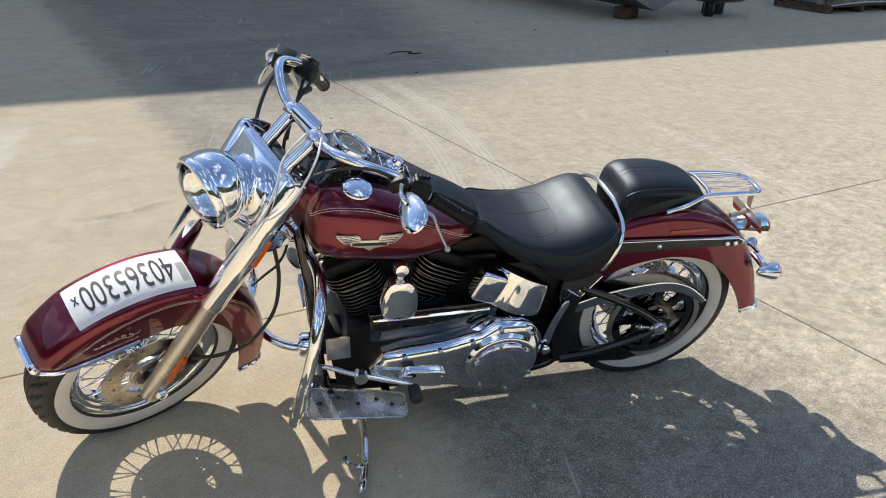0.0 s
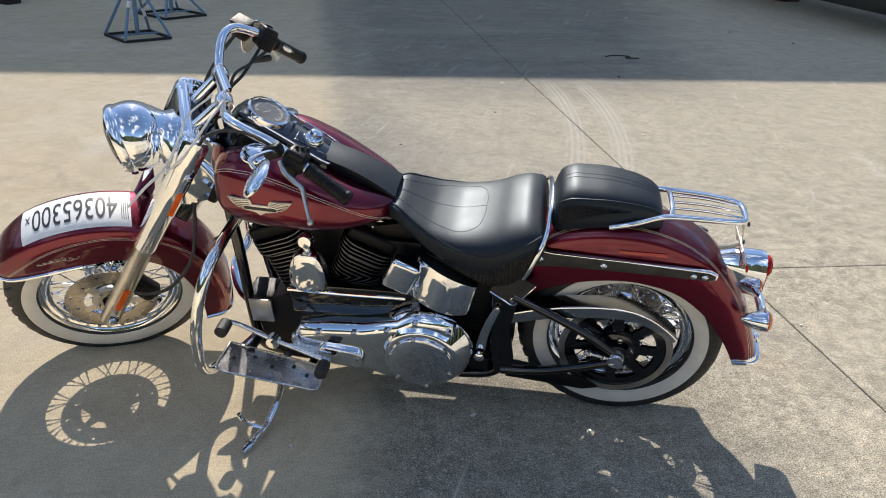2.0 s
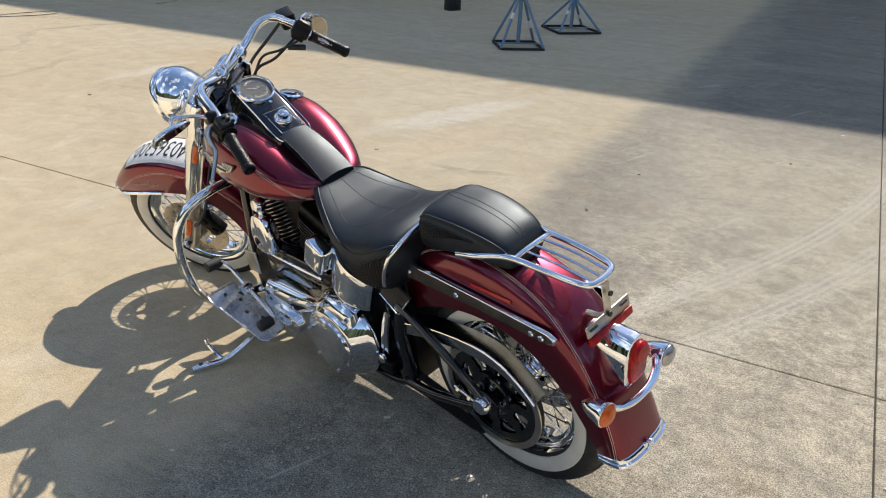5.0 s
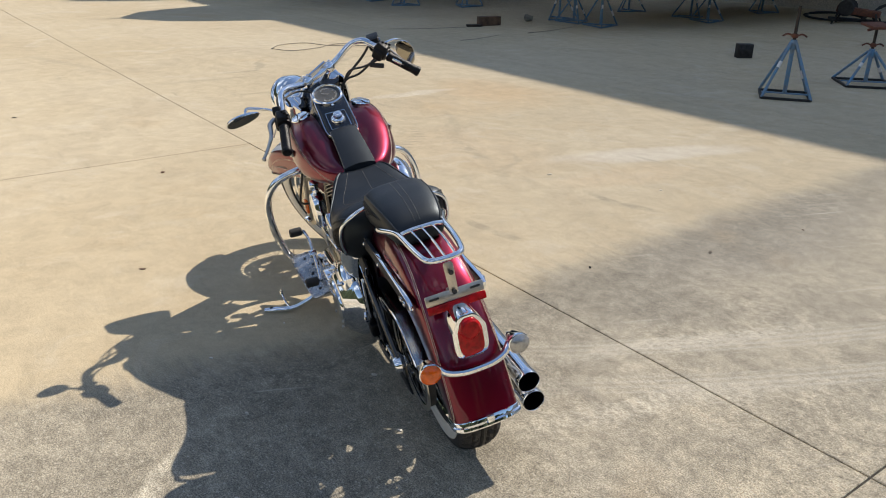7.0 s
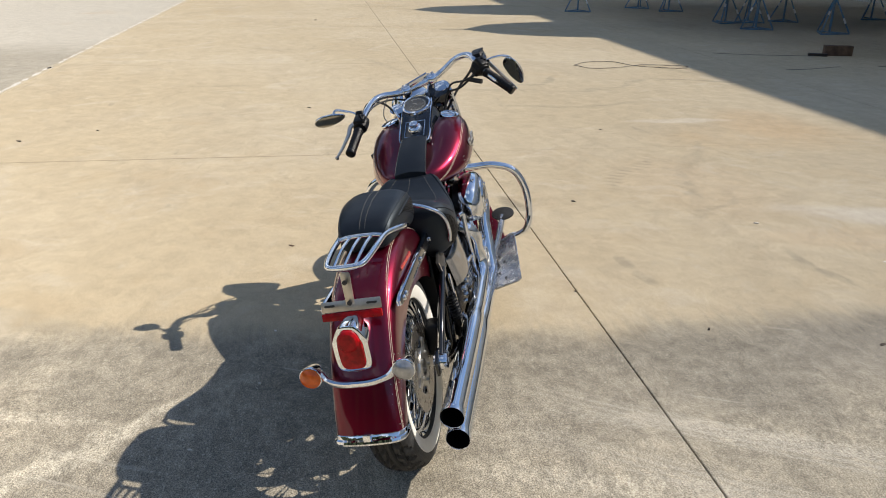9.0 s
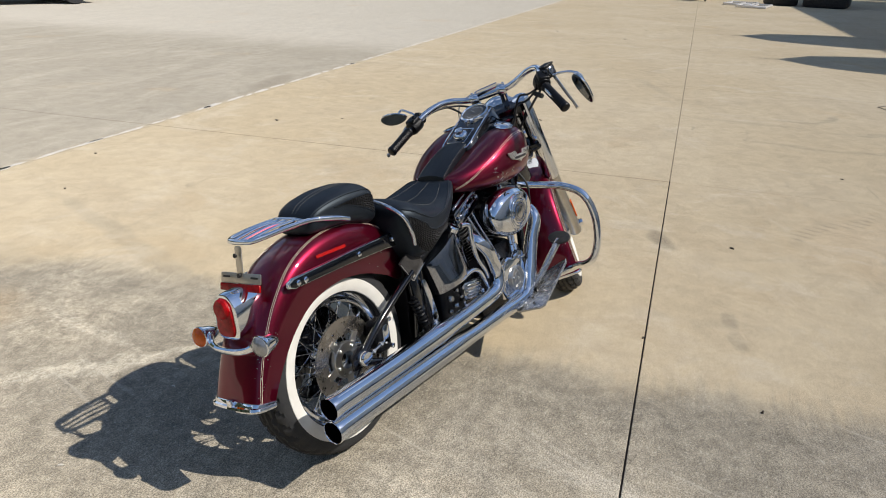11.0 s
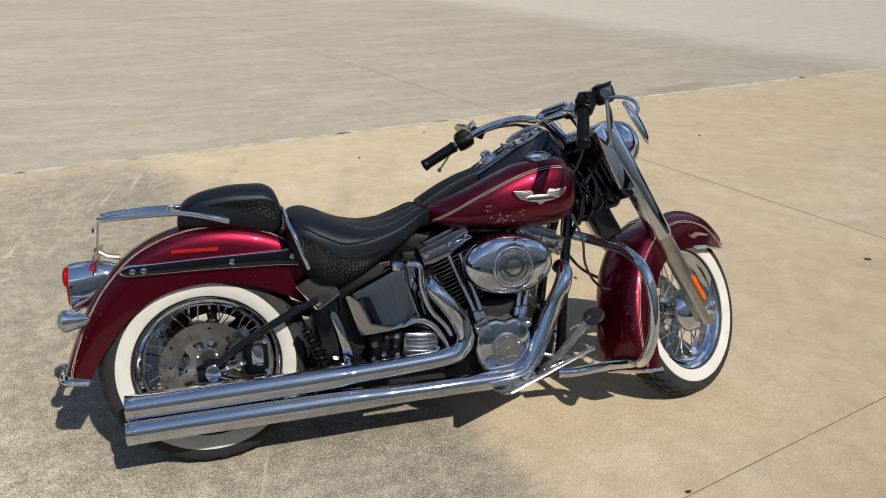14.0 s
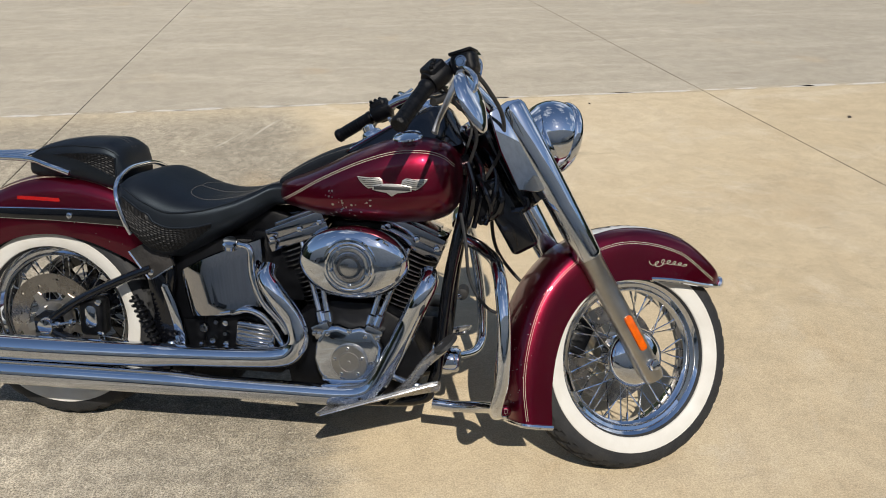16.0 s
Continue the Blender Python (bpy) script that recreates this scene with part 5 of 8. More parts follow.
# ---- seat and pillion pad ----
SX = [-0.112, -0.122, -0.15, -0.20, -0.26, -0.32, -0.38, -0.43, -0.48, -0.52, -0.55, -0.568, -0.576]
STP = [0.735, 0.752, 0.752, 0.734, 0.715, 0.710, 0.720, 0.737, 0.760, 0.770, 0.764, 0.745, 0.715]
SBT = [0.700, 0.690, 0.690, 0.660, 0.622, 0.586, 0.552, 0.530, 0.535, 0.565, 0.605, 0.645, 0.675]
SWD = [0.060, 0.080, 0.102, 0.130, 0.155, 0.175, 0.188, 0.195, 0.197, 0.192, 0.180, 0.160, 0.125]


def cushion(X, T, B, W, up_exp, low_exp, dish=0.0):
    def at(x, a):
        zt, zb, w = (smooth_list(X[::-1], k[::-1], x) for k in (T, B, W))
        ca, sa = math.cos(a), math.sin(a)
        mid = zb + (zt - zb) * 0.58
        e = up_exp if sa > 0 else low_exp
        k = (abs(ca) ** e + abs(sa) ** e) ** (-1 / e)
        z = mid + sa * k * ((zt - mid) if sa > 0 else (mid - zb))
        y = ca * k * w
        if sa > 0:
            z += dish * (y / w) ** 2
        return Vector((x, y, z))

    def nor(x, a):
        n = (at(x + 0.004, a) - at(x - 0.004, a)).cross(at(x, a + 0.03) - at(x, a - 0.03)).normalized()
        return n if n.dot(Vector((0, math.cos(a), math.sin(a)))) > 0 else -n
    return at, nor


def woven(at, nor, s, x0, x1, top, low, n, m_, parent):
    """A basket-weave panel let into a cushion's side, with a raised seam round it."""
    wv = bmesh.new()
    vv = []
    for i in range(n + 1):
        f = i / n
        x = x0 + (x1 - x0) * f
        row = []
        for j in range(m_ + 1):
            a = top(f) + (low(f) - top(f)) * j / m_
            edge = i in (0, n) or j in (0, m_)
            h = -0.002 if edge else (0.0008 if i % 3 == 0 or j % 3 == 0 else 0.0030 + (0.0010 if (i // 3 + j // 3) % 2 == 0 else 0.0))
            aa = a if s > 0 else math.pi - a
            row.append(wv.verts.new(at(x, aa) + nor(x, aa) * h))
        vv.append(row)
    rim_path = [vv[i][0].co.copy() for i in range(0, n + 1, 3)] + [vv[n][j].co.copy() for j in range(3, m_, 3)] + [vv[i][m_].co.copy() for i in range(n, -1, -3)]
    part("piping", tube([p + Vector((0, 0.002 * s, 0)) for p in rim_path], 0.0030, seg=6, smooth=1, closed=True), LEATHER, parent, "raised leather seam")
    for i in range(n):
        for j in range(m_):
            wv.faces.new((vv[i][j], vv[i][j + 1], vv[i + 1][j + 1], vv[i + 1][j]))
    part("woven_panel", wv, WEAVE, parent, "basket-weave leather side panel", angle=35)


seat_at, seat_n = cushion(SX, STP, SBT, SWD, 2.6, 2.7, 0.012)
st = sorted(set(p.x for p in catmull([Vector((x, 0, 0)) for x in SX], 4)), reverse=True)
seat = part("seat", loft([[seat_at(x, 2 * math.pi * j / 72) for j in range(72)] for x in st]), LEATHER, bike, "wide black leather solo seat with stitched panels and woven sides", angle=70)
for s in (1, -1):
    # piping along the shoulder and round the seat panel
    path = [(-0.135, 0.72), (-0.18, 0.62), (-0.25, 0.50), (-0.32, 0.36), (-0.40, 0.26), (-0.47, 0.30), (-0.53, 0.42), (-0.56, 0.55)]
    q = catmull([(x, a, 0) for x, a in path], 8)
    an = [(p.x, p.y if s > 0 else math.pi - p.y) for p in q]
    b = bmesh.new()
    tube([seat_at(x, a) for x, a in an], 0.0032, b, seg=6, smooth=1)
    part("piping", b, LEATHER, seat, "raised leather seam")
    pan = catmull([(x, a, 0) for x, a in ((-0.14, 1.10), (-0.20, 1.02), (-0.27, 0.92), (-0.34, 0.90), (-0.385, 1.05), (-0.40, 1.35), (-0.40, 1.5707))], 8)
    pn = [(p.x, p.y if s > 0 else math.pi - p.y) for p in pan]
    stitches([seat_at(x, a) for x, a in pn], [seat_n(x, a) for x, a in pn], seat)
    woven(seat_at, seat_n, s, -0.30, -0.545, lambda f: -0.16 + 0.10 * f + 0.22 * f * f, lambda f: -0.20 - 0.50 * math.sin(math.pi * min(1, 0.04 + f * 0.86)) ** 0.8, 72, 36, seat)
mid = catmull([(x, 0, 0) for x in (-0.125, -0.2, -0.3, -0.40)], 10)
stitches([seat_at(p.x, math.pi / 2) for p in mid], [Vector((0, 0, 1))] * len(mid), seat)

PX = [-0.585, -0.592, -0.61, -0.65, -0.72, -0.80, -0.86, -0.89, -0.903, -0.91]
PT = [0.780, 0.808, 0.838, 0.853, 0.853, 0.844, 0.828, 0.810, 0.790, 0.765]
PB = [0.725, 0.712, 0.708, 0.715, 0.730, 0.738, 0.738, 0.738, 0.740, 0.744]
PW = [0.085, 0.103, 0.116, 0.121, 0.120, 0.113, 0.102, 0.092, 0.080, 0.060]
PX = [-0.585 + (x + 0.585) * 0.93 for x in PX]
PW = [w * 0.84 for w in PW]
pad_at, pad_n = cushion(PX, PT, PB, PW, 3.2, 4.0)
st = sorted(set(p.x for p in catmull([Vector((x, 0, 0)) for x in PX], 4)), reverse=True)
pad = part("pillion_pad", loft([[pad_at(x, 2 * math.pi * j / 64) for j in range(64)] for x in st]), LEATHER, bike, "black leather pillion pad with a centre seam", angle=70)
for s in (1, -1):
    for yy in (0.008,):
        pth = [(x, math.pi / 2 - s * 0.10) for x in np.linspace(-0.60, -0.875, 24)]
        stitches([pad_at(x, a) for x, a in pth], [pad_n(x, a) for x, a in pth], pad)
    q = [(x, (0.62 if s > 0 else math.pi - 0.62)) for x in np.linspace(-0.60, -0.875, 26)]
    b = bmesh.new()
    tube([pad_at(x, a) for x, a in q], 0.0028, b, seg=6, smooth=1)
    part("piping", b, LEATHER, pad, "raised leather seam")
    woven(pad_at, pad_n, s, -0.605, -0.79, lambda f: 0.42 - 0.25 * f, lambda f: -0.45 + 0.62 * f, 54, 24, pad)

# grab rail between seat and pad
part("grab_rail", tube([(-0.525, 0.180, 0.614), (-0.540, 0.188, 0.657), (-0.560, 0.180, 0.714), (-0.575, 0.144, 0.750), (-0.580, 0.077, 0.774), (-0.581, 0.000, 0.778), (-0.580, -0.077, 0.774), (-0.575, -0.144, 0.750), (-0.560, -0.180, 0.714), (-0.540, -0.188, 0.657), (-0.525, -0.180, 0.614)], 0.0068, seg=12), CHROME, bike, "chrome grab rail behind the seat")

# luggage rack
rk = tube([(-0.74, 0.101, 0.758), (-0.80, 0.101, 0.776), (-0.88, 0.073, 0.788), (-0.98, 0.066, 0.788), (-1.055, 0.059, 0.784), (-1.092, 0.048, 0.781), (-1.103, 0.022, 0.780), (-1.103, -0.022, 0.780), (-1.092, -0.048, 0.781), (-1.055, -0.059, 0.784), (-0.98, -0.066, 0.788), (-0.88, -0.073, 0.788), (-0.80, -0.101, 0.776), (-0.74, -0.101, 0.758)], 0.0085, seg=12)
rack = part("luggage_rack", rk, CHROME, bike, "small chrome luggage rack")
part("cross_bar", tube([(-0.90, 0.071, 0.788), (-0.905, 0.034, 0.796), (-0.905, -0.034, 0.796), (-0.90, -0.071, 0.788)], 0.007, seg=10), CHROME, rack)
for y in (-0.033, 0.0, 0.033):
    part("slat", tube([(-0.905, y, 0.794), (-1.0, y * 0.97, 0.793), (-1.098, y * 0.9, 0.781)], 0.0050, seg=10, flat=0.7), CHROME, rack)

# tail lamp, plate bracket, indicators
tl = []
for x, w, z0, z1 in ((-1.069, 0.030, 0.590, 0.640), (-1.104, 0.042, 0.560, 0.652), (-1.144, 0.047, 0.530, 0.656), (-1.184, 0.049, 0.519, 0.655), (-1.198, 0.049, 0.517, 0.652), (-1.200, 0.045, 0.521, 0.648)):
    ring = []
    for j in range(40):
        a = 2 * math.pi * j / 40
        ca, sa = math.cos(a), math.sin(a)
        e = 4.5
        k = (abs(ca) ** e + abs(sa) ** e) ** (-1 / e)
        neck = 1.0 - (0.62 * max(0, sa * k - 0.30) if sa > 0 else 0)
        ring.append(Vector((x, ca * k * w * neck, (z0 + z1) / 2 + sa * k * (z1 - z0) / 2)))
    tl.append(ring)
tail = part("tail_lamp", loft(tl), CHROME, bike, "chrome tombstone tail lamp with red lens")
lens = []
for x, f in ((-1.196, 0.93), (-1.201, 0.92), (-1.206, 0.88), (-1.209, 0.70), (-1.210, 0.3)):
    lens.append([Vector((x, p.y * f * 0.86, 0.586 + (p.z - 0.586) * f)) for p in tl[-1]])
lb = loft(lens)
lathe([(0.030, 0), (0.030, 0.006), (0.024, 0.012), (0.002, 0.014)], axis((-1.2055, 0, 0.612), (-1, 0, 0.05)), lb, seg=28)
part("lens", lb, RED_LENS, tail, "ribbed red glass")
pb = slab(rounded(0.170, 0.030, 0.004), 0.003, axis((-1.118, 0, 0.676), (-1, 0, 0.25), (0, 0, 1)), None, 0.001)
slab([(-0.012, 0), (0.012, 0), (0.014, 0.085), (0.010, 0.092), (-0.010, 0.092), (-0.014, 0.085)], 0.003, axis((-1.117, 0, 0.678), (-1, 0, 0.12), (0, 0, 1)) @ pose(0, 0, 0.001), pb, 0.001)
tube([(-1.115, 0.0, 0.68), (-1.09, 0, 0.665), (-1.06, 0, 0.66)], 0.008, pb, seg=8)
plate = part("plate_bracket", pb, STEEL, bike, "bare steel licence plate bracket without a plate")
part("reflector_strip", slab(rounded(0.170, 0.022, 0.004), 0.006, axis((-1.126, 0, 0.650), (-1, 0, 0.25), (0, 0, 1)), None, 0.002), RED_LENS, plate, "red reflector strip")
for x, z in ((-0.060, 0.679), (0.060, 0.679)):
    part("slot", slab(rounded(0.030, 0.006, 0.003), 0.0042, axis((-1.1185, x, z), (-1, 0, 0.25), (0, 0, 1))), INK, plate)
part("bolt", lathe([(0.007, 0), (0.007, 0.005), (0.001, 0.006)], axis((-1.122, 0, 0.745), (-1, 0, 0.1)), seg=10), INK, plate)
part("bolt", lathe([(0.007, 0), (0.007, 0.005), (0.001, 0.006)], axis((-1.122, 0, 0.685), (-1, 0, 0.1)), seg=10), INK, plate)
sb = tube([(-1.188, 0.130, 0.513), (-1.190, 0.108, 0.516), (-1.203, 0.085, 0.498), (-1.215, 0.045, 0.490), (-1.218, 0.0, 0.489), (-1.215, -0.045, 0.490), (-1.203, -0.085, 0.498), (-1.190, -0.108, 0.516), (-1.188, -0.130, 0.513)], 0.010, seg=10, flat=1.35)
part("signal_bar", sb, CHROME, bike, "chrome indicator bar across the rear fender")
for s in (1, -1):
    c = Vector((-1.188, 0.130 * s, 0.513))
    sg = part("indicator", lathe([(0.004, -0.050), (0.014, -0.040), (0.024, -0.018), (0.030, 0.006), (0.032, 0.012), (0.032, 0.018), (0.029, 0.020)], axis(c, (-1, 0.03 * s, 0)), seg=32), CHROME, bike, "bullet-shaped chrome rear indicator")
    part("lens", lathe([(0.0295, 0.016), (0.0295, 0.022), (0.022, 0.030), (0.010, 0.034), (0.001, 0.035)], axis(c, (-1, 0.03 * s, 0)), seg=32), AMBER if s > 0 else CLEAR_LENS, sg, "amber lens" if s > 0 else "clear lens")

# ---- engine ----
CR = Vector((0.075, 0, 0.245))
for tilt, kind in ((-22.5, "rear"), (22.5, "front")):
    d = Vector((math.sin(radians(tilt)), 0, math.cos(radians(tilt))))
    cm_ = axis(CR, d, (0, 1, 0))                           # x of the frame runs fore and aft
    core = lathe([(0.062, 0.13), (0.062, 0.40)], cm_, seg=32)
    RSH = (-0.035 if (cm_ @ Vector((0, 1, 0)) - cm_ @ Vector((0, 0, 0))).y > 0 else 0.035)
    cyl = part("cylinder", core, BLACK_SATIN, bike, "black finned engine cylinder")
    shape = rounded(0.158, 0.176, 0.05, 6)
    f_b = slab(shape, 0.0042, Matrix(), None, 0.0)
    fin_mesh = mesh_of("fin", f_b, BLACK_SATIN)
    e_b = bmesh.new()
    loop = rounded(0.1586, 0.1766, 0.05, 6)
    loft([[Vector((x * k, y * k, z)) for x, y in loop] for k, z in ((0.97, 0.0004), (1.002, 0.0004), (1.002, 0.0038), (0.97, 0.0038))], e_b, cap=False)
    edge_mesh = mesh_of("fin_edge", e_b, FIN_EDGE)
    for j in range(17):
        h = 0.147 + 0.0140 * j
        k = 1.0 + (0.12 if j > 12 else 0.0)
        for nm, me in (("fin", fin_mesh), ("fin_edge", edge_mesh)):
            ob = new(nm, me)
            ob.parent = cyl
            ob.matrix_local = cm_ @ Matrix.Translation((0, 0, h)) @ Matrix.Diagonal((k, k, 1, 1))
    hd = box((0.150, 0.165, 0.045), cm_ @ Matrix.Translation((0, 0, 0.395)), None, 0.012, 3)
    part("cylinder_head", hd, BLACK_SATIN, bike, "black cylinder head")
    rb = box((0.178, 0.152, 0.030), cm_ @ Matrix.Translation((0, RSH, 0.402)), None, 0.003, 2)
    box((0.172, 0.146, 0.034), cm_ @ Matrix.Translation((0, RSH, 0.433)), rb, 0.004, 2)
    box((0.120, 0.110, 0.012), cm_ @ Matrix.Translation((0, RSH, 0.454)), rb, 0.005, 2)
    rk_ = part("rocker_box", rb, DARK_CHROME, bike, "chrome rocker box")
    for sx in (-0.072, 0.012, 0.072):
        for sy in (1, -1):
            part("bolt", lathe([(0.008, 0), (0.008, 0.006), (0.004, 0.008)], cm_ @ axis((sx, RSH + 0.076 * sy, 0.420), (0, sy, 0)), seg=10), CHROME, rk_)
    # pushrod tubes on the right
    for o in (-0.020, 0.020):
        a = Vector((CR.x + math.copysign(0.066, tilt) + o * 0.5, -0.160, 0.395))
        e = CR + d * 0.385 + Vector((-math.copysign(0.018, tilt) + o, -0.095, 0))
        part("pushrod_tube", tube([a, a.lerp(e, 0.12), a.lerp(e, 0.14), e], [0.013, 0.013, 0.0085, 0.0085], seg=12, smooth=1), CHROME, bike, "chrome pushrod tube")
    lf = box((0.052, 0.045, 0.042), Matrix.Translation((CR.x + math.copysign(0.070, tilt), -0.165, 0.378)) @ pose(0, 0, 0, 0, tilt, 0), None, 0.008, 2)
    for o in (-0.018, 0.018):
        lathe([(0.006, 0), (0.006, 0.006), (0.002, 0.008)], axis((CR.x + math.copysign(0.070, tilt) + o, -0.188, 0.372), (0, -1, 0)), lf, seg=8)
    part("lifter_block", lf, CHROME_WORN, bike, "polished lifter block")

cc = bmesh.new()
slab([(-0.10, 0.20), (-0.06, 0.165), (0.20, 0.165), (0.26, 0.20), (0.28, 0.30), (0.23, 0.40), (0.14, 0.45), (0.01, 0.45), (-0.08, 0.40), (-0.12, 0.30)], 0.27, Matrix(((1, 0, 0, 0), (0, 0, -1, 0.135), (0, 1, 0, 0), (0, 0, 0, 1))), cc, 0.01)
part("crankcase", cc, BLACK_SATIN, bike, "black engine crankcase")
RY = Matrix(((1, 0, 0, 0), (0, 0, -1, 0), (0, 1, 0, 0), (0, 0, 0, 1)))     # outline in x, z; thickness to the right
LY = Matrix(((1, 0, 0, 0), (0, 0, 1, 0), (0, 1, 0, 0), (0, 0, 0, 1)))      # the same to the left
cv = slab([(-0.008, 0.262), (0.012, 0.228), (0.060, 0.212), (0.108, 0.214), (0.148, 0.238), (0.168, 0.285), (0.172, 0.345), (0.150, 0.385), (0.110, 0.398), (0.082, 0.388), (0.050, 0.398), (0.008, 0.388), (-0.014, 0.345), (-0.018, 0.30)], 0.055, Matrix.Translation((0, -0.135, 0)) @ RY, None, 0.016, 4)
cover = part("cam_cover", cv, CHROME, bike, "chrome cam cover")
tc_ = lathe([(0.050, 0), (0.050, 0.010), (0.047, 0.014), (0.030, 0.015), (0.029, 0.017), (0.026, 0.017), (0.025, 0.015), (0.006, 0.015), (0.005, 0.018), (0.001, 0.018)], axis((0.085, -0.188, 0.300), (0, -1, 0)), seg=40)
part("timer_cover", tc_, ALLOY, cover, "round machined timer cover")
for a in range(5):
    e = Vector((math.cos(a * 1.2566 + 0.4), 0, math.sin(a * 1.2566 + 0.4)))
    part("bolt", lathe([(0.005, 0), (0.005, 0.004), (0.001, 0.005)], axis(Vector((0.085, -0.202, 0.300)) + e * 0.039, (0, -1, 0)), seg=8), CHROME, cover)
for x, z in ((0.0, 0.37), (0.16, 0.37), (0.15, 0.25), (0.015, 0.245), (0.083, 0.385)):
    part("bolt", lathe([(0.0065, 0), (0.0065, 0.005), (0.002, 0.007)], axis((x, -0.187, z), (0, -1, 0)), seg=8), CHROME, cover)

# air cleaner
am = axis((0.094, -0.146, 0.575), (0, -1, 0), (0, 0, 1))
rings = []
for f, h in ((0.90, 0.0), (0.97, 0.012), (1.0, 0.030), (1.0, 0.044), (0.975, 0.056), (0.90, 0.068), (0.78, 0.077), (0.62, 0.083), (0.47, 0.086)):
    rings.append([am @ Vector((0.147 * f * math.cos(a), 0.097 * f * math.sin(a), h)) for a in np.linspace(0, 2 * math.pi, 64, endpoint=False)])
air = part("air_cleaner", loft(rings), CHROME, bike, "oval chrome air cleaner cover")
part("ripple", lathe([(0.074, 0.068), (0.074, 0.0825), (0.071, 0.0855), (0.0685, 0.0855), (0.0665, 0.0805), (0.0645, 0.0880), (0.0615, 0.0895), (0.0590, 0.0885), (0.0570, 0.0830), (0.0550, 0.0905), (0.0515, 0.0920), (0.0480, 0.0915), (0.0455, 0.0860), (0.0430, 0.089), (0.001, 0.089)], am, seg=56), CHROME, air, "stepped chrome rings")
part("medallion", lathe([(0.0395, 0.088), (0.0395, 0.093), (0.036, 0.0945), (0.030, 0.0945), (0.029, 0.0925), (0.001, 0.0925)], am, seg=48), DARK_CHROME, air, "round smoked medallion")
md = lathe([(0.0235, 0.092), (0.0235, 0.095), (0.018, 0.0965), (0.001, 0.097)], am, seg=32)
for j in range(28):
    a = 2 * math.pi * j / 28
    slab(rounded(0.0022, 0.006, 0.0008, 1), 0.0012, am @ Matrix.Translation((0.034 * math.cos(a), 0.034 * math.sin(a), 0.0944)) @ Matrix.Rotation(a + math.pi / 2, 4, "Z"), md)
part("emblem", md, CHROME_WORN, air, "small raised emblem with a ring of marks")
for j in range(5):
    a = 2 * math.pi * j / 5 + 0.9
    part("bolt", lathe([(0.0048, 0), (0.0048, 0.004), (0.001, 0.005)], am @ Matrix.Translation((0.0505 * math.cos(a), 0.0505 * math.sin(a), 0.091)), seg=8), CHROME, air)
part("backing_plate", slab(ellipse(0.110, 0.070), 0.03, am @ Matrix.Translation((0, 0, -0.03)), None, 0.004), BLACK_SATIN, bike, "black air cleaner backing")

# exhausts
UPPER = [(-1.058, -0.196, 0.262), (-0.92, -0.197, 0.265), (-0.70, -0.198, 0.270), (-0.48, -0.199, 0.278), (-0.40, -0.199, 0.281), (-0.25, -0.198, 0.288), (-0.115, -0.196, 0.298), (-0.070, -0.195, 0.319), (-0.055, -0.193, 0.359), (-0.072, -0.189, 0.409), (-0.112, -0.196, 0.470), (-0.145, -0.182, 0.512), (-0.150, -0.150, 0.535)]
URAD = [0.0360, 0.0362, 0.0362, 0.0352, 0.030, 0.029, 0.029, 0.029, 0.029, 0.029, 0.028, 0.026, 0.024]
LOWER = [(-1.062, -0.201, 0.1895), (-0.92, -0.202, 0.193), (-0.70, -0.203, 0.197), (-0.42, -0.202, 0.201), (-0.30, -0.201, 0.200), (-0.10, -0.201, 0.202), (0.07, -0.201, 0.205), (0.135, -0.200, 0.219), (0.168, -0.198, 0.254), (0.195, -0.195, 0.309), (0.240, -0.189, 0.409), (0.275, -0.195, 0.490), (0.292, -0.172, 0.530), (0.285, -0.140, 0.545)]
LRAD = [0.0360, 0.0362, 0.0362, 0.0352, 0.030, 0.029, 0.029, 0.029, 0.029, 0.029, 0.029, 0.028, 0.026, 0.024]
for path, rad, lab in ((UPPER, URAD, "upper"), (LOWER, LRAD, "lower")):
    b = tube(path, rad, seg=24, smooth=8)
    bmesh.ops.delete(b, geom=[f for f in b.faces if len(f.verts) > 8 and (f.calc_center_median() - Vector(path[0])).length < 0.02], context="FACES_ONLY")
    ex = part("exhaust_pipe", b, CHROME, bike, "long straight chrome exhaust pipe")
    p0, p1 = Vector(path[0]), Vector(path[1])
    em_ = axis(p0, p0 - p1)
    part("pipe_mouth", lathe([(0.0364, -0.03), (0.0372, 0.001), (0.0356, 0.004), (0.0336, 0.001), (0.0330, -0.02)], em_, seg=32, cap=False), CHROME, ex, "rolled chrome pipe mouth")
    part("pipe_bore", lathe([(0.0332, -0.001), (0.0326, -0.045), (0.028, -0.060), (0.001, -0.060)], em_, seg=32, cap=False), SOOT, ex, "sooty black bore")

rng = random.Random(31)
for k in range(8):
    x = -0.50 + rng.gauss(0, 0.05)
    ang = rng.uniform(-0.2, 0.9)
    c0 = Vector((x, -0.201, 0.195))
    nrm = Vector((0, -math.cos(ang), math.sin(ang)))
    L = rng.uniform(0.01, 0.05)
    part("scrape_mark", ribbon([c0 + nrm * 0.0355 + Vector((d, 0, 0.003 * d / L)) for d in (0, L * 0.5, L)], [nrm] * 3, rng.uniform(0.0006, 0.0014), bmesh.new(), 0.0008), FIN_EDGE, bike, "pale scratch in the chrome")
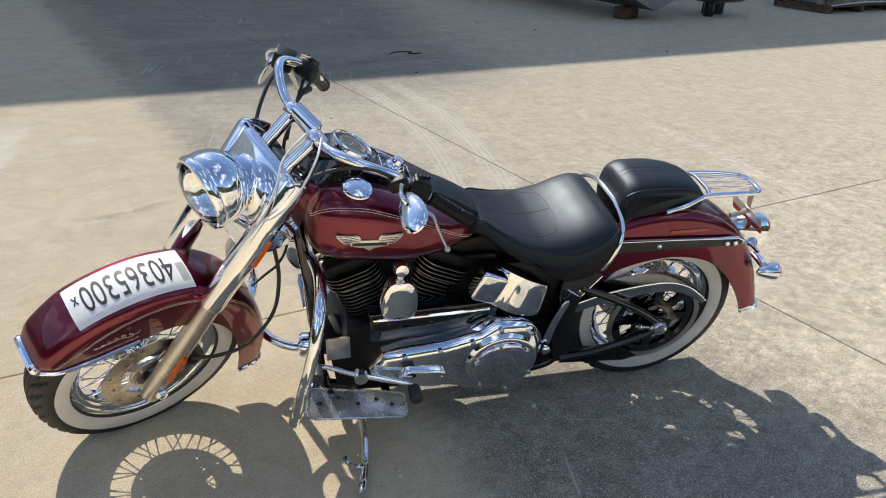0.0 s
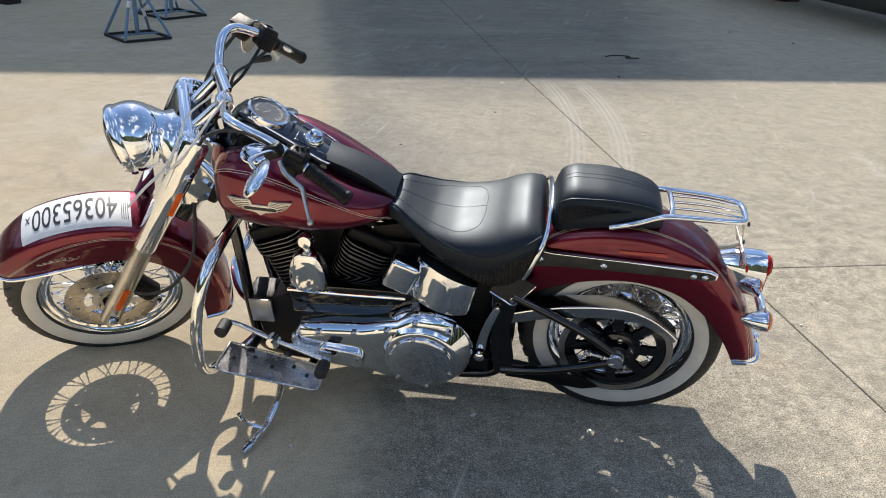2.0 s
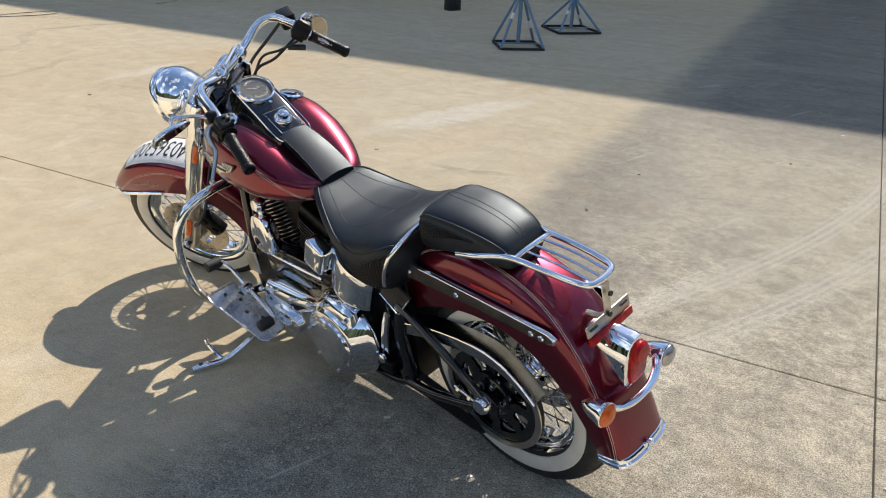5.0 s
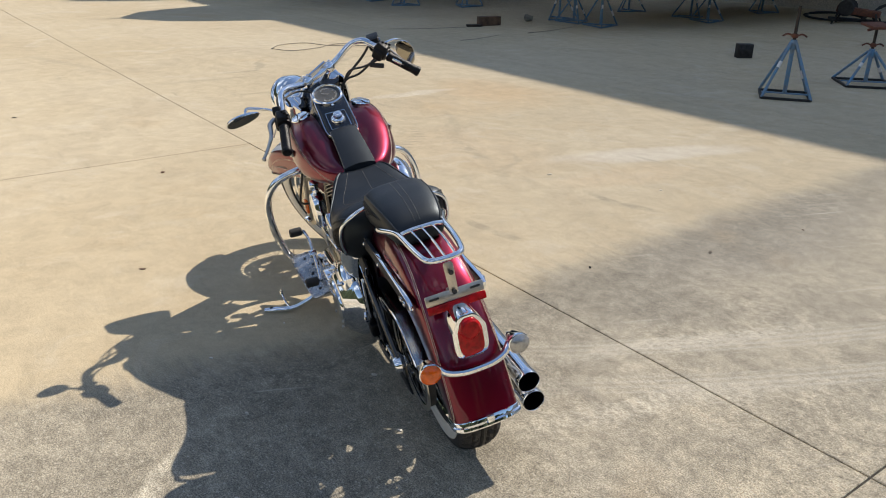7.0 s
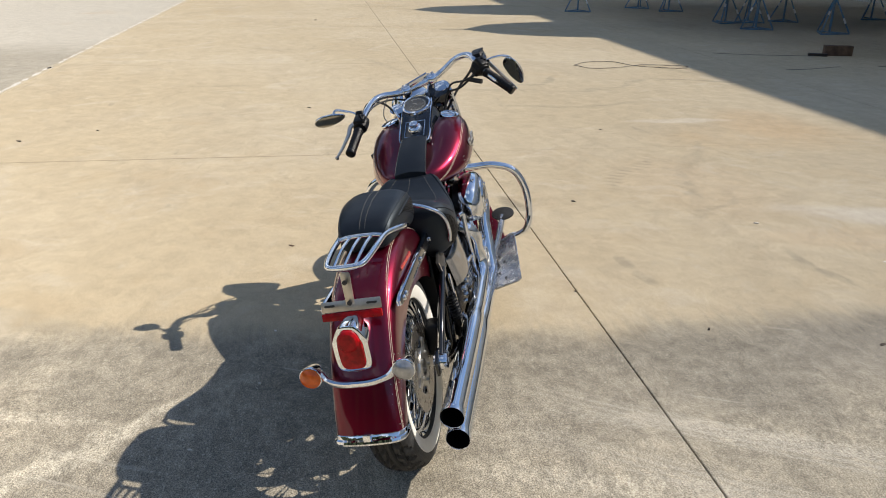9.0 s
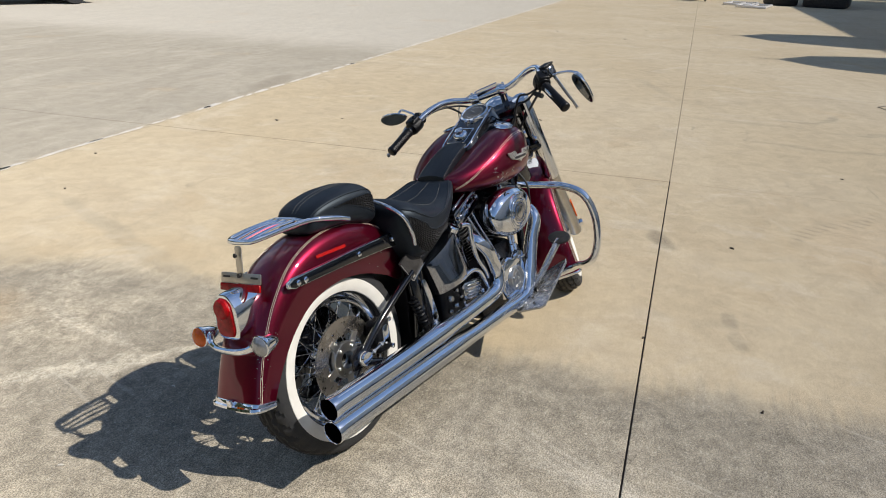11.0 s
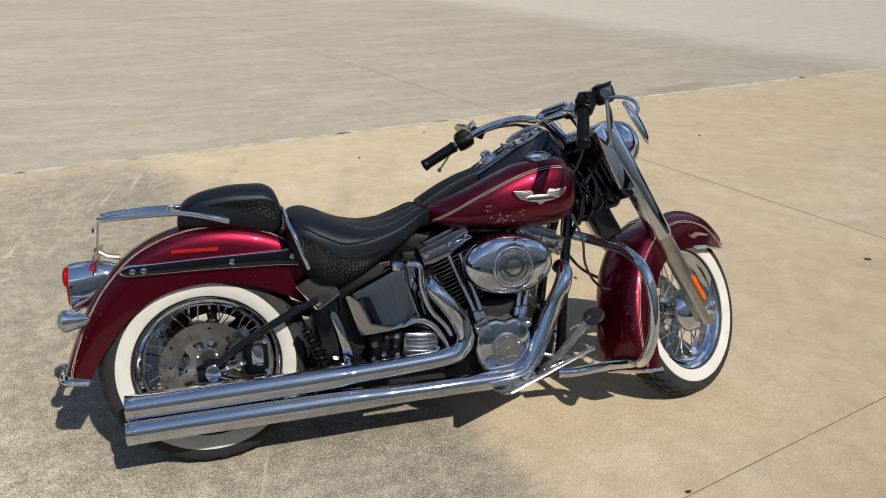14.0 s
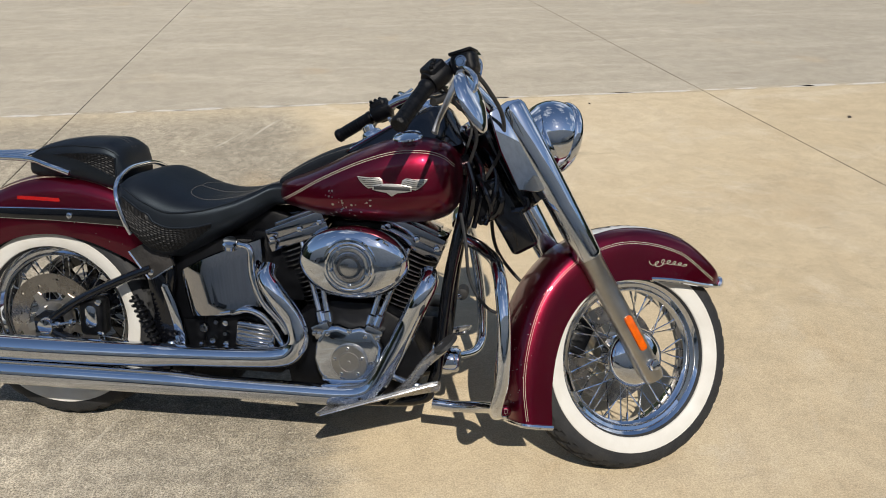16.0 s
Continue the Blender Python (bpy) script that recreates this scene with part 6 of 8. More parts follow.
# black hoses, wiring block and steering neck ahead of the fuel tank
part("steering_neck", tube([(0.400, 0, 0.690), (0.445, 0, 0.770), (0.470, 0, 0.840)], [0.036, 0.034, 0.034], seg=16), BLACK_GLOSS, bike, "gloss black steering neck")
part("wiring_block", box((0.085, 0.10, 0.085), Matrix.Translation((0.425, -0.005, 0.715)) @ pose(0, 0, 0, 0, -28, 0), None, 0.014, 3), BLACK_SATIN, bike, "black wiring block behind the forks")
for pts_ in ([(0.372, -0.070, 0.835), (0.392, -0.085, 0.770), (0.388, -0.080, 0.700), (0.362, -0.070, 0.620)], [(0.385, -0.030, 0.860), (0.412, -0.060, 0.810), (0.410, -0.070, 0.740), (0.395, -0.065, 0.660)], [(0.430, -0.045, 0.860), (0.452, -0.070, 0.800), (0.448, -0.080, 0.750), (0.430, -0.070, 0.690)], [(0.40, -0.060, 0.800), (0.425, -0.085, 0.760), (0.440, -0.080, 0.715), (0.425, -0.055, 0.670)], [(0.455, -0.065, 0.790), (0.470, -0.085, 0.745), (0.455, -0.075, 0.700), (0.415, -0.055, 0.685)], [(0.500, -0.060, 0.770), (0.535, -0.070, 0.745), (0.530, -0.072, 0.722), (0.495, -0.060, 0.712)]):
    part("hose", tube(pts_, 0.0075, seg=8), BLACK_GLOSS, bike, "thin black hose")
# oil tank, gearbox and rear engine parts
def oil_shell(side, tl_, tr_, br_, bl_):
    """One half of the wrapped tank: its outer face bows outwards and leans in towards the top."""
    rows = []
    for i in range(19):
        f = i / 18
        top, low = Vector(tl_).lerp(Vector(tr_), f), Vector(bl_).lerp(Vector(br_), f)
        top.y += 0.010 * 4 * f * (1 - f)
        bow = 0.140 + 0.036 * 4 * f * (1 - f) - (0.004 if i in (0, 18) else 0.0)
        loop = [(top, 0.0), (top, bow - 0.006)]
        face = [(top.lerp(low, 0.012 + 0.976 * k / 9), bow - (0.0025 if k in (0, 9) else 0.0)) for k in range(10)]
        loop += face + [(low, bow - 0.006), (low, 0.0)]
        rows.append([Vector((p.x, side * (y - 0.13 * (p.y - 0.46)), p.y)) for p, y in loop])
    return loft(rows)


# one chrome tank: the right half's dark reflections are put into its colour
oil = part("oil_tank", oil_shell(-1, (-0.415, 0.505), (-0.186, 0.606), (-0.162, 0.425), (-0.378, 0.380)), DARK_CHROME, bike, "wrapped chrome oil tank under the seat", angle=30)
part("left_half", oil_shell(1, (-0.395, 0.522), (-0.222, 0.604), (-0.195, 0.480), (-0.372, 0.425)), CHROME, oil, angle=30)
part("oil_cap", lathe([(0.022, 0), (0.022, 0.014), (0.017, 0.020), (0.002, 0.021)], axis((-0.258, -0.150, 0.590), (0.2, -0.5, 0.85)), seg=24), CHROME, oil)
gb_ = box((0.235, 0.27, 0.175), Matrix.Translation((-0.235, 0.0, 0.305)), None, 0.02, 3)
part("gearbox", gb_, BLACK_SATIN, bike, "black gearbox case")
gc = box((0.115, 0.035, 0.075), Matrix.Translation((-0.190, -0.148, 0.340)) @ pose(0, 0, 0, 0, 6, 0), None, 0.010, 3)
for k in range(5):
    box((0.098, 0.010, 0.005), Matrix.Translation((-0.190, -0.167, 0.314 + 0.013 * k)) @ pose(0, 0, 0, 0, 6, 0), gc, 0.0015, 1)
part("gearbox_cover", gc, CHROME_WORN, bike, "ribbed chrome gearbox side cover")
for x, z in ((-0.27, 0.375), (-0.14, 0.385), (-0.27, 0.315), (-0.14, 0.32)):
    part("bolt", lathe([(0.008, 0), (0.008, 0.007), (0.003, 0.009)], axis((x, -0.168, z), (0, -1, 0)), seg=8), CHROME, bike)
for path, r in (([(-0.225, -0.168, 0.600), (-0.190, -0.180, 0.590), (-0.185, -0.182, 0.520), (-0.160, -0.180, 0.450), (-0.115, -0.176, 0.395), (-0.095, -0.172, 0.360)], 0.009),
                ([(-0.25, -0.165, 0.405), (-0.20, -0.178, 0.420), (-0.155, -0.178, 0.400), (-0.12, -0.175, 0.350), (-0.105, -0.172, 0.320)], 0.009),
                ([(-0.335, -0.160, 0.395), (-0.290, -0.172, 0.402), (-0.250, -0.176, 0.410)], 0.008)):
    part("oil_line", tube(path, r, seg=10), CHROME, bike, "bright braided oil line")
for x, z, r in ((-0.338, 0.352, 0.014), (-0.300, 0.372, 0.009), (-0.312, 0.318, 0.011), (-0.275, 0.340, 0.008), (-0.345, 0.305, 0.009)):
    part("fitting", lathe([(r, 0), (r, 0.012), (r * 0.7, 0.017)], axis((x, -0.152, z), (0, -1, 0.1)), seg=8), CHROME_WORN, bike, "small bright fitting")

# primary drive on the left
pr = slab([(0.172, 0.290), (0.160, 0.245), (0.120, 0.222), (0.02, 0.205), (-0.09, 0.190), (-0.16, 0.165), (-0.245, 0.152), (-0.315, 0.178), (-0.350, 0.240), (-0.355, 0.330), (-0.340, 0.420), (-0.300, 0.440), (-0.215, 0.442), (-0.165, 0.405), (-0.06, 0.378), (0.06, 0.366), (0.135, 0.352)], 0.085, Matrix.Translation((0, 0.118, 0)) @ LY, None, 0.036, 6)
prim = part("primary_cover", pr, CHROME, bike, "large chrome primary drive cover")
part("clutch_dome", lathe([(0.152, -0.062), (0.150, -0.048), (0.146, -0.040), (0.112, 0.004), (0.108, 0.008), (0.103, 0.010), (0.06, 0.011)], axis((-0.245, 0.207, 0.290), (0, 1, 0)), seg=64), CHROME, prim, "domed chrome clutch housing")
part("derby_cover", lathe([(0.098, -0.01), (0.098, 0.012), (0.094, 0.019), (0.086, 0.022), (0.050, 0.0245), (0.001, 0.026)], axis((-0.245, 0.207, 0.285), (0, 1, 0)), seg=56), CHROME, prim, "round chrome clutch cover")
for j in range(6):
    a = 2 * math.pi * j / 6 + 0.3
    part("bolt", lathe([(0.006, 0), (0.006, 0.004), (0.001, 0.006)], axis(Vector((-0.245 + 0.095 * math.cos(a), 0.228, 0.285 + 0.095 * math.sin(a))), (0, 1, 0)), seg=10), ALLOY, prim)
part("inspection_cover", slab(rounded(0.150, 0.066, 0.032, 6), 0.016, Matrix.Translation((0.005, 0.203, 0.262)) @ pose(0, 0, 0, 0, -6, 0) @ LY, None, 0.007, 3), CHROME, prim, "oval chrome inspection cover")
for x, z in ((-0.05, 0.265), (0.06, 0.262), (0.005, 0.285)):
    part("bolt", lathe([(0.0045, 0), (0.0045, 0.003), (0.001, 0.004)], axis((x, 0.219, z), (0, 1, 0)), seg=8), ALLOY, prim)
for x, z in ((-0.325, 0.405), (-0.225, 0.425), (-0.14, 0.385), (-0.04, 0.362), (0.07, 0.350), (0.145, 0.325), (-0.335, 0.25)):
    part("bolt", lathe([(0.0085, 0), (0.0085, 0.012), (0.006, 0.016), (0.001, 0.017)], axis((x, 0.198, z), (0, 1, 0)), seg=10), CHROME, prim)
part("rear_plate", box((0.40, 0.07, 0.11), Matrix.Translation((-0.03, 0.105, 0.425)) @ pose(0, 0, 0, 0, 3, 0), None, 0.008, 2), BLACK_GLOSS, bike, "gloss black panel above the primary cover")
part("shift_rod", tube([(0.165, 0.165, 0.470), (0.0, 0.170, 0.478), (-0.19, 0.165, 0.482)], 0.005, seg=8), CHROME, bike, "thin chrome linkage rod")
# horn cover between the cylinders
hn = []
hc = Vector((0.094, 0.140, 0.548))
for f, w, h in ((0, 0.050, 0.068), (0.25, 0.056, 0.074), (0.6, 0.057, 0.074), (0.85, 0.053, 0.069), (0.96, 0.044, 0.058), (1.0, 0.034, 0.046)):
    ring = []
    for j in range(40):
        a = 2 * math.pi * j / 40
        ca, sa = math.cos(a), math.sin(a)
        e = 3.2
        k = (abs(ca) ** e + abs(sa) ** e) ** (-1 / e)
        top = 1.0 - 0.25 * max(0, sa * k)
        ring.append(hc + Vector((ca * k * w * top, 0.050 * f, sa * k * h)))
    hn.append(ring)
horn = part("horn_cover", loft(hn), CHROME, bike, "chrome horn cover between the cylinders")
part("horn_mount", lathe([(0.020, 0), (0.024, 0.006), (0.024, 0.024), (0.018, 0.034), (0.002, 0.036)], axis((0.094, 0.145, 0.652), (0, 1, 0.15)), seg=28), CHROME, horn)
part("horn_stem", tube([(0.094, 0.155, 0.65), (0.094, 0.160, 0.605)], 0.012, seg=12, smooth=1), CHROME, horn)
part("coil_cover", box((0.088, 0.055, 0.105), Matrix.Translation((-0.178, 0.150, 0.562)) @ pose(0, 0, 0, 0, -22, 0), None, 0.014, 4), CHROME, bike, "square chrome coil cover")
part("regulator", box((0.085, 0.10, 0.085), Matrix.Translation((0.285, 0.055, 0.335)), None, 0.01, 2), BLACK_SATIN, bike, "finned black regulator")
part("splash_plate", box((0.072, 0.008, 0.085), Matrix.Translation((0.262, 0.150, 0.360)) @ pose(0, 0, 0, 0, 4, 0), None, 0.003, 2), ALLOY, bike, "plain metal plate by the frame tube")
part("oil_filter", lathe([(0.038, 0), (0.040, 0.006), (0.040, 0.060), (0.034, 0.070), (0.002, 0.072)], axis((0.295, 0.0, 0.245), (1, 0, 0.05)), seg=36), CHROME, bike, "chrome oil filter at the engine's front")

# frame and swing arm
for s in (1, -1):
    part("down_tube", tube([(0.375, 0.020 * s, 0.800), (0.365, 0.045 * s, 0.700), (0.335, 0.080 * s, 0.520), (0.318, 0.098 * s, 0.330), (0.300, 0.105 * s, 0.215), (0.250, 0.108 * s, 0.165), (0.0, 0.108 * s, 0.150), (-0.30, 0.108 * s, 0.150), (-0.45, 0.108 * s, 0.170), (-0.49, 0.108 * s, 0.240), (-0.48, 0.112 * s, 0.340), (-0.45, 0.115 * s, 0.480), (-0.47, 0.100 * s, 0.600)], 0.0165, seg=14), BLACK_GLOSS, bike, "gloss black frame tube")
    part("swing_arm_upper", tube([(-0.500, 0.128 * s, 0.505), (-0.60, 0.134 * s, 0.462), (-0.72, 0.138 * s, 0.400), (-0.812, 0.138 * s, 0.335)], 0.013, seg=12), BLACK_GLOSS, bike, "black upper swing arm tube")
    part("swing_arm_lower", tube([(-0.485, 0.128 * s, 0.205), (-0.60, 0.134 * s, 0.225), (-0.72, 0.138 * s, 0.265), (-0.825, 0.138 * s, 0.305)], 0.014, seg=12), BLACK_GLOSS, bike, "black lower swing arm tube")
    part("axle_plate", slab([(-0.865, 0.290), (-0.80, 0.285), (-0.775, 0.31), (-0.785, 0.355), (-0.83, 0.360), (-0.868, 0.335)], 0.010, Matrix.Translation((0, 0.128 * s, 0)) @ (LY if s > 0 else RY), None, 0.003), BLACK_GLOSS, bike, "black axle plate")
    part("swing_arm_upright", slab([(-0.515, 0.185), (-0.465, 0.190), (-0.440, 0.30), (-0.450, 0.46), (-0.49, 0.525), (-0.52, 0.50), (-0.500, 0.38), (-0.52, 0.25)], 0.018, Matrix.Translation((0, 0.112 * s, 0)) @ (LY if s > 0 else RY), None, 0.006), BLACK_GLOSS, bike, "black swing arm upright")
    part("frame_cover", slab([(-0.432, 0.290), (-0.402, 0.286), (-0.402, 0.310), (-0.412, 0.360), (-0.428, 0.415), (-0.448, 0.462), (-0.462, 0.468), (-0.468, 0.455), (-0.452, 0.405), (-0.438, 0.350)], 0.008, Matrix.Translation((0, 0.136 * s, 0)) @ (LY if s > 0 else RY), None, 0.003), CHROME, bike, "small chrome frame cover")
part("frame_backbone", tube([(0.385, 0, 0.83), (0.2, 0, 0.74), (-0.1, 0, 0.66), (-0.45, 0, 0.62)], 0.03, seg=14), BLACK_GLOSS, bike, "black frame backbone")
part("steering_head", lathe([(0.034, -0.10), (0.036, -0.09), (0.036, 0.09), (0.034, 0.10)], axis(PIVOT + SA * 0.615, SA), seg=24), BLACK_GLOSS, bike, "black steering head")
part("inner_fender", slab([(-0.46, 0.20), (-0.50, 0.18), (-0.515, 0.32), (-0.50, 0.50), (-0.44, 0.56), (-0.42, 0.40)], 0.19, Matrix.Translation((0, -0.095, 0)) @ LY, None, 0.004), BLACK_SATIN, bike, "black plastic panel ahead of the rear wheel")
sp_ = bmesh.new()
helix = [(-0.493 + 0.015 * math.cos(a) - 0.050 * a / 50, -0.150 + 0.015 * math.sin(a), 0.305 + 0.115 * a / 50) for a in np.linspace(0, 50, 120)]
tube(helix, 0.0042, sp_, seg=6, smooth=1)
tube([(-0.486, -0.150, 0.280), (-0.545, -0.150, 0.430)], 0.009, sp_, seg=10, smooth=1)
part("brake_spring", sp_, BLACK_SATIN, bike, "black coil spring by the swing arm")
part("master_cylinder", lathe([(0.016, 0), (0.018, 0.01), (0.018, 0.05), (0.012, 0.06)], axis((-0.43, -0.150, 0.245), (-0.2, 0, 1)), seg=16), CHROME_WORN, bike, "bright brake cylinder")

# belt drive
py = 0.088
pulley = bmesh.new()
nseg = 112
prof_r = (0.060, 0.076, 0.098, 0.122, 0.136, 0.150)
for y in (py, py + 0.012):
    vv = [[pulley.verts.new(REAR + Vector((r * math.cos(2 * math.pi * j / nseg), y, r * math.sin(2 * math.pi * j / nseg)))) for j in range(nseg)] for r in prof_r]
    for a in range(len(prof_r) - 1):
        for j in range(nseg):
            ph = j % 14
            if a in (1, 2) and 2 <= ph <= 10 and not (a == 1 and ph in (2, 10)):
                continue
            pulley.faces.new((vv[a][j], vv[a][(j + 1) % nseg], vv[a + 1][(j + 1) % nseg], vv[a + 1][j]))
PM = Matrix.Translation(REAR) @ UP_Y
lathe([(0.150, py - 0.012), (0.153, py - 0.012), (0.153, py + 0.014), (0.150, py + 0.014)], PM, pulley, seg=112, closed=True)
lathe([(0.060, py - 0.01), (0.060, py + 0.014), (0.040, py + 0.022), (0.001, py + 0.022)], PM, pulley, seg=40)
part("belt_pulley", pulley, BLACK_GLOSS, rear_wheel, "black rear belt pulley with round openings")
part("pulley_flange", lathe([(0.1505, py + 0.0125), (0.1505, py + 0.0165), (0.169, py + 0.0165), (0.170, py + 0.0125)], PM, None, seg=112, closed=True), ALLOY, rear_wheel, "grey outer flange of the belt pulley")
for j in range(5):
    a = 2 * math.pi * j / 5 + 0.5
    part("pulley_bolt", lathe([(0.009, 0), (0.009, 0.008), (0.004, 0.010)], axis(REAR + Vector((0.045 * math.cos(a), py + 0.018, 0.045 * math.sin(a))), (0, 1, 0)), seg=8), CHROME_WORN, rear_wheel)
bl = bmesh.new()
path = [(-0.82 + 0.157 * math.cos(a), py, 0.318 + 0.157 * math.sin(a)) for a in np.linspace(radians(80), radians(283), 40)] + [(-0.30, py, 0.235), (-0.245, py, 0.285), (-0.30, py, 0.345)]
rows = []
for i, p in enumerate(path):
    q0, q1 = Vector(path[i - 1]), Vector(path[(i + 1) % len(path)])
    nn = (q1 - q0).normalized().cross(Vector((0, 1, 0)))
    P = Vector(p)
    rows.append([P + nn * k + Vector((0, y, 0)) for k, y in ((0.0025, -0.012), (0.0025, 0.012), (-0.0025, 0.012), (-0.0025, -0.012))])
loft(rows, bl, loop=True)
part("drive_belt", bl, RUBBER, bike, "black toothed drive belt")
gd = bmesh.new()
top = [(-0.467, 0.421), (-0.581, 0.460), (-0.66, 0.478), (-0.75, 0.490), (-0.829, 0.490), (-0.897, 0.468), (-0.950, 0.432), (-0.985, 0.400)]
low = [(-0.470, 0.382), (-0.581, 0.418), (-0.66, 0.436), (-0.75, 0.450), (-0.829, 0.452), (-0.890, 0.438), (-0.940, 0.408), (-0.978, 0.384)]
tp, lp = catmull([(x, 0, z) for x, z in top], 5), catmull([(x, 0, z) for x, z in low], 5)
slab([(p.x, p.z) for p in tp] + [(p.x, p.z) for p in lp[::-1]], 0.004, Matrix.Translation((0, 0.116, 0)) @ LY, gd)
rows = [[p + Vector((0, y, h)) for y, h in ((0.072, 0.004), (0.072, 0.007), (0.121, 0.003), (0.121, 0.0))] for p in tp]
loft(rows, gd)
guard = part("belt_guard", gd, CHROME_WORN, bike, "curved chrome belt guard")
part("guard_bead", tube([p + Vector((0, 0.121, -0.001)) for p in tp], 0.004, seg=8, smooth=1), CHROME, guard)
part("lower_belt_guard", slab([(-0.50, 0.168), (-0.62, 0.160), (-0.74, 0.150), (-0.79, 0.165), (-0.74, 0.200), (-0.62, 0.205), (-0.50, 0.200)], 0.006, Matrix.Translation((0, 0.112, 0)) @ LY, None, 0.002), BLACK_SATIN, bike, "black lower belt guard")
for s in (1, -1):
    adj = tube([(-0.800, 0.150 * s, 0.322), (-0.725, 0.150 * s, 0.338)], 0.0055, seg=10, smooth=1)
    for f in (0.25, 0.8):
        lathe([(0.010, -0.005), (0.011, -0.003), (0.011, 0.003), (0.010, 0.005)], axis(Vector((-0.800, 0.150 * s, 0.322)).lerp(Vector((-0.725, 0.150 * s, 0.338)), f), (0.98, 0, 0.2)), adj, seg=6)
    part("axle_adjuster", adj, CHROME_WORN, bike, "bright axle adjuster bolt with lock nuts")
# rear caliper
rc = box((0.075, 0.055, 0.115), Matrix.Translation((-0.695, -0.105, 0.345)), None, 0.016, 3)
rcal = part("rear_brake_caliper", rc, BLACK_SATIN, bike, "black rear brake caliper")
part("caliper_insert", slab(rounded(0.034, 0.066, 0.015), 0.006, Matrix.Translation((-0.690, -0.131, 0.350)) @ RY, None, 0.002), CHROME, rcal, "bright oval caliper badge")
for z in (0.30, 0.395):
    part("bolt", lathe([(0.009, 0), (0.009, 0.006), (0.003, 0.008)], axis((-0.665, -0.132, z), (0, -1, 0)), seg=8), CHROME, rcal)

# engine guards, boards, pedals and stand
part("engine_guard", tube([(0.338, 0.060, 0.640), (0.328, 0.125, 0.650), (0.325, 0.200, 0.652), (0.335, 0.285, 0.625), (0.352, 0.335, 0.560), (0.370, 0.350, 0.475), (0.388, 0.345, 0.380), (0.402, 0.325, 0.280), (0.405, 0.290, 0.215), (0.390, 0.235, 0.190), (0.345, 0.165, 0.195), (0.310, 0.110, 0.210)], 0.0165, seg=16), CHROME, bike, "thick chrome engine guard loop")
part("engine_guard", tube([(0.365, -0.055, 0.628), (0.415, -0.090, 0.614), (0.455, -0.160, 0.604), (0.475, -0.244, 0.594), (0.491, -0.325, 0.554), (0.503, -0.365, 0.463), (0.504, -0.370, 0.353), (0.491, -0.350, 0.272), (0.494, -0.310, 0.240), (0.507, -0.265, 0.228), (0.508, -0.225, 0.208), (0.475, -0.160, 0.184), (0.430, -0.118, 0.163), (0.365, -0.095, 0.150), (0.300, -0.098, 0.155)], 0.0165, seg=16), CHROME, bike, "thick chrome engine guard loop bent forward")


def board(corners, lab):
    """A footboard plate from its four corners: front inner, front outer, rear outer, rear inner."""
    fi, fo, ro, ri = (Vector(c) for c in corners)
    out = []
    for a, b_, c in ((0.0, 0.0, 1), (0.04, 0.0, 1), (0.96, 0.0, 1), (1.0, 0.12, 1), (1.0, 0.88, 1), (0.96, 1.0, 1), (0.1, 1.0, 1), (0.02, 0.92, 1), (0.0, 0.75, 1)):
        out.append(fi.lerp(ri, a).lerp(fo.lerp(ro, a), b_))
    n = (fo - fi).cross(ri - fi).normalized()
    n = n if n.z > 0 else -n
    b = loft([[p - n * 0.006 for p in out], [p - n * 0.0015 for p in out], [p for p in out]])
    bd = part("footboard", b, BOARD, bike, lab)
    for a, c in ((0.12, 0.5), (0.5, 0.5), (0.85, 0.5), (0.3, 0.3), (0.7, 0.3)):
        part("bolt", lathe([(0.006, 0), (0.006, 0.003), (0.001, 0.004)], axis(fi.lerp(ri, a).lerp(fo.lerp(ro, a), c), n), seg=8), INK, bd)
    rimb = tube([p + n * 0.001 for p in out], 0.004, seg=6, smooth=1, closed=True)
    part("rim", rimb, BOARD, bd)
    return bd


board([(0.355, 0.205, 0.262), (0.375, 0.315, 0.250), (0.062, 0.285, 0.178), (0.062, 0.195, 0.190)], "bare polished left footboard without rubber")
board([(0.330, -0.190, 0.240), (0.345, -0.300, 0.310), (0.030, -0.335, 0.205), (0.030, -0.205, 0.170)], "bare tilted right footboard without rubber")
part("board_mount", tube([(0.30, 0.10, 0.205), (0.30, 0.17, 0.225), (0.29, 0.22, 0.238)], 0.014, seg=10), BLACK_SATIN, bike)
part("board_mount", tube([(0.11, 0.10, 0.165), (0.11, 0.17, 0.178), (0.11, 0.21, 0.186)], 0.014, seg=10), BLACK_SATIN, bike)
part("board_mount", tube([(0.22, -0.10, 0.190), (0.20, -0.18, 0.200), (0.19, -0.23, 0.215)], 0.014, seg=10), BLACK_SATIN, bike)
sh = tube([(0.338, 0.232, 0.375), (0.30, 0.222, 0.355), (0.22, 0.222, 0.318), (0.14, 0.226, 0.292), (0.06, 0.236, 0.268), (0.045, 0.245, 0.262)], [0.008, 0.007, 0.009, 0.009, 0.007, 0.008], seg=10)
lathe([(0.020, -0.010), (0.022, 0), (0.020, 0.020)], axis((0.205, 0.222, 0.312), (0, 1, 0)), sh, seg=16)
shift = part("shift_lever", sh, CHROME, bike, "chrome heel-and-toe shift lever")
for p in ((0.340, 0.236, 0.376), (0.045, 0.246, 0.262)):
    part("peg", lathe([(0.012, 0), (0.019, 0.004), (0.020, 0.03), (0.019, 0.052), (0.012, 0.056)], axis(p, (0, 1, 0.05)), seg=18), RUBBER, shift, "black rubber shift peg")
bp_ = tube([(0.205, -0.180, 0.205), (0.255, -0.215, 0.265), (0.300, -0.245, 0.335), (0.350, -0.262, 0.390)], [0.010, 0.011, 0.012, 0.012], seg=10, flat=1.2)
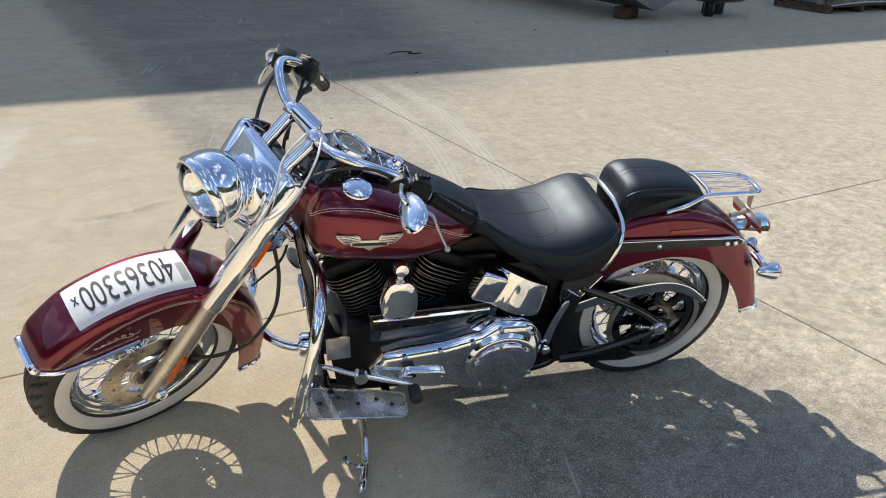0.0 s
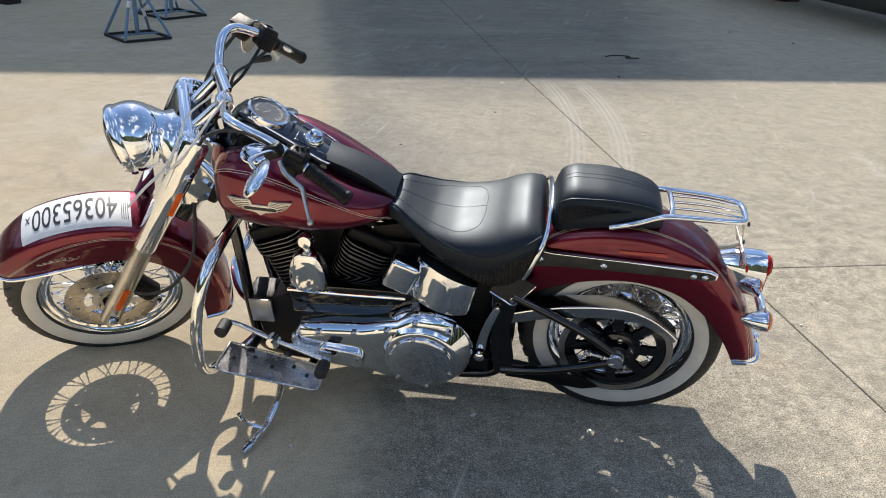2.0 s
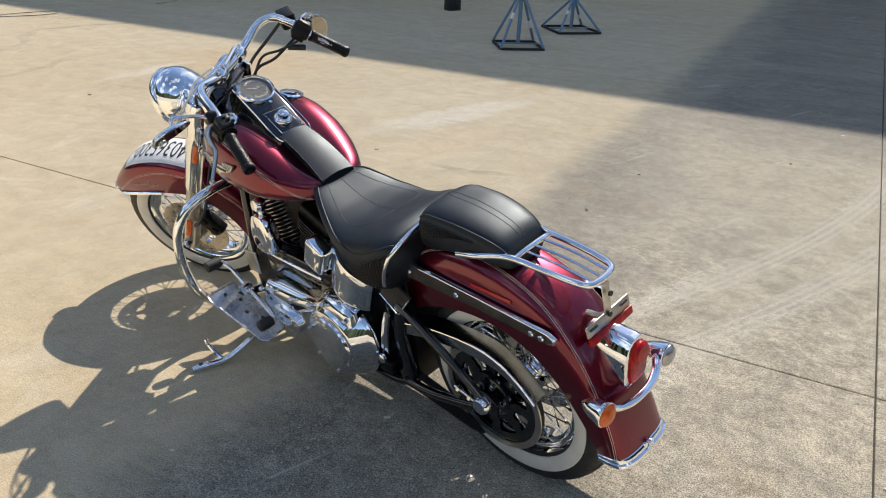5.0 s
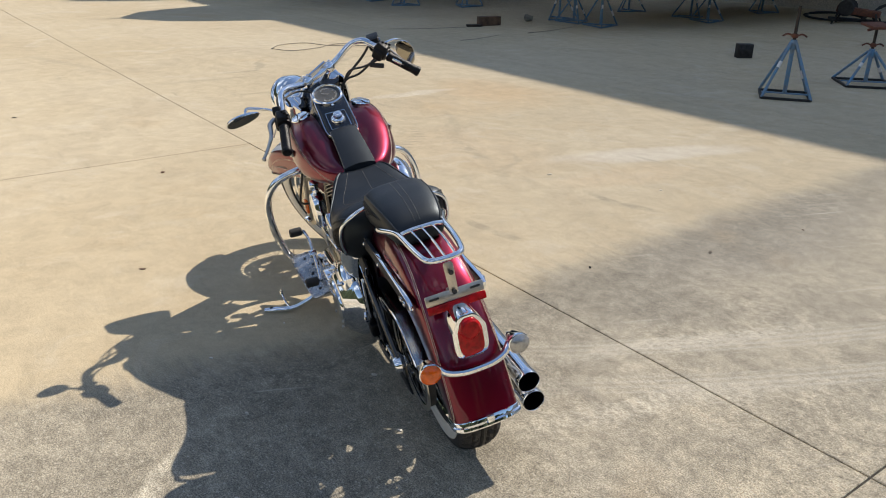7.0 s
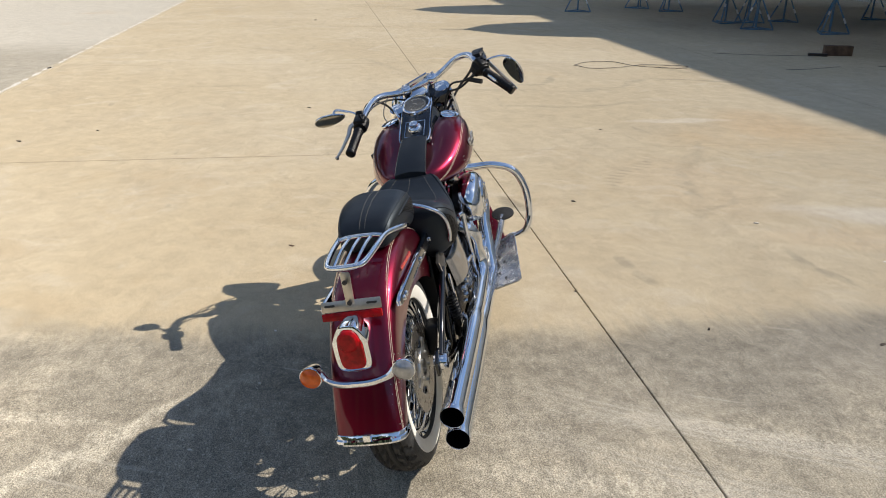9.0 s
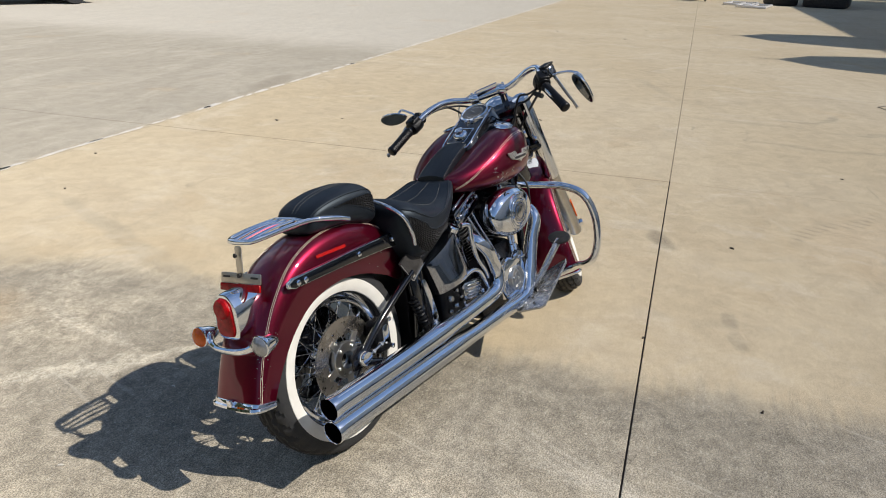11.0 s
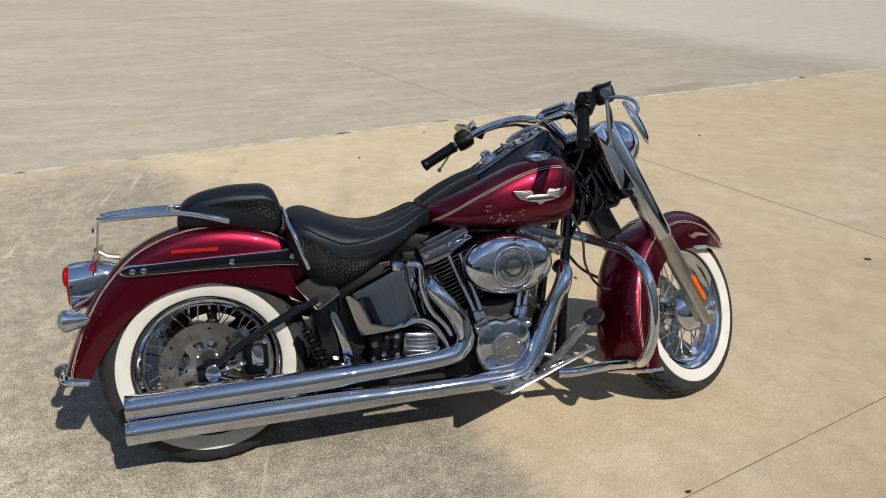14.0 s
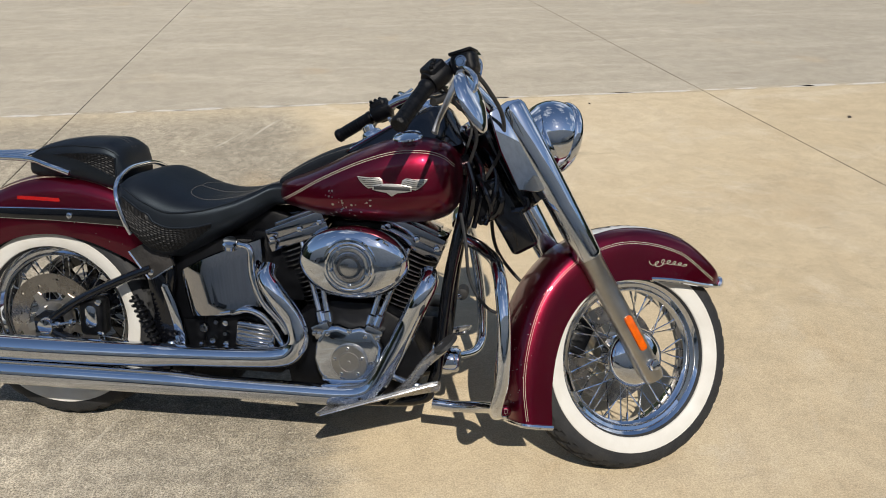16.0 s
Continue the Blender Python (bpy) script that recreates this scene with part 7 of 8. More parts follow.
brake = part("brake_pedal", bp_, BOARD, bike, "chrome brake pedal arm")
part("pedal_pad", slab(ellipse(0.033, 0.050, 28), 0.010, axis((0.355, -0.264, 0.394), (-0.62, 0.0, 0.78), (0, 1, 0)), None, 0.003), RUBBER, brake, "oval black pedal pad")
fl = tube([(0.14, -0.155, 0.305), (0.20, -0.190, 0.270), (0.27, -0.200, 0.250), (0.325, -0.185, 0.235)], 0.009, seg=10)
part("pedal_linkage", fl, CHROME_WORN, bike, "polished pedal linkage")
ks = tube([(0.205, 0.130, 0.165), (0.200, 0.200, 0.150), (0.194, 0.283, 0.118), (0.205, 0.370, 0.092), (0.222, 0.445, 0.100), (0.236, 0.492, 0.106)], [0.014, 0.013, 0.012, 0.012, 0.015, 0.011], seg=12)
kick = part("kickstand", ks, CHROME, bike, "extended chrome kickstand")
part("kickstand_tab", tube([(0.206, 0.385, 0.095), (0.235, 0.395, 0.115), (0.262, 0.400, 0.140), (0.272, 0.400, 0.165)], [0.006, 0.006, 0.006, 0.008], seg=8), CHROME, kick)
part("stand_bumper", lathe([(0.010, 0), (0.010, 0.022), (0.006, 0.025)], axis((0.226, 0.462, 0.092), (0.2, 0, 1)), seg=10), RUBBER, kick)
# pivot mounts, and black boxes added between the parts to close see-through gaps
for s in (1, -1):
    part("rear_floor_mount", box((0.06, 0.03, 0.05), Matrix.Translation((-0.415, 0.135 * s, 0.235)), None, 0.008, 2), BLACK_SATIN, bike, "black pivot block")
    part("pivot_bolt", lathe([(0.016, 0), (0.016, 0.010), (0.010, 0.014), (0.002, 0.015)], axis((-0.415, 0.150 * s, 0.275), (0, s, 0)), seg=12), CHROME, bike)
part("lower_frame_box", box((0.20, 0.19, 0.22), Matrix.Translation((-0.385, 0, 0.265)), None, 0.01, 2), BLACK_SATIN, bike, "black gearbox housing ahead of the rear wheel")
part("battery_box", box((0.30, 0.20, 0.25), Matrix.Translation((-0.36, 0, 0.475)), None, 0.01, 2), BLACK_SATIN, bike, "black frame box under the seat")
part("intake_body", box((0.34, 0.09, 0.20), Matrix.Translation((0.06, 0, 0.555)), None, 0.01, 2), BLACK_SATIN, bike, "black intake body between the cylinders")
part("gap_filler", box((0.15, 0.15, 0.20), Matrix.Translation((-0.150, 0, 0.520)), None, 0.012, 2), BLACK_SATIN, bike, "black filler added between the rear cylinder and the oil tank")
part("inner_guard", box((0.045, 0.150, 0.40), Matrix.Translation((-0.462, 0, 0.360)), None, 0.010, 2), BLACK_SATIN, bike, "black inner mudguard ahead of the rear tyre")
part("neck_cover", box((0.080, 0.10, 0.22), axis(PIVOT + SA * 0.53 - SN * 0.045, SA, (0, 1, 0)), None, 0.016, 3), BLACK_GLOSS, bike, "gloss black cover round the steering neck")
part("frame_rail_cover", box((0.20, 0.11, 0.10), Matrix.Translation((-0.18, 0, 0.625)) @ pose(0, 0, 0, 0, 14, 0), None, 0.01, 2), BLACK_SATIN, bike, "black wiring cover under the tank")

# ---- yard ----
gbm = bmesh.new()
gv = [gbm.verts.new((x, y, -0.012)) for x, y in ((-900, -900), (900, -900), (900, 900), (-900, 900))]
gbm.faces.new(gv)
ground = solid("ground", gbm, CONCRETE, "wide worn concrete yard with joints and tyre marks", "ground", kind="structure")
JB = radians(36.6)                                         # the sawn joints run at this angle


def lay(u, v, z=0.0):
    return Vector((u * math.cos(JB) - v * math.sin(JB), u * math.sin(JB) + v * math.cos(JB), z))


jb = bmesh.new()
SU, SV, U0, V0 = 4.82, 4.57, 3.119, 2.523
NU, NV = 8, 8
jv = [jb.verts.new(lay(a, c, -0.0085)) for a, c in ((U0 - NU * SU, V0 - NV * SV), (U0 + NU * SU, V0 - NV * SV), (U0 + NU * SU, V0 + NV * SV), (U0 - NU * SU, V0 + NV * SV))]
jb.faces.new(jv)
joint = new("joint_bed", mesh_of("joint_bed", jb, JOINT))
joint.parent = ground
g = 0.0035


def slab_piece():
    b = bmesh.new()
    w, h = SU - 2 * g, SV - 2 * g
    rows = [[Vector((x * (w / 2 - i), y * (h / 2 - i), z)) for x, y in ((-1, -1), (1, -1), (1, 1), (-1, 1))] for i, z in ((0, -0.011), (0, -0.002), (0.003, 0.0))]
    return mesh_of("concrete_slab", loft(rows), CONCRETE, 20)


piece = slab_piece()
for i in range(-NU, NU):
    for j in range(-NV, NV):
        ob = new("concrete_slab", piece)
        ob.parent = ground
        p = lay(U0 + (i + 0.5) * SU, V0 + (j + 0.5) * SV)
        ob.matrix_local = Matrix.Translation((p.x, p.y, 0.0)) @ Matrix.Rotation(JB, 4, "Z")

# chipped edges along the older joint
rng = random.Random(8)
cb = bmesh.new()
for k in range(120):
    u = -26 + 40 * (k + rng.uniform(0, 0.8)) / 120
    v = -2.07 + rng.gauss(0, 0.004)
    L = rng.uniform(0.15, 0.48)
    w = rng.uniform(0.040, 0.075)
    p = yard(u, v)
    own = [(x * L / 2, y * w / 2 * rng.uniform(0.4, 1.3)) for x, y in ((-1, -0.2), (-0.5, -1), (0.4, -0.8), (1, 0.1), (0.3, 1), (-0.6, 0.8))]
    slab(own, 0.0014, Matrix.Translation((p.x, p.y, 0.0002)) @ Matrix.Rotation(JA + rng.gauss(0, 0.03), 4, "Z"), cb)
PALE = material("pale chipped concrete", (0.74, 0.70, 0.62), 0.9, 0.0, 0.15, 30, 0.3, 200)
chips = new("chipped_joint", mesh_of("chipped_joint", cb, PALE))
chips.parent = ground
tagged(chips, "pale chipped concrete along an old joint", kind="stuff")

# a joint choked with dust beyond the crossing
db = bmesh.new()
uj = U0 - SU
rows = [[lay(uj - 0.012, v, 0.0), lay(uj - 0.010, v, 0.0009), lay(uj + 0.010, v, 0.0009), lay(uj + 0.012, v, 0.0)] for v in np.linspace(2.53, 24, 30)]
loft(rows, db, closed=False)
DUST = material("dirty sand in a joint", (0.30, 0.245, 0.165), 0.9, 0.0, 0.3, 9, 0.3, 80)
for run in ([(uj, v) for v in np.linspace(-24, 2.51, 30)], [(u, V0) for u in np.linspace(-30, -1.72, 30)]):
    along = lay(*run[-1]) - lay(*run[0])
    side = Vector((-along.y, along.x, 0)).normalized()
    loft_b = bmesh.new()
    loft([[lay(a, c, 0.0) - side * 0.0042 - Vector((0, 0, 0.003)), lay(a, c, 0.0) - side * 0.0038 - Vector((0, 0, 0.0006)), lay(a, c, 0.0) + side * 0.0038 - Vector((0, 0, 0.0006)), lay(a, c, 0.0) + side * 0.0042 - Vector((0, 0, 0.003))] for a, c in run], loft_b, closed=False)
    dusty = new("dust_fill", mesh_of("dust_fill", loft_b, DUST))
    dusty.parent = ground
    tagged(dusty, "joint half filled with dirty sand", kind="stuff")
fill = new("dust_fill", mesh_of("dust_fill", db, CONCRETE))
fill.parent = ground
tagged(fill, "joint filled with sandy dust", kind="stuff")

# small litter
rng = random.Random(12)
leaf_mats = [LEAD, PALE, WOOD]
LIT = [(-0.83, 3.95, 0.04, 0), (1.332, 3.495, 0.02, 1), (0.087, 5.82, 0.025, 1), (-1.886, 3.954, 0.03, 1), (-2.075, 0.605, 0.05, 2), (-0.482, 1.05, 0.035, 2), (0.548, -1.823, 0.03, 0), (0.947, -0.95, 0.025, 0),
       (-3.557, -1.174, 0.04, 0), (-4.16, 1.65, 0.04, 0), (0.35, 1.62, 0.02, 1), (0.72, 1.85, 0.02, 1), (1.15, 1.92, 0.018, 1), (1.6, 2.2, 0.02, 1), (-1.2, 4.6, 0.02, 2), (2.2, 9.9, 0.07, 0),
       (-1.1, 12.4, 0.1, 1), (-0.2, 11.3, 0.06, 0), (0.6, 11.0, 0.05, 0), (0.45, 2.27, 0.03, 1), (0.8, 2.39, 0.025, 1), (-1.39, 6.66, 0.03, 1), (-1.22, -2.35, 0.06, 0), (-10.63, -8.33, 0.08, 0),
       (-10.87, -6.57, 0.09, 0), (-13.06, -7.87, 0.07, 0), (-11.59, -5.46, 0.05, 0), (-0.69, 2.62, 0.02, 0), (-2.03, 2.14, 0.03, 0), (-0.6, 3.27, 0.02, 0), (0.05, 1.85, 0.018, 1), (-0.61, 7.6, 0.03, 0),
       (-1.03, 5.72, 0.025, 0), (-0.34, 8.71, 0.05, 1), (-1.62, 11.45, 0.09, 1), (-2.19, 3.26, 0.035, 1), (-1.81, -2.13, 0.04, 0)]
for x, y, r, k in LIT:
    own = [(r * rng.uniform(0.25, 0.6) * math.cos(a), 0.5 * r * rng.uniform(0.3, 0.6) * math.sin(a)) for a in np.linspace(0, 5.5, 8)]
    solid("debris", slab(own, rng.uniform(0.003, 0.008), Matrix.Translation((x, y, 0.0)) @ pose(0, 0, 0, 0, 0, rng.uniform(0, 180)), None, 0.001, 1), leaf_mats[k], ("dark scrap lying on the concrete", "pale flake lying on the concrete", "brown chip of wood lying on the concrete")[k], "debris", "litter on the yard")
pts = [yard(4.32, 7.35), yard(4.44, 7.42), yard(4.60, 7.38), yard(4.52, 7.30), yard(4.66, 7.28)]
solid("wire_scrap", tube([Vector((p.x, p.y, 0.008)) for p in pts], 0.006, seg=6), LEAD, "bent dark wire scrap on the concrete", "debris", "litter on the yard")
solid("hose", tube([(-7.75, 0.15, 0.012), (-7.6, 0.45, 0.012), (-7.9, 0.75, 0.012), (-8.3, 0.95, 0.012), (-8.5, 1.5, 0.012), (-8.25, 1.45, 0.012), (-8.15, 0.9, 0.012), (-8.35, 0.5, 0.012), (-8.1, 0.2, 0.012), (-7.75, 0.15, 0.012)], 0.005, seg=8), STRAW, "thin brown hose looped on the concrete", "hose")
for a, c in (((-8.98, 2.74), (-9.74, 3.37)), ((-10.2, 1.55), (-10.73, 2.92)), ((-10.03, 3.84), (-11.03, 4.76))):
    solid("cable", tube([(*a, 0.006), (a[0] * 0.6 + c[0] * 0.4 + 0.06, a[1] * 0.6 + c[1] * 0.4, 0.003), (*c, 0.003)], 0.003, seg=6), STRAW, "dark cable lying flat in the shade", "cable", "cables on the ground")



# ---- boat stands ----
def boat_stand(m, height, top, lab, legs=4, w=0.27, post=0.42, mat=None):
    """A stand on three or four legs round a screw post; top: False for none, or the pad's tilt in degrees."""
    mat = mat or BLUE_PAINT
    t = thing("boat_stand", lab, "boat stand", m, "boat stands in the yard")
    hh, r = height, w * (1.414 if legs == 4 else 1.3)
    feet = [(r * math.cos(2 * math.pi * (k + 0.5) / legs), r * math.sin(2 * math.pi * (k + 0.5) / legs)) for k in range(legs)]
    for k, a in enumerate(feet):
        b_ = feet[(k + 1) % legs]
        part("base_bar", tube([(*a, 0.016), (*b_, 0.016)], 0.017, seg=4, smooth=1), DARK_STEEL if legs == 4 else mat, t, "flat foot bar")
        leg = part("leg", tube([(*a, 0.02), (a[0] * 0.10, a[1] * 0.10, hh)], 0.0150, seg=8, smooth=1), mat, t, "painted tubular leg")
        if k in (0, 2):
            f0, f1 = (0.30, 0.46) if k == 0 else (0.55, 0.66)
            p0, p1 = Vector((*a, 0.02)), Vector((a[0] * 0.10, a[1] * 0.10, hh))
            part("tag", tube([p0.lerp(p1, f0), p0.lerp(p1, f1)], 0.0178, seg=8, smooth=1), PAPER, leg, "white paper tag round the leg")
    part("centre_tube", tube([(0, 0, 0.03), (0, 0, hh + 0.03)], 0.022, seg=10, smooth=1), mat, t, "upright tube that takes the screw")
    part("cross_bar", box((r * 1.35, 0.035, 0.012), Matrix.Translation((0, 0, 0.034)), None, 0.002, 1), mat, t)
    part("collar", lathe([(0.028, hh - 0.07), (0.034, hh - 0.05), (0.034, hh + 0.015), (0.028, hh + 0.03)], None, seg=16), mat, t)
    part("screw", lathe([(0.0165, hh - 0.02), (0.0165, hh + post)], None, seg=14), LEAD, t, "dark rusty screw post")
    nut = lathe([(0.03, hh + 0.05), (0.034, hh + 0.06), (0.034, hh + 0.08), (0.026, hh + 0.09)], None, seg=10)
    for sgn in (-1, 1):
        tube([(0.02 * sgn, 0, hh + 0.068), (0.07 * sgn, 0.005, hh + 0.085), (0.115 * sgn, 0.015, hh + 0.06)], 0.009, nut, seg=8, smooth=3)
    part("wing_nut", nut, RUST, t, "rusty wing nut")
    if top is not False:
        padm = Matrix.Translation((0, 0, hh + post)) @ pose(0, 0, 0, top, 0, 20)
        part("pad", box((0.26, 0.24, 0.03), padm, None, 0.006), RUST, t, "rusty top plate")
        part("pad_arm", tube([padm @ Vector((-0.16, -0.08, -0.025)), padm @ Vector((0.16, 0.08, -0.025))], 0.016, seg=8, smooth=1), RUST, t)
    return t


STAND = "blue painted four-legged boat stand with rusty screw"
TRIPOD = "blue painted three-legged boat stand with rusty screw"
boat_stand(Matrix.Translation((-5.15, 6.07, 0)) @ pose(0, 0, 0, 0, 0, 72), 0.55, False, STAND + ", standing empty", 4, 0.235, 0.36)
boat_stand(Matrix.Translation((-5.94, 7.31, 0)) @ pose(0, 0, 0, 0, 0, 80), 0.37, 8, STAND + " and tilted top plate", 4, 0.275, 0.28)
for x, y, h, r in ((-11.20, 5.24, 0.55, 53), (-12.25, 4.65, 0.50, 20), (-11.75, 4.85, 0.45, 66), (-12.31, 7.47, 0.46, 46), (-14.30, 9.25, 0.5, 25), (-14.05, 6.35, 0.46, 10), (-9.0, 10.55, 0.5, 40), (-13.0, 7.35, 0.5, 75), (-14.50, 1.60, 0.62, 15), (-14.45, 2.95, 0.62, 40), (-15.45, 0.85, 0.6, 55), (-15.9, 1.25, 0.6, 20), (-16.6, 1.9, 0.6, 5), (-18.4, 3.6, 0.6, 28), (-16.3, -2.75, 0.6, 20), (-17.8, -0.9, 0.6, 35), (-18.3, -1.8, 0.6, 5)):
    boat_stand(Matrix.Translation((x, y, 0)) @ pose(0, 0, 0, 0, 0, r), h, 20, TRIPOD + " under a boat", 3, 0.27, 0.2)


# ---- boats ----
def boat(m, length, beam, keel, sheer, top_mat, low_mat, lab, cabin=True, rise=1.0):
    """A planing hull, bow towards +x of its frame; keel and sheer are heights, rise the steepness of its bottom."""
    t = thing("boat", lab, "boat", m, "boats on stands")
    xs_ = np.linspace(0, 1, 17)
    up_r, lo_r = [], []
    for f in xs_:
        x = length * (f - 0.5)
        taper = 1.0 if f < 0.5 else math.sqrt(max(0.0, 1 - ((f - 0.5) / 0.5) ** 2.2))
        w = max(beam / 2 * taper, 0.02)
        k = keel + (sheer - keel) * 0.55 * max(0, (f - 0.72) / 0.28) ** 2.2
        s_ = sheer + 0.18 * (sheer - keel) * max(0, f - 0.4) ** 1.5
        chine = k + (s_ - k) * (0.34 + 0.1 * f) * rise
        wc = w * (0.88 - 0.25 * f)
        lo_r.append([Vector((x, -wc, chine)), Vector((x, -wc * 0.5, (k + chine) / 2 - 0.01)), Vector((x, 0, k)), Vector((x, wc * 0.5, (k + chine) / 2 - 0.01)), Vector((x, wc, chine)), Vector((x, 0, chine + 0.01))])
        up_r.append([Vector((x, -wc - 0.004, chine - 0.002)), Vector((x, -w, s_)), Vector((x, -w * 0.93, s_ + 0.05)), Vector((x, w * 0.93, s_ + 0.05)), Vector((x, w, s_)), Vector((x, wc + 0.004, chine - 0.002))])
    part("hull_bottom", loft(lo_r), low_mat, t, "dark painted hull bottom", angle=25)
    part("topsides", loft(up_r), top_mat, t, "smooth boat topsides", angle=25)
    part("rub_rail", tube([r[1] for r in up_r] + [r[4] for r in up_r[::-1]], 0.035, seg=6, smooth=1), ALLOY, t)
    if cabin:
        rr = []
        for f, w, h in ((-0.28, 0.36, 0.0), (-0.26, 0.36, 0.55), (0.0, 0.36, 0.6), (0.12, 0.30, 0.45), (0.26, 0.20, 0.0)):
            rr.append([Vector((length * f, y * beam, sheer + z)) for y, z in ((-w, 0), (-w * 0.9, h * 1.1), (w * 0.9, h * 1.1), (w, 0))])
        part("cabin", loft(rr), top_mat, t, "low white cabin", angle=25)
    return t


def facing(u, v, z, ang):
    p = yard(u, v, z)
    return Matrix.Translation(p) @ Matrix.Rotation(JA + radians(ang), 4, "Z")


boat(facing(-5.6, 13.05, 0, -90), 8.6, 4.4, 0.62, 2.25, HULL_WHITE, HULL_WHITE, "white motor boat propped on blue stands", True, 0.35)
boat(facing(-10.9, 11.68, 0, -90), 9.0, 3.3, 0.75, 3.05, HULL_WHITE, ANTIFOUL, "white cabin boat propped on blue stands", True)
boat(facing(-15.35, 11.85, 0, -90), 9.5, 3.4, 0.75, 3.4, HULL_WHITE, ANTIFOUL, "tall white boat propped on blue stands", True)
for u, v, z in ((-10.9, 7.05, 3.35), (-15.35, 7.0, 3.8)):
    p, q = yard(u, v + 0.9, z), yard(u, v - 0.1, z + 0.2)
    solid("bow_pulpit", tube([p, p.lerp(q, 0.6), q], [0.05, 0.035, 0.02], seg=8), ALLOY, "slim metal bow pulpit over the boat's bow", "boat part")
boat(facing(9.4, 11.7, 0, 92), 6.4, 2.1, 0.17, 1.25, HULL_GREY, HULL_GREY, "low grey hull resting on timber blocks", False)
solid("outboard_engine", join(box((0.9, 0.55, 0.55), facing(11.4, 8.9, 0.50, 0), None, 0.12, 3), tube([yard(11.2, 8.9, 0.4), yard(11.2, 8.9, 0.0)], 0.09, seg=10, smooth=1)), BLACK_GLOSS, "black outboard engine resting on a block", "engine")
for u, v, w, mat, lab in ((9.40, 9.0, 0.34, WOOD, "short timber block under the hull"), (9.6, 12.6, 0.40, WOOD, "short timber block under the hull"), (11.6, 9.15, 0.34, DARK_STEEL, "dark block under the engine")):
    solid("block", box((w, 0.22, 0.18), facing(u, v, 0.09, 8), None, 0.008), mat, lab, "block", "blocks on the yard")
solid("block", box((0.40, 0.16, 0.15), Matrix.Translation((-11.05, 3.26, 0.075)) @ pose(0, 0, 0, 0, 0, 116), None, 0.008), WOOD, "brown-grey timber block lying on the concrete", "block", "blocks on the yard")
solid("plank", box((0.27, 0.09, 0.04), Matrix.Translation((-10.80, 3.0, 0.02)) @ pose(0, 0, 0, 0, 0, 105), None, 0.006), LEAD, "short dark plank on the concrete", "plank")
solid("block", box((0.20, 0.13, 0.185), Matrix.Translation((-7.82, 6.58, 0.0925)) @ pose(0, 0, 0, 0, 0, 98), None, 0.006), DARK_STEEL, "small dark block standing on the concrete", "block", "blocks on the yard")
rk2 = ball(0.095, Matrix.Translation((-11.78, 4.02, 0.06)), None, (1.2, 0.9, 0.65), 12, 8)
for v in rk2.verts:
    v.co += Vector((noise.noise(v.co * 9), noise.noise(v.co * 9 + Vector((5, 0, 0))), noise.noise(v.co * 9 + Vector((0, 7, 0))))) * 0.04
solid("rock", rk2, STRAW, "rough pale rock on the concrete", "rock", angle=20)

# pallets with stacked planks
pal = thing("pallet_stack", "wooden pallet stacked with grey planks", "pallet", facing(15.2, 9.2, 0, 3))
for k in range(6):
    part("slat", box((2.4, 0.14, 0.022), Matrix.Translation((0, -0.5 + 0.2 * k, 0.125)), None, 0.003, 1), WOOD, pal)
for k in (-1, 0, 1):
    part("bearer", box((0.10, 1.15, 0.10), Matrix.Translation((1.1 * k, 0, 0.06)), None, 0.004, 1), WOOD, pal)
for j in range(4):
    for k in range(7):
        part("plank", box((2.2 + 0.1 * rng.random(), 0.14, 0.09), Matrix.Translation((rng.uniform(-0.1, 0.1), -0.5 + 0.165 * k, 0.19 + 0.095 * j)) @ pose(0, 0, 0, 0, 0, rng.uniform(-1, 1)), None, 0.006, 1), STRAW, pal)
part("strap", tube([(-1.2, -0.62, 0.16), (0, -0.63, 0.20), (1.2, -0.62, 0.17)], 0.012, seg=6), STRING, pal, "pale strap along the load")

# shed along the back of the yard: its eave throws the long shadow
H = 12.3
shed = thing("shed", "large white clad shed along the back of the yard", "building", kind="structure")
US, UE, VW = -40.0, 44.0, 17.95
wb = slab([(US, VW), (UE, VW), (UE, VW + 14), (US, VW + 14)], H, Matrix.Rotation(JA, 4, "Z"))
part("wall", wb, WALL_WHITE, shed, "white clad shed wall")
rb_mesh = mesh_of("wall_rib", box((0.05, 0.03, H - 0.3), None, None, 0.006, 1), WALL_WHITE)
for k in range(166):
    ob = new("wall_rib", rb_mesh)
    ob.parent = shed
    p = yard(US + 0.3 + 0.5 * k, VW - 0.012, H / 2)
    ob.matrix_local = Matrix.Translation(p) @ Matrix.Rotation(JA, 4, "Z")
part("plinth", slab([(US - 0.02, VW - 0.05), (UE, VW - 0.05), (UE, VW), (US - 0.02, VW)], 0.35, Matrix.Rotation(JA, 4, "Z")), PALE, shed, "concrete plinth")
part("roof", slab([(US - 0.1, VW - 0.08), (UE, VW - 0.08), (UE, VW + 14.1), (US - 0.1, VW + 14.1)], 0.12, Matrix.Translation((0, 0, H)) @ Matrix.Rotation(JA, 4, "Z")), ALLOY, shed, "metal roof edge")
def hoop(u, v, ru, rh, turns, lean, z0=0.03):
    """A hose coil that stands half upright against the wall."""
    return [yard(u + ru * math.cos(a) * (1 + 0.08 * math.sin(2.3 * a)), v + lean * math.sin(a) + 0.03 * math.sin(1.7 * a), z0 + max(0.0, rh * (1 + math.sin(a)) * (1 + 0.10 * math.sin(0.9 * a)))) for a in np.linspace(0, 2 * math.pi * turns, int(16 * turns))]


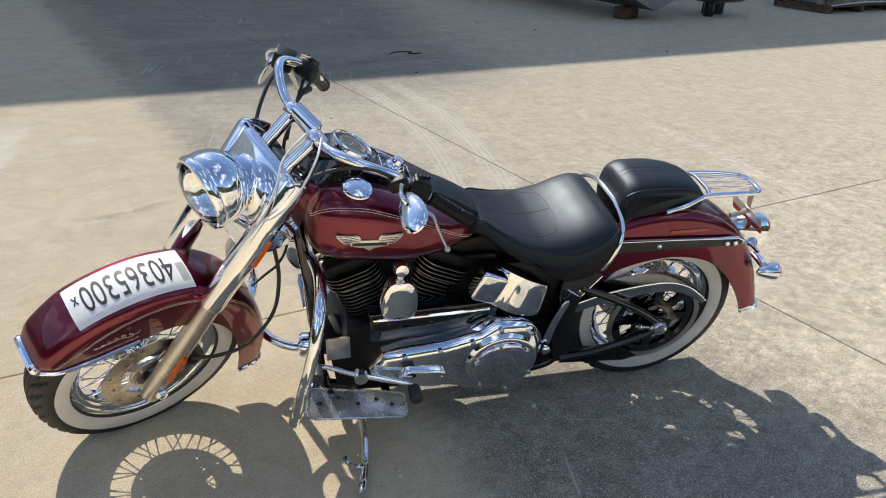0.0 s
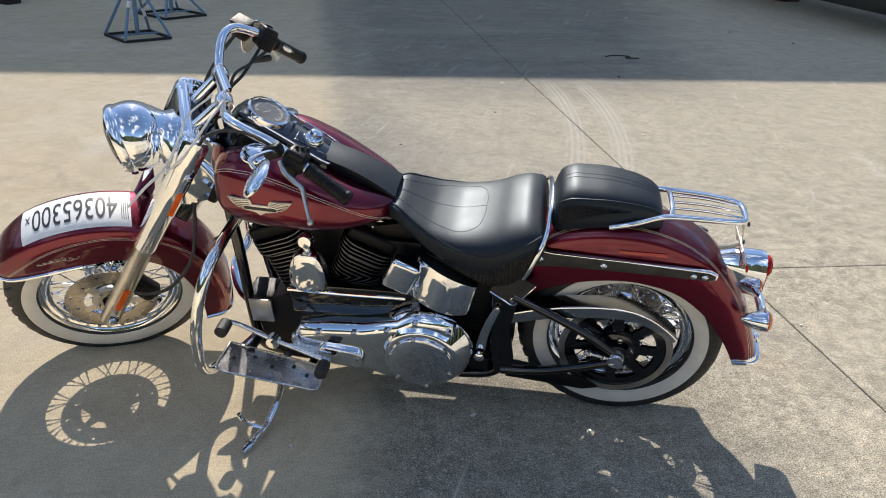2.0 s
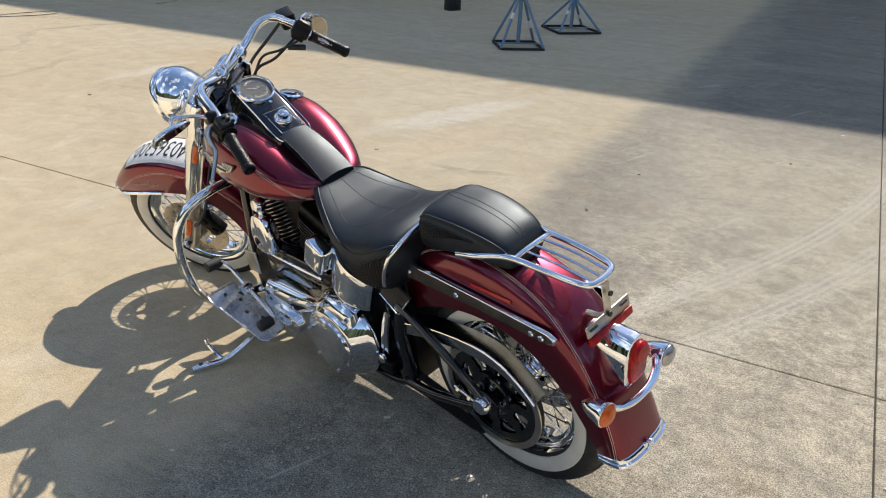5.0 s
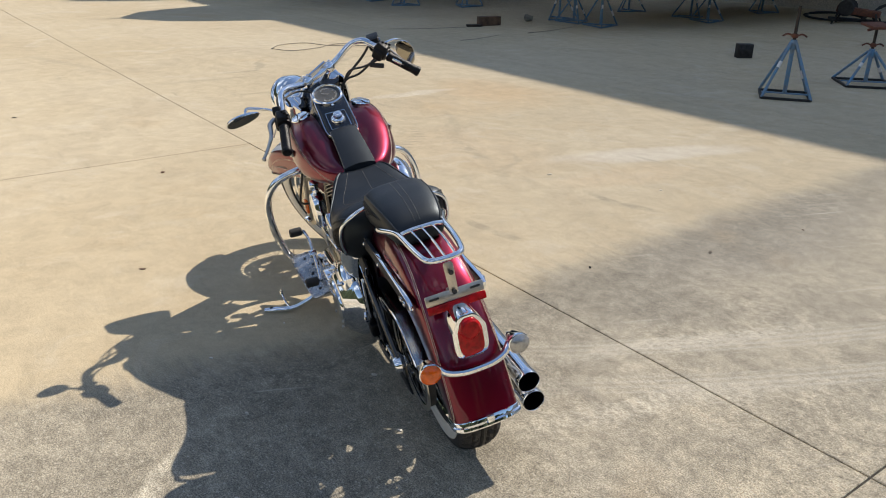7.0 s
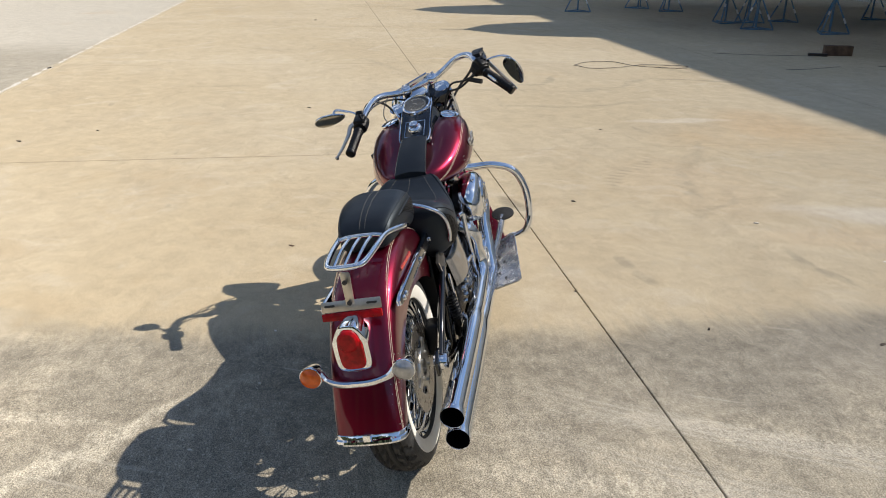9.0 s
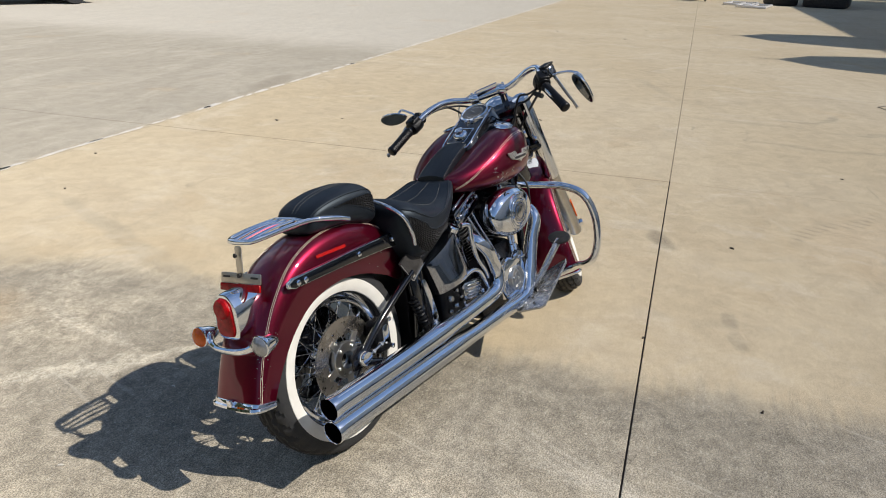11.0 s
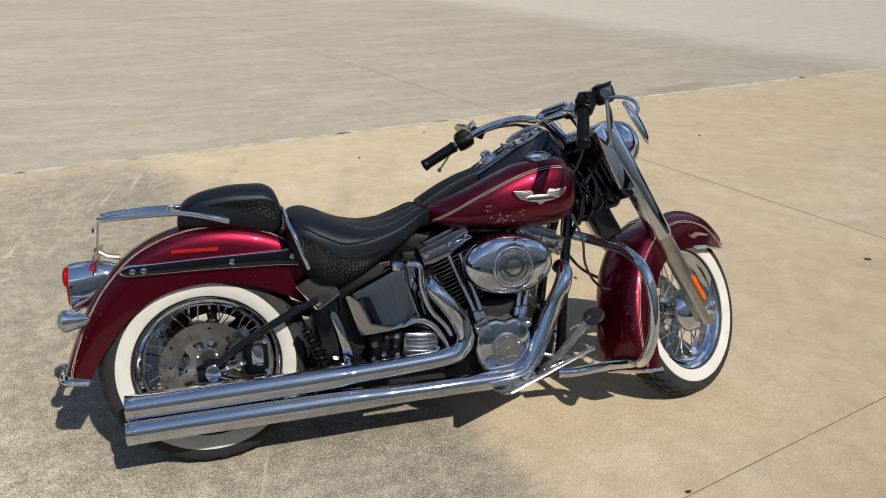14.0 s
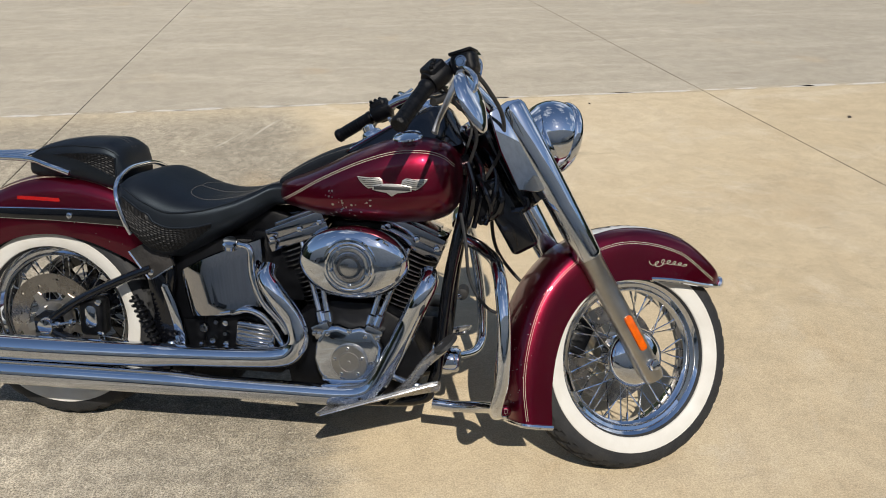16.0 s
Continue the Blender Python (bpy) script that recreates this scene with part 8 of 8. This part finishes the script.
for u, v, ru, rh, turns, lean in ((-2.05, 16.3, 0.42, 0.22, 2.6, 0.25), (-3.1, 16.1, 0.38, 0.17, 2.2, 0.2), (-4.2, 16.0, 0.55, 0.04, 1.6, 0.35)):
    solid("hose", tube(hoop(u, v, ru, rh, turns, lean), 0.022, seg=6, smooth=1), RUBBER, "dark hose coiled by the shed wall", "hose", "hoses by the shed wall")
solid("hose", tube([yard(u, 16.0 + 0.12 * math.sin(3 * u), 0.035) for u in np.linspace(-4.3, -1.5, 14)], 0.035, seg=6, smooth=1), RUBBER, "dark hose lying along the shed wall", "hose", "hoses by the shed wall")
jack = thing("scrap_winch", "dark red rusty winch frame by the shed wall", "machine part", facing(-3.55, 15.6, 0, 15))
part("frame", box((0.75, 0.22, 0.12), Matrix.Translation((0, 0, 0.24)) @ pose(0, 0, 0, 0, 6, 0), None, 0.02), RUST, jack)
part("drum", lathe([(0.13, -0.16), (0.15, -0.14), (0.08, -0.12), (0.08, 0.12), (0.15, 0.14), (0.13, 0.16)], Matrix.Translation((-0.2, 0, 0.30)) @ UP_Y, seg=20), DARK_STEEL, jack)
for x in (-0.32, 0.32):
    for y in (-0.1, 0.1):
        part("leg", tube([(x, y, 0.22), (x * 1.25, y * 1.8, 0.0)], 0.02, seg=6, smooth=1), DARK_STEEL, jack)

# far things across the yard
car = thing("car", "dark parked car far across the yard", "car", Matrix.Translation((-1.2, -18.3, 0)) @ pose(0, 0, 0, 0, 0, 12))
cp = []
for x, w, z0, z1 in ((-2.2, 0.75, 0.45, 0.80), (-2.1, 0.85, 0.30, 0.95), (-1.2, 0.90, 0.28, 1.0), (0.0, 0.90, 0.28, 1.0), (1.3, 0.90, 0.28, 0.98), (2.0, 0.82, 0.30, 0.85), (2.2, 0.70, 0.42, 0.70)):
    cp.append([Vector((x, y * w, z)) for y, z in ((-0.92, z0), (-1, (z0 + z1) / 2), (-0.93, z1), (0.93, z1), (1, (z0 + z1) / 2), (0.92, z0))])
part("body", loft(cp), CAR_PAINT, car, "dark glossy car body")
cp = [[Vector((x, y * w, z)) for y, z in ((-1, 0.97), (-0.82, 0.97 + h), (0.82, 0.97 + h), (1, 0.97))] for x, w, h in ((-1.7, 0.80, 0.02), (-1.0, 0.82, 0.42), (0.2, 0.82, 0.45), (1.1, 0.80, 0.02))]
part("cabin", loft(cp), BLACK_GLOSS, car, "dark glazed cabin")
for x in (-1.35, 1.35):
    for s in (1, -1):
        wh = part("wheel", lathe([(0.18, -0.09), (0.30, -0.10), (0.32, -0.06), (0.32, 0.06), (0.30, 0.10), (0.18, 0.09)], Matrix.Translation((x, 0.82 * s, 0.32)) @ UP_Y, seg=32), RUBBER, car)
        part("wheel_disc", lathe([(0.18, 0.07 * s), (0.12, 0.085 * s), (0.002, 0.085 * s)], Matrix.Translation((x, 0.82 * s, 0.32)) @ UP_Y, seg=24), ALLOY, wh)
cart = thing("yard_cart", "low steel yard cart on castors", "cart", Matrix.Translation((-27.0, -17.0, 0)) @ pose(0, 0, 0, 0, 0, 30))
part("deck", box((2.2, 1.1, 0.08), Matrix.Translation((0, 0, 0.55)), None, 0.01), ALLOY, cart)
for x in (-1, 1):
    for y in (-1, 1):
        part("leg", tube([(x * 0.95, y * 0.45, 0.52), (x * 0.95, y * 0.45, 0.14)], 0.03, seg=8, smooth=1), ALLOY, cart)
        part("castor", lathe([(0.09, -0.03), (0.11, -0.02), (0.11, 0.02), (0.09, 0.03)], Matrix.Translation((x * 0.95, y * 0.45, 0.11)) @ UP_Y, seg=20), RUBBER, cart)
solid("scrap_heap", join(box((2.5, 1.6, 1.2), Matrix.Translation((-29.4, -12.6, 0.6)) @ pose(0, 0, 0, 0, 0, 25), None, 0.12, 2), box((1.3, 1.0, 0.7), Matrix.Translation((-28.2, -13.9, 0.35)) @ pose(0, 0, 0, 0, 0, 50), None, 0.1, 2)), DARK_STEEL, "dark machine crates far across the yard", "crates")
for x, y in ((-26.2, -14.3), (-25.4, -13.2)):
    f = tube([(-0.9, -0.5, 0.05), (0.9, -0.5, 0.05), (0.9, 0.5, 0.05), (-0.9, 0.5, 0.05)], 0.05, seg=6, smooth=1, closed=True)
    tube([(-0.9, 0, 0.05), (0.9, 0, 0.05)], 0.04, f, seg=6, smooth=1)
    solid("ground_frame", f, HULL_WHITE, "pale metal frame lying on the concrete", "frame", "frames on the ground", m=Matrix.Translation((x, y, 0)) @ pose(0, 0, 0, 0, 0, 25))

# unseen dark ring far round the yard, added to darken the chrome's horizon reflections
rng = random.Random(77)
tl_b = bmesh.new()
nt = 240
rows = [[], [], []]
for i in range(nt):
    a = 2 * math.pi * i / nt
    r = 46 + rng.uniform(-3, 3)
    h = 14.0 + 2.5 * math.sin(a * 5) + rng.uniform(-2.2, 2.2)
    for row, (k, z) in zip(rows, ((1.0, -0.2), (1.0, h * 0.7), (1.04, h))):
        row.append(Vector((r * k * math.cos(a), r * k * math.sin(a), z)))
loft(rows, tl_b, cap=False)
mt = bpy.data.objects.new("backdrop", mesh_of("backdrop", tl_b, BACKDROP))
scene.collection.objects.link(mt)
tagged(mt, "unseen dark green backdrop added for reflections", "trees", "", "structure")
